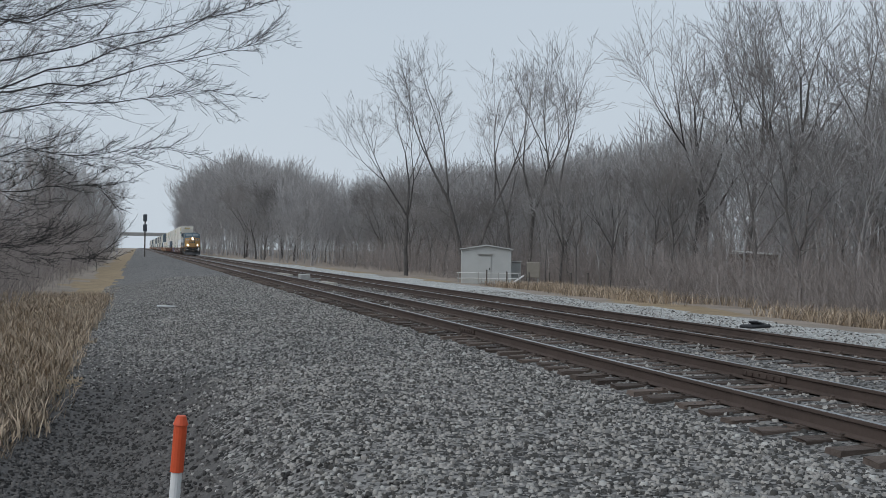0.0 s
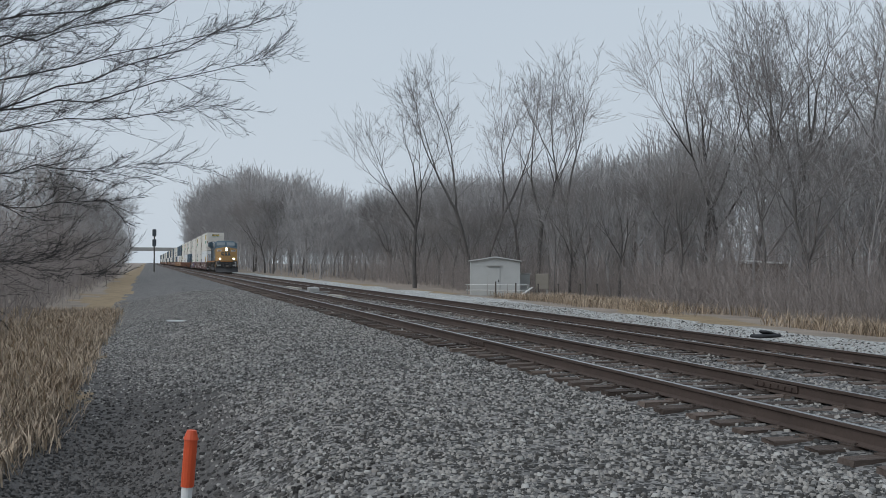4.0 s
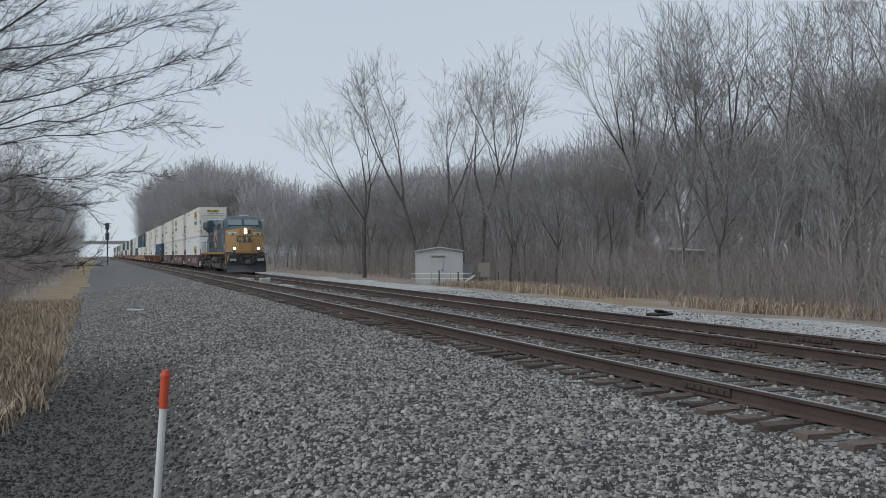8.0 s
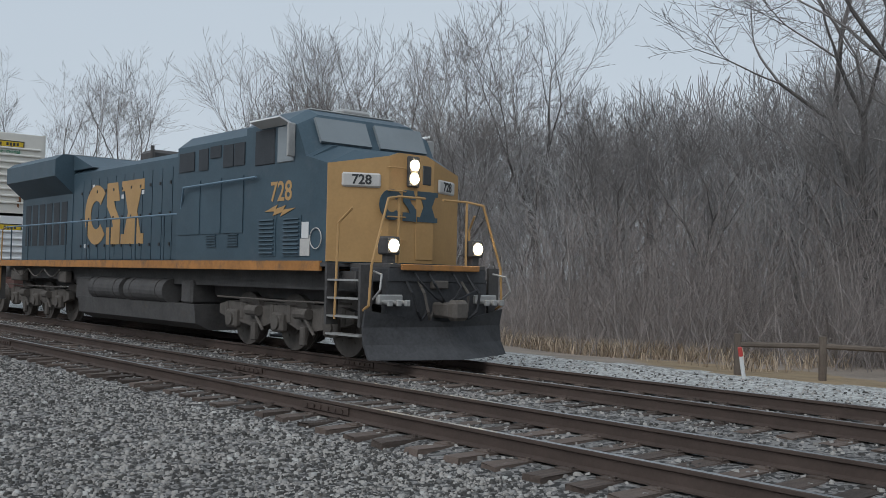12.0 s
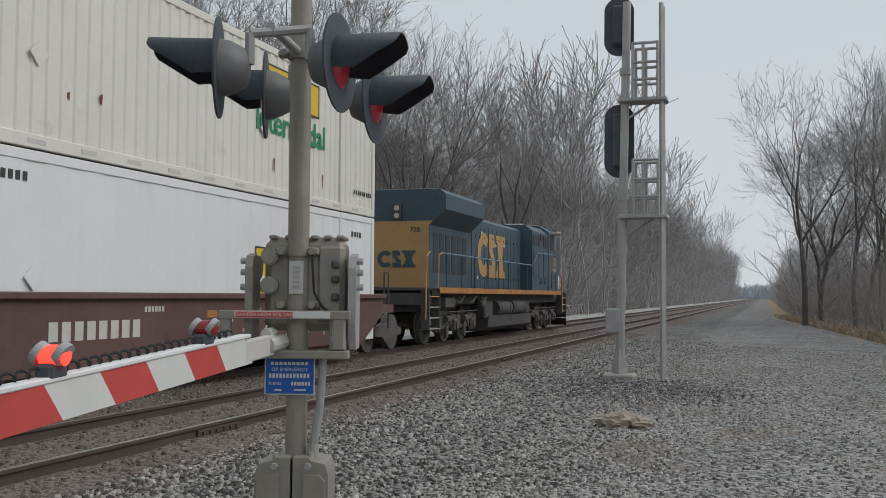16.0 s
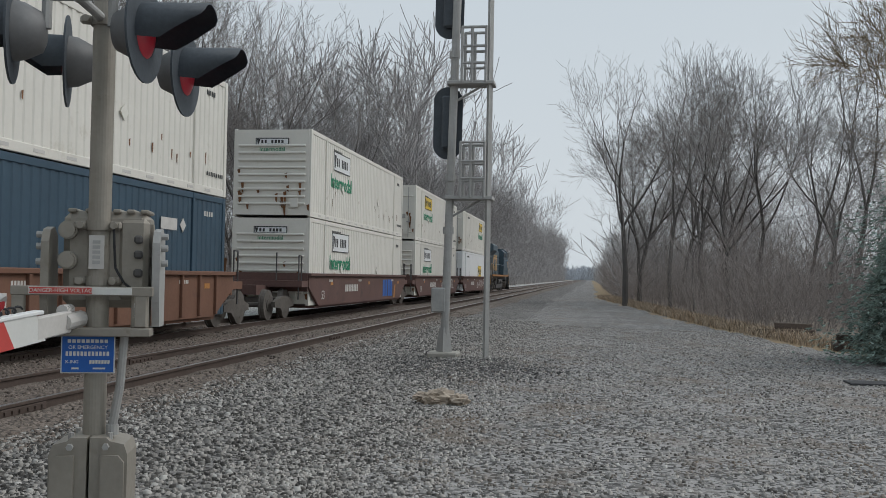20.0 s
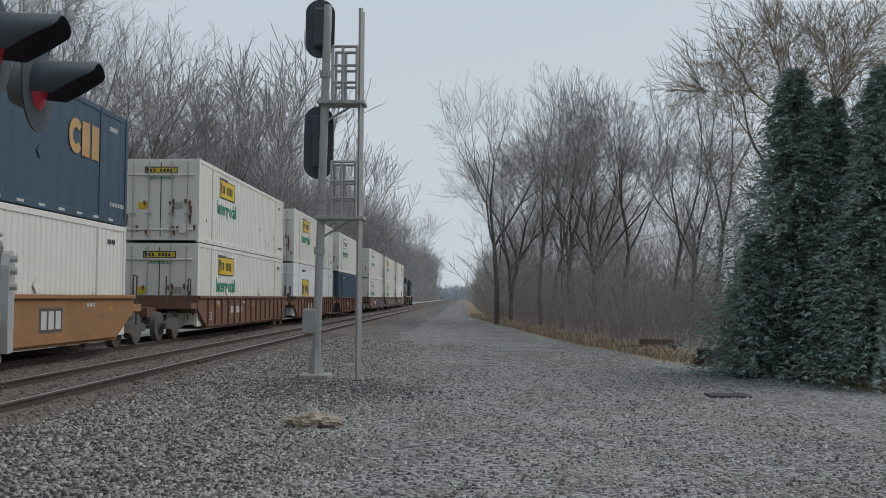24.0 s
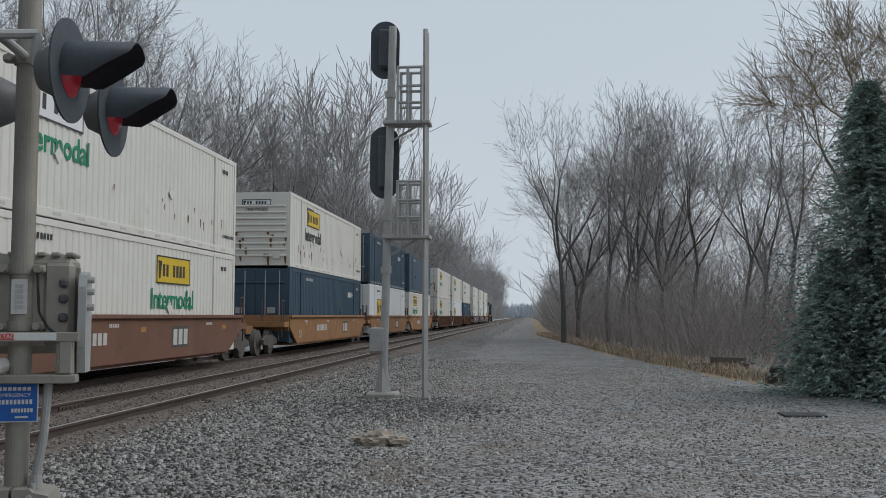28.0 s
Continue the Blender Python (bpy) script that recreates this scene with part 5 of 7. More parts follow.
        box(bm, -18.32, s * 1.4, 1.05, 0.06, 0.24, 1.1)
        part("step_side", bm, FRAMEBLACK, L)
        bm = bmesh.new()
        box(bm, -19.25, s * 1.4, 1.05, 0.06, 0.24, 1.1)
        part("step_side", bm, FRAMEBLACK, L)
        for z in (0.5, 0.8, 1.1, 1.4):
            bm = bmesh.new()
            box(bm, -18.78, s * 1.38, z, 0.9, 0.26, 0.03)
            part("step", bm, YELLOW if z > 1.3 else GALV, L)
        # safety chains and brake pipes under the walkway
        for x0 in (-13.1, -14.4, -15.7):
            bm = bmesh.new()
            pipe(bm, [(x0 - q * 0.15, s * 1.47, 1.42 - 0.2 * math.sin(math.pi * q / 8)) for q in range(9)], 0.02, 5)
            part("chain", bm, TRUCK, L)
        for x0, x1 in ((-12.9, -13.4), (-16.4, -17.4)):
            bm = bmesh.new()
            box(bm, (x0 + x1) / 2, s * 1.3, 1.22, x0 - x1, 0.2, 0.3, 0.03)
            part("brake_cylinder", bm, TRUCK, L)
        # fuel tank fittings and air reservoirs
        for x0, x1 in ((-6.9, -9.0), (-9.25, -11.2)):
            bm = bmesh.new()
            rod(bm, (x0, s * 1.16, 1.0), (x1, s * 1.16, 1.0), 0.27, seg=20)
            for x in (x0 - 0.35, x1 + 0.35):
                rod(bm, (x, s * 1.16, 1.0), (x - 0.05, s * 1.16, 1.0), 0.285, seg=20)
            part("air_reservoir", bm, FRAMEBLACK, L)
    bm = bmesh.new()
    prism(bm, [(-1.3, 0.75), (-1.25, 0.35), (-0.9, 0.2), (0.9, 0.2), (1.25, 0.35), (1.3, 0.75)], "x", -12.2, -5.6)
    box(bm, -12.0, 0, 0.95, 1.0, 2.5, 0.6, 0.05)
    box(bm, -6.1, 0, 1.0, 0.5, 2.5, 0.5, 0.05)
    part("fuel_tank", bm, FRAMEBLACK, L)
    # pilot, plough, coupler, hoses
    bm = bmesh.new()
    box(bm, 0.25, 0, 1.45, 1.1, 2.16, 0.24, 0.02)
    box(bm, 0.72, 0, 0.95, 0.12, 2.2, 0.9)
    part("pilot", bm, PLOUGHBLACK, L)
    bm = bmesh.new()
    rows = []
    for k in range(13):
        y = -1.5 + k * 0.25
        c = 1 - (abs(y) / 1.5) ** 1.3
        rows.append([(0.78 + 0.22 * c, y, 0.88 - 0.2 * c), (0.72 + 0.26 * c, y, 0.6), (0.76 + 0.4 * c, y, 0.32), (0.9 + 0.56 * c, y, 0.09)])
    front = [[bm.verts.new(p) for p in row] for row in rows]
    rear = [[bm.verts.new((p[0] - 0.05, p[1], p[2])) for p in row] for row in rows]
    for k in range(12):
        for i in range(3):
            bm.faces.new((front[k][i], front[k][i + 1], front[k + 1][i + 1], front[k + 1][i]))
            bm.faces.new((rear[k][i], rear[k + 1][i], rear[k + 1][i + 1], rear[k][i + 1]))
        for i in (0, 3):
            bm.faces.new((front[k][i], front[k + 1][i], rear[k + 1][i], rear[k][i]))
    for k in (0, 12):
        for i in range(3):
            bm.faces.new((front[k][i], front[k][i + 1], rear[k][i + 1], rear[k][i]))
    bmesh.ops.recalc_face_normals(bm, faces=bm.faces[:])
    part("snow_plough", bm, PLOUGHBLACK, L)
    bm = bmesh.new()
    box(bm, 0.95, 0, 0.88, 0.5, 0.24, 0.26, 0.04)
    box(bm, 1.22, 0.06, 0.88, 0.24, 0.34, 0.34, 0.06)
    part("coupler", bm, TRUCK, L)
    bm = bmesh.new()
    box(bm, -19.9, 0, 0.88, 0.9, 0.24, 0.26, 0.04)
    part("coupler", bm, TRUCK, L)
    for y in (-0.7, -0.45, 0.5, 0.75):
        bm = bmesh.new()
        pipe(bm, [(0.8, y, 1.35), (0.98, y * 1.02, 1.15), (1.02, y * 0.9, 0.85), (0.95, y * 0.7, 0.72), (0.95, y * 0.55, 0.85)], 0.025)
        part("air_hose", bm, RUBBER if abs(y) > 0.6 else TRUCK, L)
    for y in (-1.05, 1.05):
        bm = bmesh.new()
        for q in (-0.16, 0, 0.16):
            rod(bm, (0.8, y + q, 1.02), (1.06, y + q * 1.1, 1.0), 0.032, seg=8)
            box(bm, 1.05, y + q * 1.1, 1.0, 0.06, 0.09, 0.1, 0.01)
        box(bm, 0.8, y, 1.05, 0.1, 0.5, 0.16, 0.02)
        part("brake_hose_rack", bm, GALV, L)
        bm = bmesh.new()
        pipe(bm, [(0.72, y * 1.25, 1.5), (1.0, y * 1.3, 1.45), (1.05, y * 1.36, 1.2), (0.86, y * 1.36, 1.05)], 0.018)
        part("uncoupling_lever", bm, GALV, L)
    for k, y in enumerate((-0.55, -0.25, 0.28, 0.58)):
        bm = bmesh.new()
        pipe(bm, [(0.82, y, 1.5), (1.02, y * 1.1, 1.36 - 0.05 * k), (1.06, y * 0.5, 1.08), (1.0, y * 0.1, 1.0)], 0.02)
        part("jumper_cable", bm, RUBBER, L)
    bm = bmesh.new()
    box(bm, 0.8, 0.0, 1.3, 0.1, 0.36, 0.14, 0.02)
    part("cable_socket", bm, TRUCK, L)
    bm = bmesh.new()
    box(bm, 0.85, 0, 1.58, 0.06, 1.7, 0.1, 0.01)
    part("pilot_stripe", bm, SILLY, L)
    sets = big_truck(L, (-0.65, -2.4, -4.15)) + big_truck(L, (-13.9, -15.75, -17.6))
    return L, sets


mat_rail = mat("pale blue handrail paint", (0.16, 0.24, 0.31), 0.5, vary=0.15, scale=4, bump=0.02)
LOCO, LOCO_WHEELS = build_loco()


# ---- containers: 16.15 m long, x = 0 at the front end, -16.15 at the tail, z = 0 at the base ----
CL, CW, CH = 16.15, 1.3, 2.9


def corrugated_side(bm, s, ribs, deep):
    """A vertical side wall with trapezoid ribs between its two rails."""
    z0, z1 = 0.17, CH - 0.12
    pts, pitch = [], (CL - 0.3) / ribs
    for k in range(ribs):
        x = -0.15 - k * pitch
        pts += [(x, 0), (x - pitch * 0.42, 0), (x - pitch * 0.54, deep), (x - pitch * 0.88, deep)]
    pts.append((-CL + 0.15, 0))
    lo = [bm.verts.new((x, s * (CW - d), z0)) for x, d in pts]
    hi = [bm.verts.new((x, s * (CW - d), z1)) for x, d in pts]
    for i in range(len(pts) - 1):
        bm.faces.new((lo[i], lo[i + 1], hi[i + 1], hi[i]) if s < 0 else (lo[i + 1], lo[i], hi[i], hi[i + 1]))


def logo_panel(m, w, h, fill, parent, bars=True):
    """A firm's plate as plain shapes: bordered panel and a row of dark bars where its name stands."""
    p = slab("logo_panel", m, rect(-w / 2, -h / 2, w / 2, h / 2), fill, parent, 0.01)
    bm = bmesh.new()
    up = m @ Matrix.Translation((0, 0, 0.011))
    t = 0.035
    for a in (rect(-w / 2, -h / 2, w / 2, -h / 2 + t), rect(-w / 2, h / 2 - t, w / 2, h / 2), rect(-w / 2, -h / 2, -w / 2 + t, h / 2), rect(w / 2 - t, -h / 2, w / 2, h / 2)):
        flat(bm, up, a)
    if bars:
        for k, q in enumerate((0.03, 0.03, 0.0, 0.032, 0.034, 0.034, 0.032)):
            x = -w * 0.3 + k * w * 0.1
            if q:
                flat(bm, up, rect(x - w * q, -h * 0.24, x + w * q, h * 0.2))
        flat(bm, up, [(-w * 0.46, h * 0.32), (-w * 0.36, h * 0.3), (-w * 0.4, -h * 0.32), (-w * 0.44, -h * 0.34)])
    tagged(part("name_marking", bm, INK, p), kind="stuff")


def container(paint, style, label, seed=0):
    r = random.Random(seed)
    C = thing("intermodal_container", label, "container", group="containers on the train")
    bm = bmesh.new()
    box(bm, -CL / 2, 0, CH - 0.05, CL - 0.1, 2 * CW - 0.12, 0.06)
    box(bm, -CL / 2, 0, 0.12, CL - 0.1, 2 * CW - 0.1, 0.1)
    part("roof", bm, paint, C)
    for s in (-1, 1):
        bm = bmesh.new()
        corrugated_side(bm, s, 20 if style.get("smooth") else 56, 0.01 if style.get("smooth") else 0.022)
        part("side_wall", bm, paint, C)
        bm = bmesh.new()
        box(bm, -CL / 2, s * (CW - 0.02), 0.09, CL - 0.2, 0.08, 0.18, 0.01)
        box(bm, -CL / 2, s * (CW - 0.02), CH - 0.07, CL - 0.2, 0.07, 0.14, 0.01)
        part("side_rail", bm, paint, C)
        bm = bmesh.new()
        for k in range(14):
            box(bm, -1.2 - k * 1.06, s * (CW + 0.022), 0.09, 0.34, 0.006, 0.06)
        tagged(part("reflector_strip", bm, PALEINK, C), kind="stuff")
        for x in (-0.09, -2.0, -CL + 2.0, -CL + 0.09):
            bm = bmesh.new()
            box(bm, x, s * (CW - 0.02), CH / 2, 0.16 if abs(x + CL / 2) > 7 else 0.1, 0.1, CH, 0.01)
            part("post", bm, paint, C)
    for x, f in ((-0.02, 1), (-CL + 0.02, -1)):
        bm = bmesh.new()
        box(bm, x, 0, CH / 2, 0.05, 2 * CW - 0.1, CH - 0.1)
        part("end_wall", bm, paint, C)
        bm = bmesh.new()
        doors = f < 0 and not style.get("ribs")
        for k in range(9 if not doors else 2):
            box(bm, x + f * 0.045, 0, 0.42 + k * (0.24 if not doors else 1.9), 0.08, 2 * CW - 0.3, 0.08, 0.02)
        tagged(part("end_rib", bm, paint, C), kind="stuff")
        if doors:
            bm = bmesh.new()
            box(bm, x + f * 0.028, 0, CH / 2, 0.02, 0.03, CH - 0.3)
            part("door_seam", bm, INK, C)
            for q, z in ((-0.62, 1.25), (0.62, 1.25)):
                slab("door_plate", tail_at(x + f * 0.03, q, z), rect(-0.16, -0.12, 0.16, 0.12), LOGOY if q > 0 and style.get("end") is LOGOY else GALV, C)
            for q in (-0.95, -0.4, 0.4, 0.95):
                bm = bmesh.new()
                rod(bm, (x + f * 0.1, q, 0.12), (x + f * 0.1, q, CH - 0.12), 0.022, seg=8)
                box(bm, x + f * 0.1, q, 0.95, 0.05, 0.2, 0.06)
                part("lock_rod", bm, GALV, C)
        m = nose_at(x + f * 0.03, 0, 0) if f > 0 else tail_at(x + f * 0.03, 0, 0)
        if style.get("end"):
            logo_panel(m @ Matrix.Translation((0, CH - 0.42, 0.01)), 1.15, 0.24, style["end"], C)
        if style.get("word"):
            words("word", "Intermodal", 0.2, m @ Matrix.Translation((0, CH - 0.68, 0.02)), GREENINK if style["word"] is GREENINK else INK, C)
        slab("notice", m @ Matrix.Translation((-0.4 if f > 0 else 0.4, 0.42, 0.035)), rect(-0.1, -0.08, 0.1, 0.08), GALV, C)
        slab("lock_box", m @ Matrix.Translation((0.8, 0.45, 0.03)), rect(-0.13, -0.15, 0.13, 0.15), paint, C, 0.07)
        bm = bmesh.new()
        for k in range(5 if paint is not WHITE else 16):
            l = r.uniform(0.1, 0.42)
            flat(bm, m @ Matrix.Translation((r.choice((-1.12, -0.55, 0.5, 1.1)) + r.gauss(0, 0.09), r.uniform(0.35, 1.6), 0.044)), [(-0.05, 0), (0.05, 0.03), (0.035, -l), (-0.02, -l * 0.8)], 0.003)
        tagged(part("rust_streak", bm, RUST, C), kind="stuff")
    for s in (-1, 1):
        def on(x, z, off=0.004):
            return Matrix(((-s, 0, 0, x), (0, 0, s, s * (CW + off)), (0, 1, 0, z), (0, 0, 0, 1)))
        lx = style.get("at", -3.6)
        if style.get("logo"):
            logo_panel(on(lx, style.get("high", 2.2)), 2.4, style.get("tall", 0.7), style["logo"], C)
        if style.get("word"):
            words("word", "Intermodal", 0.7, on(lx, style.get("high", 2.2) - 0.76, 0.008), style["word"], C, bold=0.012)
        if style.get("mark"):
            for k in range(3):
                slab("emblem_block", on(lx - s * -1 * 0.0 + (k - 1) * 0.62, 1.9, 0.008), rect(-0.24, -0.42, 0.24, 0.42) if k else ring(0, 0, 0.2, 0.42, 0.7, 5.6), style["mark"], C)
        if style.get("small"):
            slab("emblem_block", on(lx, 2.1, 0.008), [(-0.16, 0), (0, 0.16), (0.16, 0), (0, -0.16)], PALEINK, C)
            slab("name_bar", on(lx - 0.75 * -s, 2.1, 0.008), rect(-0.42, -0.13, 0.42, 0.13), PALEINK, C)
        ink = INK if paint is not NAVY else PALEINK
        bm = bmesh.new()
        for k in range(10):
            flat(bm, on(-CL + 3.0 + k * 0.13 * -s, CH - 0.35), rect(-0.04, -0.06, 0.04, 0.06))
            flat(bm, on(-1.2 + k * 0.12 * -s, 0.5), rect(-0.035, -0.05, 0.035, 0.05))
        for k in range(4):
            flat(bm, on(-1.3 + k * 0.15 * -s, CH - 0.45), rect(-0.045, -0.06, 0.045, 0.06))
        tagged(part("code_marking", bm, ink, C), kind="stuff")
        for x in (-5.6, -11.8):
            slab("placard_frame", on(x, 1.25, 0.01), [(-0.17, 0), (0, 0.17), (0.17, 0), (0, -0.17)], paint, C, 0.02)
        bm = bmesh.new()
        for k in range(style.get("rust", 6)):
            x, z, l = -r.uniform(0.4, CL - 0.4), r.uniform(0.5, 1.2), r.uniform(0.08, 0.3)
            flat(bm, on(x, z, 0.004), [(-0.03, 0), (0.03, 0.02), (0.02, -l), (-0.015, -l * 0.8)], 0.003)
        tagged(part("rust_streak", bm, RUST, C), kind="stuff")
    return C


REAR = -CL + 4.2
PROTO = {
    "yellow_front": container(WHITE, dict(logo=LOGOY, word=GREENINK, end=LOGOY, rust=6, at=-4.4), "corrugated off-white container with a yellow plate and green word", 1),
    "yellow_mid": container(WHITE, dict(logo=LOGOY, word=GREENINK, end=LOGOY, rust=4, at=-5.3), "clean off-white corrugated container with a yellow plate", 10),
    "yellow": container(WHITE, dict(logo=LOGOY, word=GREENINK, end=LOGOY, rust=10, at=REAR), "corrugated off-white container with a yellow plate and green word", 7),
    "plain_front": container(WHITE2, dict(logo=LOGOY, end=LOGOY, smooth=True, high=1.45, tall=1.0, at=-4.7, rust=2), "smooth white container with a black-edged yellow plate", 2),
    "plain": container(WHITE2, dict(logo=LOGOY, end=LOGOY, smooth=True, high=1.5, tall=1.1, at=REAR, rust=2), "smooth white container with a black-edged yellow plate", 8),
    "green": container(WHITE, dict(ribs=True, logo=WHITE2, word=GREENINK, end=WHITE2, rust=14, at=REAR), "rust-marked off-white container with green lettering", 3),
    "black": container(WHITE, dict(ribs=True, logo=LOGOY, word=INK, end=WHITE2, rust=26, at=REAR), "stained off-white container with dark lettering", 4),
    "navy": container(NAVY, dict(small=True, at=-2.6, rust=3), "dark blue corrugated container with a small pale mark", 5),
    "bluemark": container(NAVY, dict(mark=YELLOW, at=-3.0, smooth=True, rust=2), "dark blue smooth container with yellow block marks", 6),
}


def well_truck(parent, x):
    fr = bmesh.new()
    for s in (-1, 1):
        prism(fr, [(x + 0.95, 0.4), (x + 0.95, 0.56), (x + 0.3, 0.72), (x - 0.3, 0.72), (x - 0.95, 0.56), (x - 0.95, 0.4), (x - 0.4, 0.36), (x - 0.2, 0.22), (x + 0.2, 0.22), (x + 0.4, 0.36)], "y", s * 1.0 - 0.06, s * 1.0 + 0.06)
    box(fr, x, 0, 0.55, 0.4, 2.0, 0.25)
    part("truck_frame", fr, TRUCK, parent)
    return [wheelset(parent, x + q, 0.46) for q in (0.85, -0.85)]


def well_car(paint, style, label):
    """One well unit; x = 0 at the front of its container."""
    W = thing("well_car", label, "rail car", group="well cars of the train")
    for s in (-1, 1):
        bm = bmesh.new()
        y0, y1 = s * 1.36, s * 1.44
        prism(bm, [(0.35, 1.38), (0.35, 1.0), (-0.9, 0.36), (-CL + 0.9, 0.36), (-CL - 0.35, 1.0), (-CL - 0.35, 1.38)], "y", min(y0, y1), max(y0, y1))
        part("side_sill", bm, paint, W)
        bm = bmesh.new()
        box(bm, -CL / 2, s * 1.44, 1.4, CL + 0.7, 0.16, 0.1, 0.015)
        part("top_chord", bm, paint, W)
        if style == "ribbed":
            for k in range(15):
                bm = bmesh.new()
                box(bm, -0.9 - k * 1.02, s * 1.47, 0.88, 0.09, 0.08, 0.94, 0.01)
                part("rib", bm, paint, W)
        def on(x, z):
            return Matrix(((-s, 0, 0, x), (0, 0, s, s * 1.442), (0, 1, 0, z), (0, 0, 0, 1)))
        words("size_number", "53", 0.42, on(-CL + 1.4 if s < 0 else -1.4, 0.7), PALEINK, W)
        bm = bmesh.new()
        for k in range(8):
            flat(bm, on(-CL + 4.6 + k * 0.26 * -s, 0.92), rect(-0.09, -0.13, 0.09, 0.13))
        for x in (-3.0, -9.5, -CL + 2.2):
            for k in range(6):
                flat(bm, on(x + k * 0.09 * -s, 1.2), rect(-0.03, -0.04, 0.03, 0.04))
        tagged(part("code_marking", bm, PALEINK, W), kind="stuff")
        bm = bmesh.new()
        for x in (-1.4, -7.6, -13.6):
            flat(bm, on(x, 1.1), rect(-0.16, -0.06, 0.16, 0.06))
        tagged(part("reflector", bm, SILLY, W), kind="stuff")
        if style == "plain":
            plate = slab("name_field", on(-5.1, 0.88), rect(-0.62, -0.27, 0.62, 0.27), FRAMEBLACK, W, 0.003)
            for k in (-0.38, 0, 0.38):
                slab("name_bar", on(-5.1 + k, 0.88) @ Matrix.Translation((0, 0, 0.004)), rect(-0.14, -0.2, 0.14, 0.2), PALEINK, plate, 0.003)
        if style == "scrawl":
            r = random.Random(8)
            bm = bmesh.new()
            for k in range(14):
                x, z = -2.2 - k * 0.42, 0.85
                a = [(r.uniform(-0.25, 0.25), r.uniform(-0.33, 0.33)) for _ in range(4)]
                for p, q in zip(a, a[1:]):
                    d = Vector((q[0] - p[0], q[1] - p[1]))
                    n = Vector((-d.y, d.x)).normalized() * 0.028
                    flat(bm, on(x, z), [(p[0] - n.x, p[1] - n.y), (q[0] - n.x, q[1] - n.y), (q[0] + n.x, q[1] + n.y), (p[0] + n.x, p[1] + n.y)], 0.003)
            tagged(part("spray_scrawl", bm, PALEINK, W, "pale spray-painted scrawl"), kind="stuff")
        if style == "block":
            for k, m in enumerate((SIGNBLUE, SIGNBLUE, SIGNBLUE, SIGNBLUE)):
                slab("spray_block", on(-3.0 - k * 0.55, 0.85), rect(-0.2, -0.36, 0.22, 0.38), m, W, 0.003)
            slab("spray_block", on(-2.4, 0.7), [(-0.1, -0.3), (0.25, -0.3), (0.4, 0.3), (0.2, 0.3)], SILLY, W, 0.003)
    bm = bmesh.new()
    for x in (0.35, -CL - 0.35):
        box(bm, x, 0, 1.15, 0.1, 2.8, 0.6)
        f = 1 if x > 0 else -1
        prism(bm, [(-1.42, 1.0), (-1.42, 1.2), (1.42, 1.2), (1.42, 1.0)], "x", min(x, x + f * 0.75), max(x, x + f * 0.75))
        box(bm, x + f * 0.9, 0, 0.9, 1.6, 0.5, 0.3)
    box(bm, -CL / 2, 0, 0.32, CL - 1.4, 2.7, 0.08)
    part("end_platform", bm, paint, W)
    bm = bmesh.new()
    for x, f in ((0.75, 1), (-CL - 0.75, -1)):
        for s in (-1, 1):
            pipe(bm, [(x, s * 1.3, 1.2), (x, s * 1.3, 2.0), (x + f * 0.3, s * 1.3, 2.0), (x + f * 0.3, s * 1.3, 0.6)], 0.022)
        rod(bm, (x + f * 0.1, -0.5, 1.2), (x + f * 0.1, -0.5, 2.1), 0.025)
    part("end_rail", bm, FRAMEBLACK, W)
    wheels = well_truck(W, 1.7) + well_truck(W, -CL - 1.7)
    return W


WELLS = {
    "maroon": well_car(MAROON, "scrawl", "dull maroon well car with pale spray scrawls"),
    "maroon2": well_car(MAROON, "block", "dull maroon well car with blue spray lettering blocks"),
    "ribbed": well_car(BROWN, "ribbed", "rusty brown well car with ribbed sides"),
    "tan": well_car(TAN, "plain", "faded tan orange well car with smooth sides"),
    "brown": well_car(BROWN, "plain", "red brown smooth-sided well car"),
}
# front of each stack behind the nose: well car, lower and upper container
STACKS = [(22.9, "maroon", "plain_front", "yellow_front"), (42.5, "maroon", "green", "yellow"), (62.4, "maroon2", "green", "green"),
          (86.2, "ribbed", "navy", "green"), (105.6, "ribbed", "plain", "yellow"), (125.0, "ribbed", "yellow", "yellow"),
          (148.5, "tan", "yellow", "bluemark"), (167.5, "tan", "plain", "navy"), (186.7, "tan", "navy", "black"),
          (210.0, "brown", "yellow_mid", "green"), (229.4, "brown", "navy", "navy"), (248.8, "brown", "green", "black")]
for k in range(16):
    STACKS.append((272.5 + k * 20.9, ("maroon", "tan", "ribbed", "brown")[k % 4], ("yellow", "navy", "plain", "green", "navy")[k % 5], ("navy", "yellow", "bluemark", "navy", "green", "yellow")[k % 6]))
TRAIN = [(LOCO, 0.0, 0.0)]
used = set()
for s, car, low, top in STACKS:
    for proto, z in ((WELLS[car], 0.0), (PROTO[low], 0.38), (PROTO[top], 0.38 + CH + 0.03)):
        if proto.name in used:
            ob = copy_thing(proto, Matrix())
        else:
            ob = proto
            used.add(proto.name)
        TRAIN.append((ob, s, z))


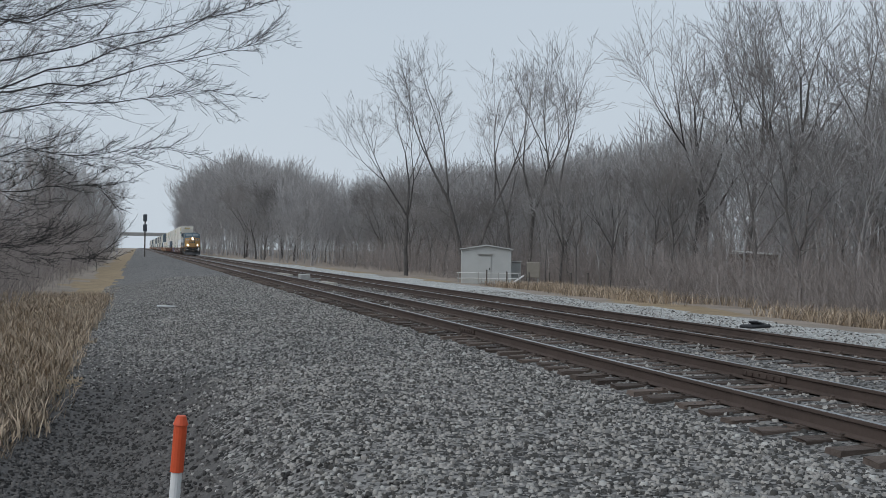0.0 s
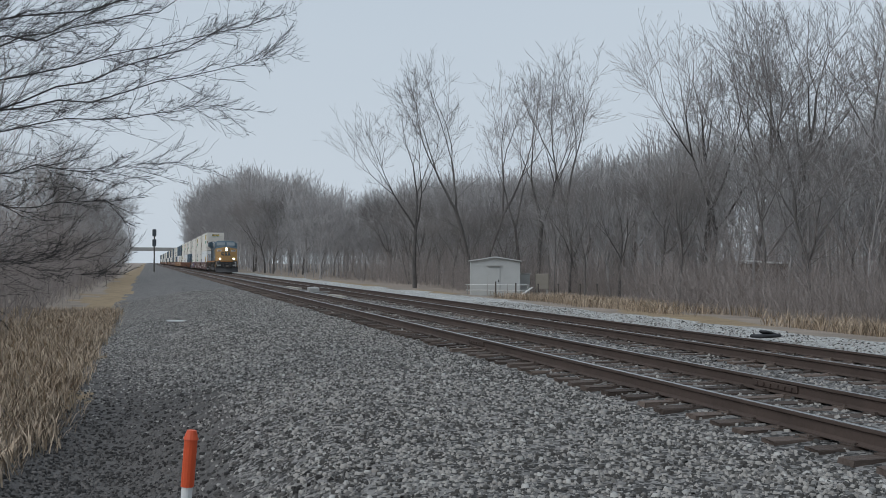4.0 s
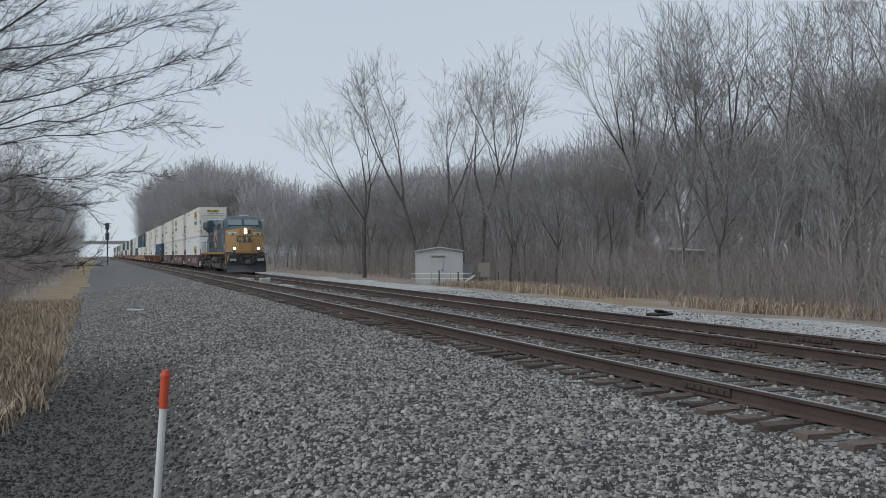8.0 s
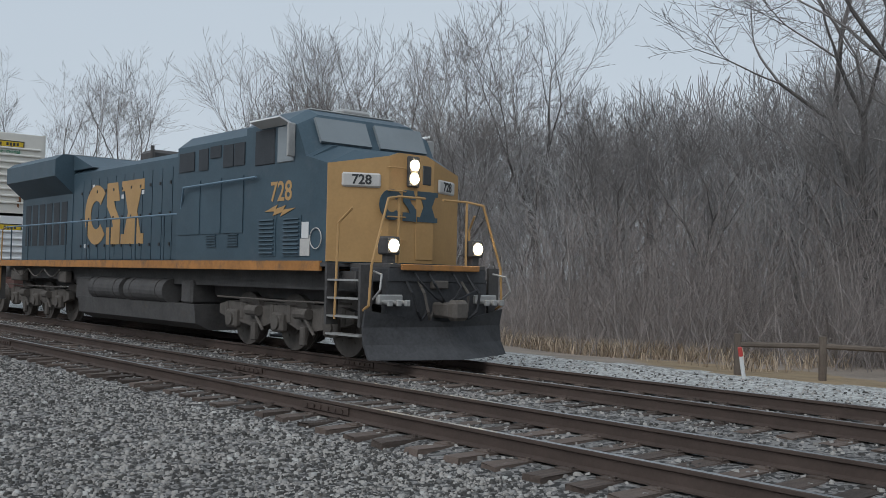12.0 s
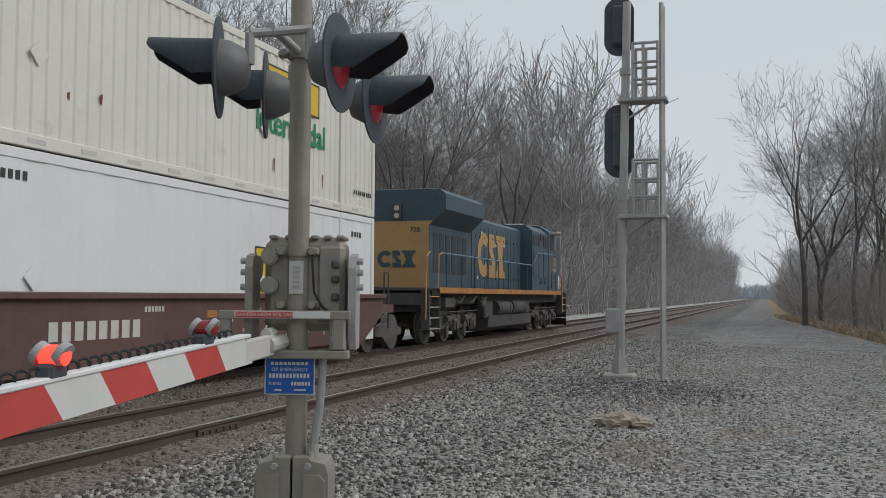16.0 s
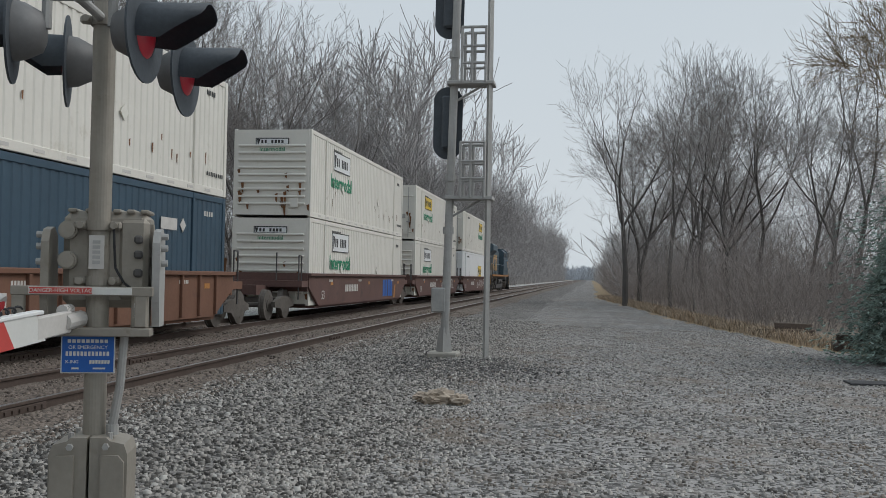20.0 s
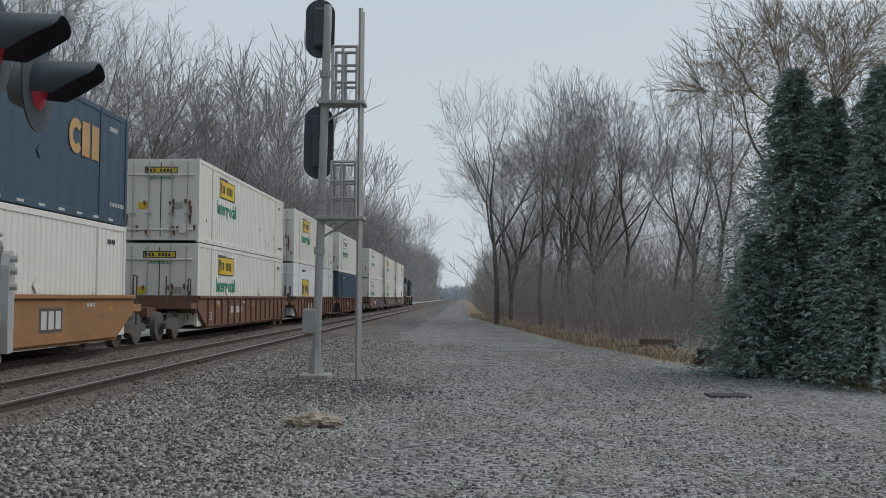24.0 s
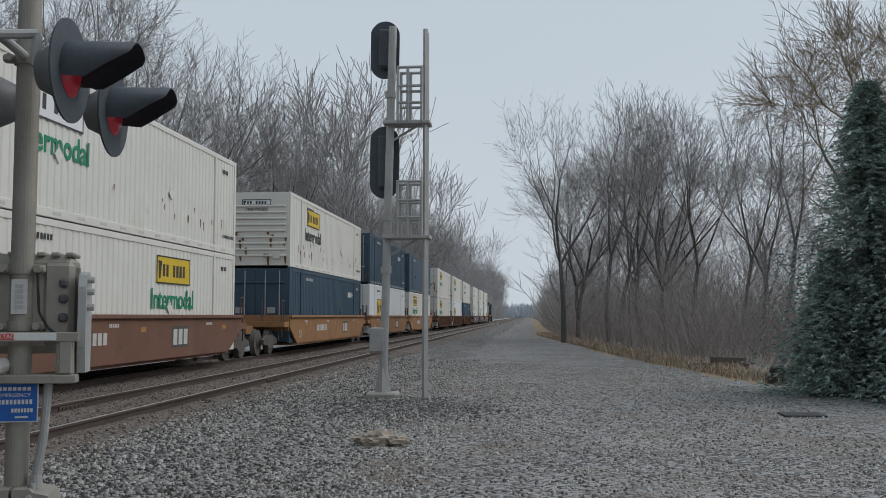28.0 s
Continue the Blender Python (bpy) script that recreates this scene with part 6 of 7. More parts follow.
# ---------------- crossing gates ----------------
def lamp(parent, at, heading, lit, mat_back=None):
    """A crossing flasher: round housing, backboard, long visor and red lens, facing the given way (degrees, 0 = +x)."""
    m = Matrix.Translation(at) @ Matrix.Rotation(radians(heading), 4, "Z")

    def w(x, y, z):
        return m @ Vector((x, y, z))
    bm = bmesh.new()
    n = 28
    for a, b in ((0.0, 0.012),):
        front = [bm.verts.new(w(b, math.cos(i * math.tau / n) * 0.29, math.sin(i * math.tau / n) * 0.29)) for i in range(n)]
        rear = [bm.verts.new(w(a, math.cos(i * math.tau / n) * 0.29, math.sin(i * math.tau / n) * 0.29)) for i in range(n)]
        bm.faces.new(front)
        bm.faces.new(rear[::-1])
        for i in range(n):
            bm.faces.new((rear[i], rear[(i + 1) % n], front[(i + 1) % n], front[i]))
    board = part("backboard", bm, LAMPBLACK, parent)
    bm = bmesh.new()
    rings = [(-0.17, 0.06), (-0.15, 0.11), (-0.06, 0.155), (-0.001, 0.165)]
    loops = [[bm.verts.new(w(x, math.cos(i * math.tau / n) * r, math.sin(i * math.tau / n) * r)) for i in range(n)] for x, r in rings]
    for p, q in zip(loops, loops[1:]):
        for i in range(n):
            bm.faces.new((p[i], p[(i + 1) % n], q[(i + 1) % n], q[i]))
    bm.faces.new(loops[0])
    bmesh.ops.recalc_face_normals(bm, faces=bm.faces[:])
    part("housing", bm, mat_back or CAST, board, smooth=True)
    bm = bmesh.new()
    a0, a1, k = -0.35, math.pi + 0.35, 18
    outer = []
    for r in (0.165, 0.157):
        back = [bm.verts.new(w(0.012, math.cos(a0 + (a1 - a0) * i / k) * r, math.sin(a0 + (a1 - a0) * i / k) * r)) for i in range(k + 1)]
        fr = []
        for i in range(k + 1):
            a = a0 + (a1 - a0) * i / k
            ln = 0.14 + 0.25 * max(0.0, min(1.0, (math.sin(a) + 0.35) / 0.9))
            fr.append(bm.verts.new(w(ln, math.cos(a) * r * 1.03, math.sin(a) * r * 1.03 - 0.01)))
        for i in range(k):
            bm.faces.new((back[i], back[i + 1], fr[i + 1], fr[i]))
        outer.append((back, fr))
    for i in range(k):
        bm.faces.new((outer[0][1][i], outer[0][1][i + 1], outer[1][1][i + 1], outer[1][1][i]))
    part("visor", bm, LAMPBLACK, board, smooth=True)
    bm = bmesh.new()
    rings = [(0.014, 0.15), (0.03, 0.12), (0.042, 0.07), (0.046, 0.0)]
    loops = [[bm.verts.new(w(x, math.cos(i * math.tau / n) * r, math.sin(i * math.tau / n) * r)) for i in range(n)] for x, r in rings[:-1]]
    for p, q in zip(loops, loops[1:]):
        for i in range(n):
            bm.faces.new((p[i], p[(i + 1) % n], q[(i + 1) % n], q[i]))
    bm.faces.new(loops[-1])
    bmesh.ops.recalc_face_normals(bm, faces=bm.faces[:])
    part("lens", bm, (REDSOFT if lit == 2 else REDGLOW) if lit else REDDIM, board, "lit red lens" if lit else "dark red lens", smooth=True)
    return board


def gate(x, y, turn, label, lit_front, lit_back, zfoot, arm_len=7.6, crossbuck=True):
    """A gate mast. Own space: +x the way the arm reaches, +y along the road to the oncoming driver."""
    G = thing("crossing_gate", label, "crossing gate", Matrix.Translation((x, y, 0)) @ Matrix.Rotation(radians(turn), 4, "Z"), "crossing gates")
    face = Matrix(((0, 0, 1, 0), (1, 0, 0, 0), (0, 1, 0, 0), (0, 0, 0, 1)))

    def on(px, py, pz):
        return Matrix.Translation((px, py, pz)) @ face
    bm = bmesh.new()
    box(bm, 0, 0, zfoot, 0.62, 0.62, 0.16, 0.03)
    part("foundation", bm, CONC, G)
    bm = bmesh.new()
    rod(bm, (0, 0, zfoot + 0.1), (0, 0, 4.7), 0.066, seg=24)
    part("mast", bm, MASTGREY, G, smooth=False)
    # junction base: two cast half shells, flanged and bolted round the mast
    for s in (-1, 1):
        bm = bmesh.new()
        top = 0.46
        prism(bm, [(s * 0.008, zfoot + 0.06), (s * 0.22, zfoot + 0.06), (s * 0.22, top - 0.1), (s * 0.2, top - 0.04), (s * 0.12, top - 0.02), (s * 0.1, top), (s * 0.008, top)], "x", -0.17, 0.17)
        prism(bm, [(s * 0.075, zfoot + 0.12), (s * 0.205, zfoot + 0.12), (s * 0.205, top - 0.14), (s * 0.17, top - 0.1), (s * 0.075, top - 0.1)], "x", 0.165, 0.2)
        prism(bm, [(s * 0.075, zfoot + 0.12), (s * 0.205, zfoot + 0.12), (s * 0.205, top - 0.14), (s * 0.17, top - 0.1), (s * 0.075, top - 0.1)], "x", -0.2, -0.165)
        base = part("junction_box", bm, MASTGREY, G)
        bm = bmesh.new()
        rod(bm, (0.17, s * 0.1, top - 0.05), (0.2, s * 0.1, top - 0.05), 0.02, seg=6)
        part("bolt", bm, GALV, base)
        for q in (-0.1, 0.1):
            bm = bmesh.new()
            rod(bm, (q, s * 0.11, top - 0.03), (q, s * 0.11, top + 0.02), 0.017, seg=6)
            part("bolt", bm, GALV, base)
    for z in (1.7, 1.37, 2.93):
        bm = bmesh.new()
        rod(bm, (0, 0, z - 0.028), (0, 0, z + 0.028), 0.08, seg=24)
        for s in (-1, 1):
            box(bm, 0.035, s * 0.1, z, 0.05, 0.07, 0.05, 0.012)
        band = part("clamp_band", bm, MASTGREY, G)
        for s in (-1, 1):
            bm = bmesh.new()
            rod(bm, (0.055, s * 0.095, z), (0.09, s * 0.095, z), 0.022, seg=8)
            part("bolt", bm, MASTGREY, band)
    # mechanism housing behind the mast
    bm = bmesh.new()
    box(bm, -0.12, 0.04, 1.5, 0.26, 0.5, 0.58, 0.045)
    box(bm, -0.12, 0.2, 1.5, 0.3, 0.18, 0.5, 0.03)
    mech = part("gate_mechanism", bm, MASTGREY, G)
    for q in (-0.16, -0.06, 0.1, 0.18, 0.26):
        bm = bmesh.new()
        box(bm, -0.12, q, 1.79, 0.26, 0.05, 0.025, 0.008)
        part("lid_rib", bm, MASTGREY, mech)
    for z in (1.67, 1.49):
        bm = bmesh.new()
        rod(bm, (0.0, -0.17, z), (0.06, -0.17, z), 0.055, seg=16)
        rod(bm, (0.06, -0.17, z), (0.075, -0.17, z), 0.045, seg=16)
        part("shaft_cap", bm, MASTGREY, mech)
    for z in (1.42, 1.53, 1.62):
        bm = bmesh.new()
        box(bm, 0.04, 0.235, z, 0.05, 0.05, 0.05, 0.012)
        part("latch", bm, FRAMEBLACK, mech)
    plate = slab("maker_plate", on(0.068, 0.0, 1.54), rect(-0.043, -0.1, 0.043, 0.1), PALEINK, mech, 0.01)
    bm = bmesh.new()
    for k in range(5):
        flat(bm, on(0.079, 0, 1.48 + k * 0.03), rect(-0.022, -0.01, 0.022, 0.01), 0.003)
    tagged(part("plate_bars", bm, GALV, plate), kind="stuff")
    bm = bmesh.new()
    pipe(bm, [(0.05, 0.09, 1.72), (0.08, 0.1, 1.6), (0.08, 0.11, 1.45), (0.07, 0.16, 1.36), (0.06, 0.2, 1.33)], 0.008, 5)
    part("cable", bm, RUBBER, mech)
    # yoke plates either side
    for y0, m in ((-0.29, MASTGREY), (0.345, GALV)):
        bm = bmesh.new()
        prism(bm, [(-0.16, 1.1), (0.05, 1.1), (0.09, 1.25), (0.09, 1.6), (0.05, 1.67), (-0.05, 1.69), (-0.14, 1.64), (-0.17, 1.5)], "y", y0 - 0.022, y0 + 0.022)
        yk = part("yoke_plate", bm, m, mech)
        for z in (1.48, 1.57, 1.64):
            bm = bmesh.new()
            rod(bm, (0.03, y0, z), (0.03, y0 + 0.06 * (1 if y0 > 0 else -1), z), 0.02, seg=8)
            part("bolt", bm, GALV, yk)
    bm = bmesh.new()
    box(bm, 0.13, -0.06, 1.31, 0.04, 0.8, 0.055, 0.005)
    for q in (-0.42, 0.27):
        box(bm, 0.12, q, 1.2, 0.05, 0.07, 0.2, 0.006)
    box(bm, 0.08, 0.05, 1.07, 0.14, 0.56, 0.05, 0.006)
    box(bm, 0.05, 0.26, 1.19, 0.12, 0.1, 0.2, 0.01)
    bar = part("cross_bar", bm, MASTGREY, mech)
    slab("warning_strip", on(0.151, -0.07, 1.312), rect(-0.29, -0.021, 0.29, 0.021), WHITESHEET, bar, 0.003)
    slab("warning_field", on(0.155, -0.18, 1.312), rect(-0.175, -0.018, 0.175, 0.018), REDSHEET, bar, 0.002)
    words("warning_words", "DANGER-HIGH VOLTAGE", 0.032, on(0.158, -0.17, 1.312), WHITESHEET, bar, 0.001)
    slab("notice", on(0.112, 0.26, 1.2), rect(-0.03, -0.045, 0.03, 0.045), PLAINWHITE, bar, 0.003)
    # arm: bare root, then slanted stripes of sheeting
    ay = -0.12
    bm = bmesh.new()
    box(bm, 0.42, ay, 1.135, 0.5, 0.045, 0.125, 0.008)
    rod(bm, (0.02, ay + 0.02, 1.14), (0.25, ay, 1.135), 0.05, seg=12)
    for k in range(6):
        rod(bm, (0.1 + k * 0.02, ay - 0.02, 1.2), (0.115 + k * 0.02, ay - 0.02, 1.2), 0.035, seg=10)
    arm = part("gate_arm", bm, PALEINK, G)
    x0, k = 0.62, 0
    while x0 < arm_len:
        bm = bmesh.new()
        x1, sl = min(x0 + 0.4, arm_len), 0.13
        prism(bm, [(x0 - sl / 2, 1.065), (x1 - sl / 2, 1.065), (x1 + sl / 2, 1.21), (x0 + sl / 2, 1.21)], "y", ay - 0.022, ay + 0.022)
        part("arm_stripe", bm, (WHITESHEET, PINK if k > 8 and lit_front else REDSHEET)[k % 2], arm)
        x0, k = x1, k + 1
    bm = bmesh.new()
    box(bm, arm_len / 2 + 0.3, ay, 1.222, arm_len - 0.6, 0.06, 0.022, 0.005)
    part("arm_cap", bm, PLAINWHITE, arm)
    bm = bmesh.new()
    n = int(arm_len * 70)
    pipe(bm, [(0.8 + i * (arm_len - 1.2) / n, ay - 0.02 + 0.016 * math.cos(i * 0.9), 1.252 + 0.016 * math.sin(i * 0.9)) for i in range(n)], 0.006, 4)
    part("coiled_cable", bm, RUBBER, arm)
    for i, q in enumerate((1.2, 2.6, arm_len - 0.3)):
        bm = bmesh.new()
        box(bm, q, ay, 1.25, 0.12, 0.07, 0.06, 0.012)
        al = part("arm_lamp", bm, LAMPBLACK, arm)
        bm = bmesh.new()
        for y0 in (-0.045, 0.045):
            rod(bm, (q, ay + y0 - 0.012, 1.32), (q, ay + y0 + 0.012, 1.305), 0.046, seg=20)
        part("lamp_rim", bm, GALV, al)
        bm = bmesh.new()
        rod(bm, (q, ay - 0.03, 1.305), (q, ay + 0.03, 1.305), 0.04, seg=20)
        rod(bm, (q, ay + 0.055, 1.305), (q, ay + 0.066, 1.305), 0.037, 0.025, seg=20)
        rod(bm, (q, ay - 0.066, 1.305), (q, ay - 0.055, 1.305), 0.025, 0.037, seg=20)
        part("arm_lens", bm, REDGLOW if i == 1 else REDDIM, al)
    root = Vector((0.1, ay, 1.14))
    arm.matrix_basis = Matrix.Translation(root) @ Matrix.Rotation(radians(-8.2), 4, "Z") @ Matrix.Rotation(radians(0.0 if crossbuck else 2.2), 4, "Y") @ Matrix.Translation(-root)
    if crossbuck:
        bm = bmesh.new()
        prism(bm, [(-0.2, 1.1), (-0.2, 1.75), (-0.55, 1.62), (-1.3, 1.68), (-1.3, 1.38), (-0.6, 1.32)], "y", 0.3, 0.36)
        part("counterweight", bm, GALV, arm)
    # flashers on a cross arm
    bm = bmesh.new()
    rod(bm, (0.5, -0.1, 2.98), (-0.5, 0.1, 2.9), 0.028, seg=12)
    la = part("lamp_arm", bm, GALV, G)
    for px, py, pz, head, lit in ((0.40, 0.285, 2.79, 78, 2 * (lit_front == 1)), (-0.535, 0.416, 2.75, 78, 2 * (lit_front == 1)), (0.53, -0.38, 2.73, -83, lit_back == 1), (-0.40, -0.29, 2.76, -83, lit_back == -1)):
        lamp(G, (px, py, pz), head, lit)
        bm = bmesh.new()
        ex = 0.48 if px > 0 else -0.48
        d = 0.17 if py > 0 else -0.17
        rod(bm, (px, py - d, pz + 0.02), (px, py - d, pz + 0.2), 0.028, seg=8)
        rod(bm, (px, py - d, pz + 0.2), (ex, -0.1 if px > 0 else 0.1, 2.95), 0.028, seg=8)
        part("lamp_bracket", bm, GALV, la)
    if crossbuck:
        for a in (45, -45):
            bm = bmesh.new()
            box(bm, 0, 0.1 + (0.004 if a > 0 else 0), 3.95, 1.22, 0.012, 0.23, 0.004, turn=Matrix.Rotation(radians(a), 3, "Y"))
            part("crossbuck_blade", bm, GALV, G)
        bm = bmesh.new()
        box(bm, -0.3, 0.1, 3.42, 0.62, 0.012, 0.24, 0.004)
        part("track_plate", bm, GALV, G)
        bm = bmesh.new()
        rod(bm, (0, 0, 4.4), (0, 0, 4.75), 0.11, 0.07, seg=14)
        part("bell", bm, GALV, G)
    bm = bmesh.new()
    pipe(bm, [(0.06, 0.17, 1.05), (0.05, 0.15, 0.75), (0.04, 0.11, 0.5)], 0.026, 10)
    rod(bm, (0.04, 0.11, 0.46), (0.04, 0.11, 0.52), 0.036, seg=12)
    part("conduit", bm, GALV, G)
    return G


def blue_sign(G, zc):
    m = Matrix(((0, 0, 1, 0.085), (1, 0, 0, -0.03), (0, 1, 0, zc), (0, 0, 0, 1)))
    s = slab("emergency_sign", m, rect(-0.153, -0.114, 0.153, 0.114), WHITESHEET, G, 0.004, "blue emergency notice sign")
    slab("sign_field", m @ Matrix.Translation((0, 0, 0.005)), rect(-0.146, -0.107, 0.146, 0.107), SIGNBLUE, s, 0.003)
    bm = bmesh.new()
    up = m @ Matrix.Translation((0, 0, 0.009))
    for k in range(9):
        flat(bm, up, rect(-0.115 + k * 0.026, 0.065, -0.096 + k * 0.026, 0.085), 0.002)
    for k in range(12):
        flat(bm, up, rect(-0.125 + k * 0.021, -0.012, -0.111 + k * 0.021, 0.014), 0.002)
    for k in range(7):
        flat(bm, up, rect(0.01 + k * 0.017, -0.058, 0.022 + k * 0.017, -0.036), 0.002)
    flat(bm, up, rect(-0.09, -0.09, -0.05, -0.08), 0.002)
    flat(bm, up, rect(0.03, -0.09, 0.1, -0.08), 0.002)
    tagged(part("sign_marking", bm, WHITESHEET, s), kind="stuff")
    flip = Matrix(((0, 0, 1, 0.094), (1, 0, 0, -0.03), (0, 1, 0, zc), (0, 0, 0, 1)))
    words("sign_words", "OR EMERGENCY", 0.03, flip @ Matrix.Translation((0, 0.038, 0)), WHITESHEET, s, 0.001)
    words("sign_words", "X-ING", 0.028, flip @ Matrix.Translation((-0.09, -0.047, 0)), WHITESHEET, s, 0.001)


NEAR = gate(3.3, -11.78, 107, "weathered crossing gate lowered, red and white striped arm", 1, 0, -0.2, crossbuck=False)
blue_sign(NEAR, 0.94)
FARG = gate(14.15, 4.4, 287, "lowered crossing gate with crossbuck across the tracks", 0, -1, -0.32)


# ---------------- block signal south of the road ----------------
def block_signal():
    S = thing("block_signal", "grey two-headed railway block signal with ladder", "railway signal", Matrix.Translation((3.27, -26.0, 0)))
    z0 = -0.2
    bm = bmesh.new()
    box(bm, 0, 0, z0 + 0.02, 0.6, 0.6, 0.2, 0.03)
    part("foundation", bm, CONC, S)
    bm = bmesh.new()
    rod(bm, (0, 0, z0 + 0.1), (-0.16, 0, 7.3), 0.083, seg=16)
    rod(bm, (0, 0, z0 + 0.1), (0, 0, z0 + 0.6), 0.17, 0.1, seg=4)
    part("mast", bm, GALV, S)
    for z in (2.35, 3.4, 5.35, 5.9):
        bm = bmesh.new()
        rod(bm, (-0.02 * z, 0, z - 0.07), (-0.02 * z, 0, z + 0.07), 0.11, seg=14)
        part("clamp_band", bm, GALV, S)
    bm = bmesh.new()
    box(bm, 0.12, -0.05, 0.95, 0.3, 0.3, 0.5, 0.03)
    part("junction_box", bm, GALV, S)
    for z, tall in ((6.88, 0.3), (4.55, 0.44)):
        bm = bmesh.new()
        n = 28
        out = []
        for i in range(n):
            a = i * math.tau / n
            out.append((0.3 * math.cos(a), (tall if math.sin(a) > 0 else -tall) + 0.3 * math.sin(a)))
        prism(bm, [(u + 0.03, v + z) for u, v in out], "y", -0.24, -0.21)
        head = part("backplate", bm, LAMPBLACK, S)
        bm = bmesh.new()
        box(bm, 0.0, -0.12, z, 0.28, 0.18, 2 * tall + 0.2, 0.04)
        part("lamp_case", bm, LAMPBLACK, head)
        for k in (-0.9 * tall, 0, 0.9 * tall):
            bm = bmesh.new()
            rod(bm, (0.03, -0.24, z + k), (0.03, -0.5, z + k), 0.12, seg=16, caps=False)
            part("hood", bm, LAMPBLACK, head)
    # ladder with two caged platforms
    lx = -0.84
    for q in (-0.14, 0.14):
        bm = bmesh.new()
        rod(bm, (lx, q, z0), (lx, q, 7.2), 0.046, seg=4)
        part("ladder_rail", bm, GALV, S)
    for k in range(22):
        bm = bmesh.new()
        rod(bm, (lx, -0.14, z0 + 0.4 + k * 0.32), (lx, 0.14, z0 + 0.4 + k * 0.32), 0.014, seg=6)
        part("rung", bm, GALV, S)
    for z in (3.0, 5.3):
        bm = bmesh.new()
        box(bm, lx / 2 - 0.05, 0, z, 0.95, 0.5, 0.07, 0.01)
        rod(bm, (-0.06, 0, z - 0.4), (lx + 0.1, 0, z), 0.025)
        pl = part("platform", bm, GALV, S)
        for q in (-0.25, 0.25):
            bm = bmesh.new()
            for x in (-0.78, -0.5, -0.3):
                rod(bm, (x, q, z), (x, q, z + 1.1), 0.03, seg=6)
            for h in (0.38, 0.72, 1.1):
                rod(bm, (-0.8, q, z + h), (-0.28, q, z + h), 0.03, seg=6)
            part("cage_rail", bm, GALV, pl)


block_signal()


# ---------------- relay hut and cabinets ----------------
def relay_hut():
    H = thing("relay_hut", "pale grey sheet-steel relay hut with a low gable roof", "relay hut", pose(20.9, 61.3, -0.5, 0, 0, -17))
    bm = bmesh.new()
    prism(bm, [(-1.5, 0), (1.5, 0), (1.5, 2.05), (0, 2.28), (-1.5, 2.05)], "y", -1.1, 1.1)
    part("wall", bm, BUNGALOW, H)
    bm = bmesh.new()
    prism(bm, [(-1.6, 2.06), (0, 2.3), (1.6, 2.06), (1.6, 2.12), (0, 2.38), (-1.6, 2.12)], "y", -1.25, 1.25)
    part("roof", bm, BUNGALOW, H)
    bm = bmesh.new()
    box(bm, -0.1, -1.12, 0.85, 0.75, 0.05, 1.62, 0.01)
    d = part("door", bm, BUNGALOW, H)
    bm = bmesh.new()
    box(bm, -0.1, -1.15, 1.8, 0.9, 0.14, 0.05)
    part("door_hood", bm, GALV, d)
    bm = bmesh.new()
    box(bm, 0.18, -1.16, 0.9, 0.05, 0.05, 0.14)
    part("handle", bm, INK, d)
    C = thing("equipment_cabinet", "small grey steel cabinet on posts beside the hut", "cabinet", pose(23.6, 60.2, -0.5, 0, 0, -17))
    bm = bmesh.new()
    box(bm, 0, 0, 0.85, 0.8, 0.5, 0.95, 0.03)
    part("body", bm, MASTGREY, C)
    for s in (-0.3, 0.3):
        bm = bmesh.new()
        box(bm, s, 0, 0.2, 0.08, 0.3, 0.5)
        part("leg", bm, GALV, C)
    C = thing("equipment_cabinet", "low grey box with a flat lid behind the hut", "cabinet", pose(23.0, 62.0, -0.5, 0, 0, -17))
    bm = bmesh.new()
    box(bm, 0, 0, 0.65, 0.9, 0.7, 1.3, 0.03)
    part("body", bm, BUNGALOW, C)
    bm = bmesh.new()
    box(bm, 0, 0, 1.33, 1.05, 0.85, 0.06, 0.01)
    part("lid", bm, GALV, C)
    F = thing("pipe_railing", "white pipe railing and ramp before the hut", "railing", pose(20.2, 59.4, -0.55, 0, 0, -17))
    for x in (-1.6, -0.4, 0.8, 2.0):
        bm = bmesh.new()
        rod(bm, (x, 0, -0.1), (x, 0, 0.75), 0.03, seg=6)
        part("post", bm, GALV, F)
    for z in (0.4, 0.72):
        bm = bmesh.new()
        rod(bm, (-1.7, 0, z), (2.1, 0, z), 0.025, seg=6)
        part("rail", bm, PLAINWHITE, F)
    bm = bmesh.new()
    box(bm, 1.9, 0.2, 0.3, 1.0, 0.5, 0.06, turn=Matrix.Rotation(radians(-35), 3, "Y"))
    part("ramp", bm, PLAINWHITE, F)
    for i, (x, y) in enumerate(((22.3, 57.6), (23.4, 57.2), (24.6, 56.8), (25.4, 56.2), (20.9, 57.6), (19.8, 58.0))):
        P = thing("marker_post", "dark short steel post beside the hut", "post", pose(x, y, ground_z(x, y)), "posts by the hut")
        bm = bmesh.new()
        rod(bm, (0, 0, -0.1), (0, 0, 0.85), 0.045, seg=8)
        part("shaft", bm, TRUCK, P)
        bm = bmesh.new()
        rod(bm, (0, 0, 0.85), (0, 0, 0.9), 0.05, seg=8)
        part("cap", bm, INK, P)


relay_hut()


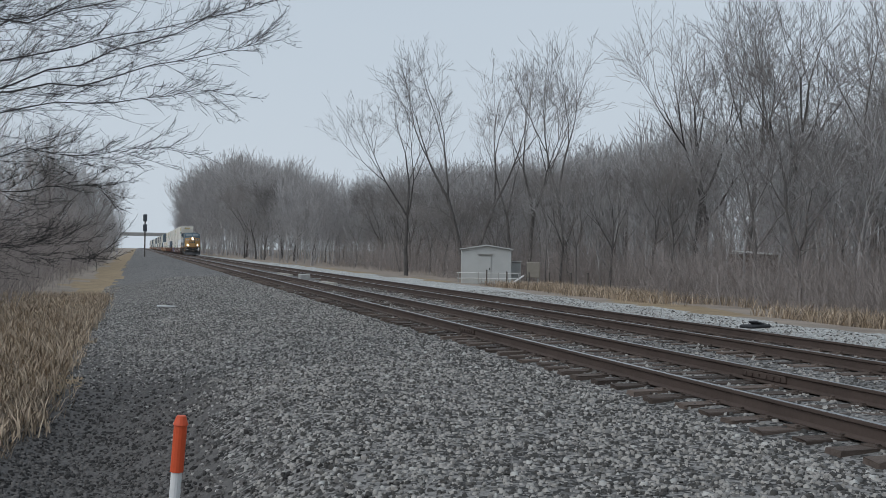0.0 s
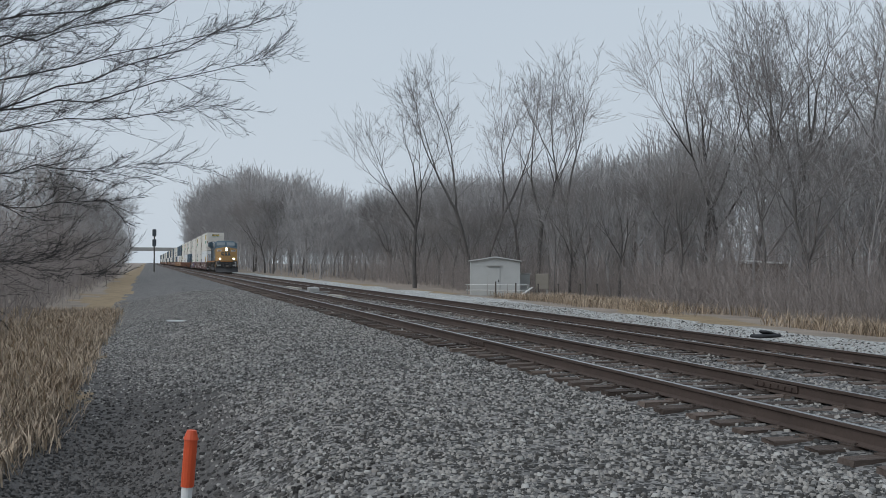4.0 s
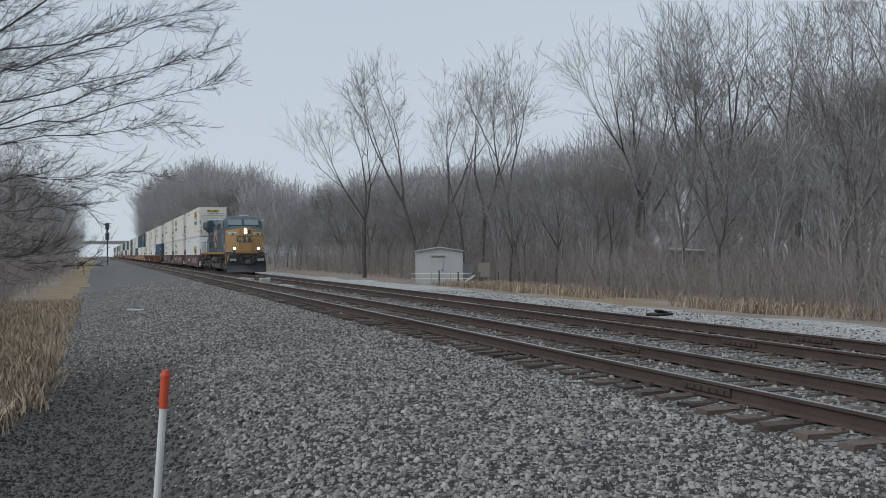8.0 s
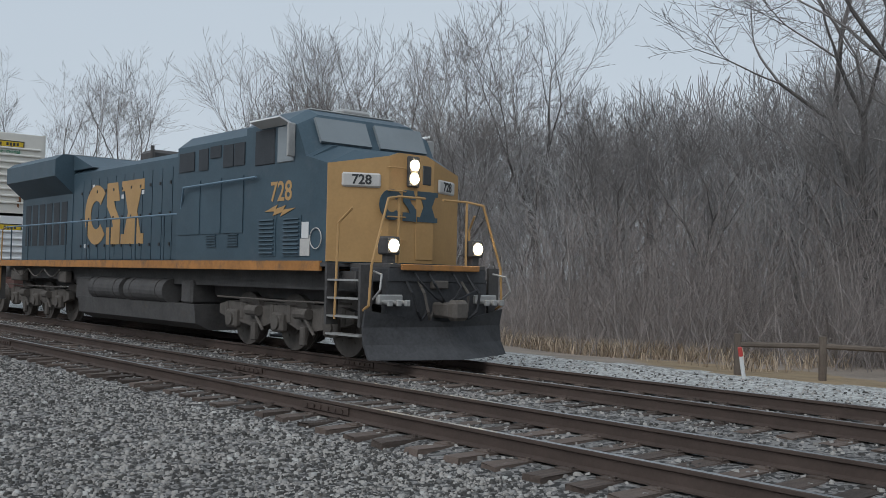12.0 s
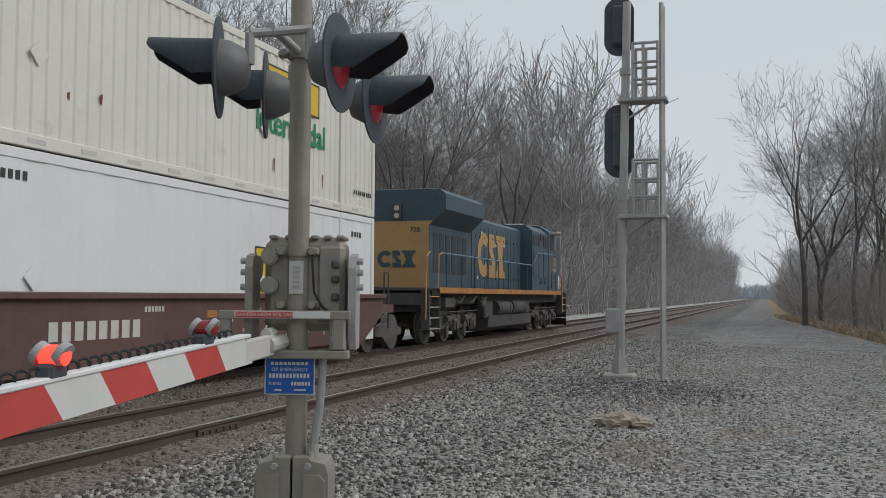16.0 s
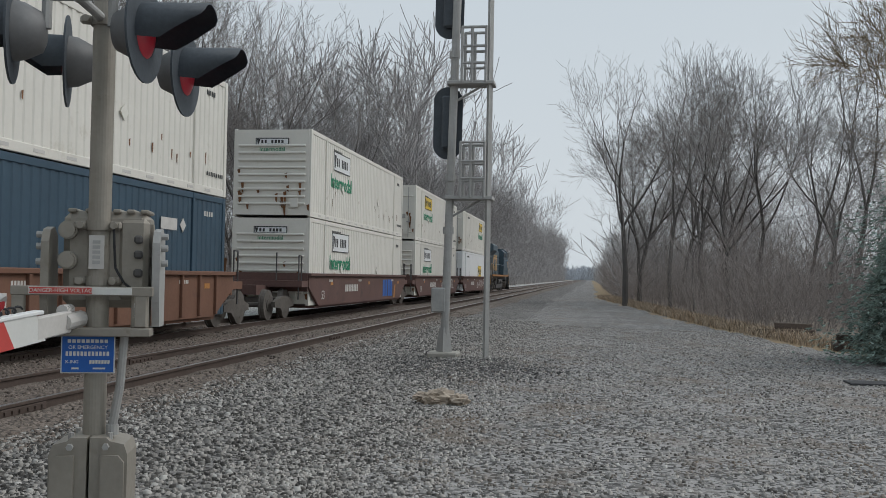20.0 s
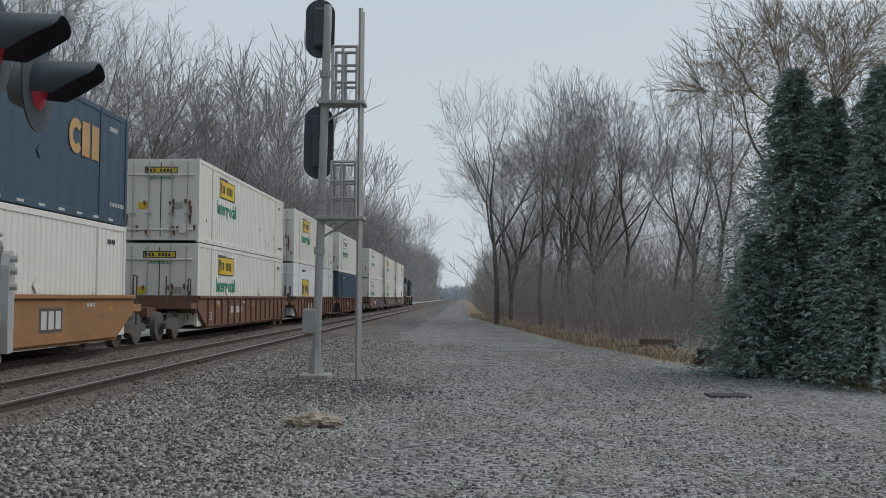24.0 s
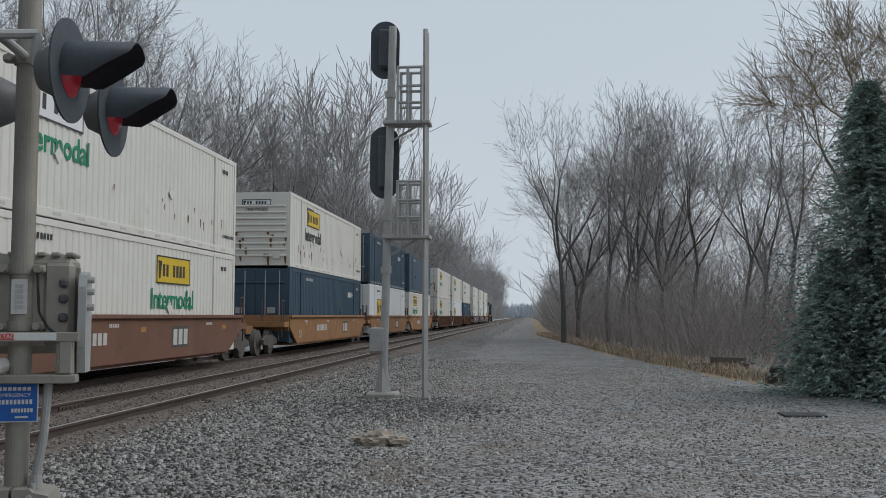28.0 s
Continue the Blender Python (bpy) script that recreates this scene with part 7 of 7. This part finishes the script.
def small_things():
    # orange topped marker post in the bank
    x, y = 0.52, 10.0
    z = ground_z(x, y)
    P = thing("marker_post", "white marker post with a faded orange sleeve", "post", pose(x, y, z, 0, 4, 0))
    top = 0.33 - z
    bm = bmesh.new()
    rod(bm, (0, 0, -0.2), (0, 0, top - 0.36), 0.036, seg=14)
    part("shaft", bm, PLAINWHITE, P)
    bm = bmesh.new()
    rod(bm, (0, 0, top - 0.37), (0, 0, top - 0.06), 0.043, seg=14)
    rod(bm, (0, 0, top - 0.06), (0, 0, top), 0.05, 0.03, seg=14)
    part("sleeve", bm, ORANGE, P)
    # weathered board lying on the shoulder
    B = thing("plank", "white weathered board lying on the stones", "plank", pose(1.35, 37.5, ground_z(1.35, 37.5) + 0.03, 2, 3, 8))
    bm = bmesh.new()
    box(bm, 0, 0, 0, 0.75, 0.16, 0.05, 0.008)
    part("board", bm, PLAINWHITE, B)
    # buried pipe end
    x, y = -0.62, 9.3
    Q = thing("drain_pipe", "pale bent pipe end sticking out of the cinders", "pipe", pose(x, y, ground_z(x, y)))
    bm = bmesh.new()
    pipe(bm, [(-0.2, 0, -0.1), (-0.15, 0, 0.06), (-0.04, 0, 0.12), (0.14, 0, 0.1)], 0.025, 8)
    part("tube", bm, PALEINK, Q)
    # switch machine between the tracks
    M = thing("switch_machine", "pale switch machine between the tracks", "switch machine", pose(9.05, 57.5, -0.22))
    bm = bmesh.new()
    box(bm, 0, 0, 0.16, 0.55, 0.9, 0.3, 0.04)
    part("case", bm, GALV, M)
    bm = bmesh.new()
    box(bm, -0.5, -0.15, 0.06, 0.9, 0.1, 0.06)
    box(bm, 0.5, 0.15, 0.06, 0.9, 0.1, 0.06)
    part("rod", bm, GALV, M)
    bm = bmesh.new()
    box(bm, 0.0, 0.75, 0.1, 0.4, 0.4, 0.2, 0.03)
    part("motor", bm, PALEINK, M)
    for x, y, l in ((9.2, 66, 4.5), (9.0, 50, 3.2)):
        K = thing("timber", "pale squared timber lying between the tracks", "timber", pose(x, y, -0.16, 0, 0, 1.5), "timbers")
        bm = bmesh.new()
        box(bm, 0, 0, 0, 0.22, l, 0.14, 0.012)
        part("baulk", bm, CONC, K)
    # dark debris on the service strip
    D = thing("rubber_mat", "crumpled black rubber scrap on pale gravel", "debris", pose(14.6, 24.0, -0.3, 0, 0, 20))
    bm = bmesh.new()
    box(bm, 0, 0, 0.03, 0.75, 0.4, 0.08, 0.03)
    box(bm, 0.15, 0.05, 0.09, 0.4, 0.26, 0.07, 0.03, turn=Matrix.Rotation(radians(12), 3, "Y"))
    part("scrap", bm, RUBBER, D)
    # stone lump by the signal
    r = random.Random(3)
    R = thing("rock", "pale broken lump of old concrete on gravel", "rock", pose(2.35, -19.55, ground_z(2.35, -19.55)))
    for k in range(9):
        bm = bmesh.new()
        bmesh.ops.create_icosphere(bm, subdivisions=3, radius=1)
        s = r.uniform(0.06, 0.17)
        ox, oy = r.uniform(-0.28, 0.28), r.uniform(-0.2, 0.2)
        for v in bm.verts:
            d = 1 + 0.6 * noise.noise(v.co * 2.3 + Vector((k * 3, 0, 0))) + 0.35 * noise.noise(v.co * 6.0 + Vector((0, k * 5, 0)))
            v.co = Vector((v.co.x * s * 1.3 * d + ox, v.co.y * s * d + oy, v.co.z * s * 0.8 * d + 0.08))
        part("lump", bm, ROCKM, R)
    # sawn logs at the yard edge
    for i, (x, y, a, l) in enumerate(((-6.0, -41.2, 82, 1.5), (-6.5, -41.6, 95, 1.3), (-6.4, -41.3, 70, 1.2), (-6.9, -34.6, 86, 1.5), (-6.7, -34.0, 98, 1.3), (-6.8, -34.3, 80, 1.2))):
        G = thing("old_tie", "rotting dark timber dumped at the yard edge", "timber", pose(x, y, ground_z(x, y) + (0.12 if i not in (2, 5) else 0.33), 0, r.uniform(-4, 4), a), "dumped timbers")
        bm = bmesh.new()
        box(bm, 0, 0, 0, 0.24, l, 0.2, 0.02)
        for v in bm.verts:
            v.co += Vector((r.uniform(-0.02, 0.02), r.uniform(-0.04, 0.04), r.uniform(-0.02, 0.02)))
        part("timber", bm, TIE, G)
    # dark plate in the yard
    Y = thing("steel_plate", "flat dark steel plate lying in the gravel", "plate", pose(-4.6, -25.1, ground_z(-4.6, -25.1) + 0.015))
    bm = bmesh.new()
    box(bm, 0, 0, 0, 0.75, 0.6, 0.04, 0.01)
    part("sheet", bm, PLOUGHBLACK, Y)
    # low shed roof in the wood
    S = thing("old_shed", "small dark shed with a white roof among the trees", "shed", pose(32.5, 50.5, -0.6, 0, 0, -30))
    bm = bmesh.new()
    box(bm, 0, 0, 1.05, 2.6, 2.0, 2.1)
    part("wall", bm, WOODPOLE, S)
    bm = bmesh.new()
    box(bm, 0, 0, 2.2, 2.0, 2.2, 0.08, turn=Matrix.Rotation(radians(4), 3, "Y"))
    part("roof", bm, PLAINWHITE, S)
    # utility poles and rail fence beyond the far gate
    for x, y, h in ((24.0, 8.6, 9.5), (38.0, 8.0, 9.0)):
        U = thing("utility_pole", "weathered wooden utility pole beside the road", "utility pole", pose(x, y, ground_z(x, y)), "utility poles")
        bm = bmesh.new()
        rod(bm, (0, 0, -0.3), (0, 0, h), 0.13, 0.09, 12)
        part("shaft", bm, WOODPOLE, U)
        bm = bmesh.new()
        rod(bm, (0, -0.2, h - 1.6), (0, -0.2, h - 0.9), 0.12, seg=10)
        part("transformer_can", bm, GALV, U)
    F = thing("rail_fence", "old grey wooden rail fence at the wood edge", "fence", pose(17.6, 11.5, -0.5, 0, 0, 210))
    for k in range(7):
        bm = bmesh.new()
        rod(bm, (0, k * 1.6, -0.3), (0.02 * (k % 3), k * 1.6, 0.92), 0.075, seg=8)
        part("post", bm, WOODPOLE, F)
    for k in range(6):
        bm = bmesh.new()
        rod(bm, (0, k * 1.6, 0.7 + 0.03 * (k % 2)), (0, k * 1.6 + 1.6, 0.73 - 0.03 * (k % 2)), 0.055, seg=7)
        part("rail", bm, WOODPOLE, F)
    W = thing("marker_stake", "leaning white and red stake by the fence", "post", pose(16.9, 10.9, -0.4, 0, -14, 0))
    bm = bmesh.new()
    rod(bm, (0, 0, -0.1), (0, 0, 0.45), 0.04, seg=10)
    part("shaft", bm, PLAINWHITE, W)
    bm = bmesh.new()
    rod(bm, (0, 0, 0.45), (0, 0, 0.62), 0.044, seg=10)
    part("cap", bm, REDSHEET, W)
    # distant signal bridge on the line to the north
    N = thing("distant_signal", "distant signal mast far up the line", "railway signal", pose(1.6, 190, -0.3))
    bm = bmesh.new()
    rod(bm, (0, 0, 0), (0, 0, 7.5), 0.12, seg=8)
    part("mast", bm, TRUCK, N)
    for z in (7.0, 5.2):
        bm = bmesh.new()
        box(bm, 0, -0.2, z, 0.7, 0.3, 1.3, 0.1)
        part("signal_head", bm, LAMPBLACK, N)
    V = thing("overbridge", "pale girder bridge across the line far away", "bridge", pose(6, 420, 0))
    bm = bmesh.new()
    box(bm, 0, 0, 6.6, 46, 3, 1.4)
    part("girder", bm, GALV, V)
    for x in (-15, 15):
        bm = bmesh.new()
        box(bm, x, 0, 3, 1.6, 2.5, 6.4)
        part("pier", bm, CONC, V)


ROCKM = mat("pale sandy concrete", (0.42, 0.35, 0.28), 0.95, vary=0.3, scale=6, fine=30, bump=0.6)
small_things()


# ---------------- what moves ----------------
SPEED, NOSE0, LINE_X = 16.25, 208.7, 10.855


def motions():
    for ob, back, z in TRAIN:
        walk(ob, [(t, pose(LINE_X, NOSE0 - lead - SPEED * t + back, z, 0, 0, -90)) for t, lead in ((0.0, 0.0), (4.0, 0.0), (8.0, 0.1), (10.5, 0.22), (12.0, 0.02), (12.4, 0.18), (13.6, 0.3), (15.0, 0.3), (17.0, 0.1), (20.0, 0.15), (24.0, 0.3), (28.0, 0.35))])
    turn = SPEED / 0.53
    for w in LOCO_WHEELS:
        x = w.matrix_basis.translation.x
        walk(w, [(k * 0.0333333 * 1.0, pose(x, 0, 0.53, 0, math.degrees(turn * k / 30), 0)) for k in range(0, 841)])


motions()
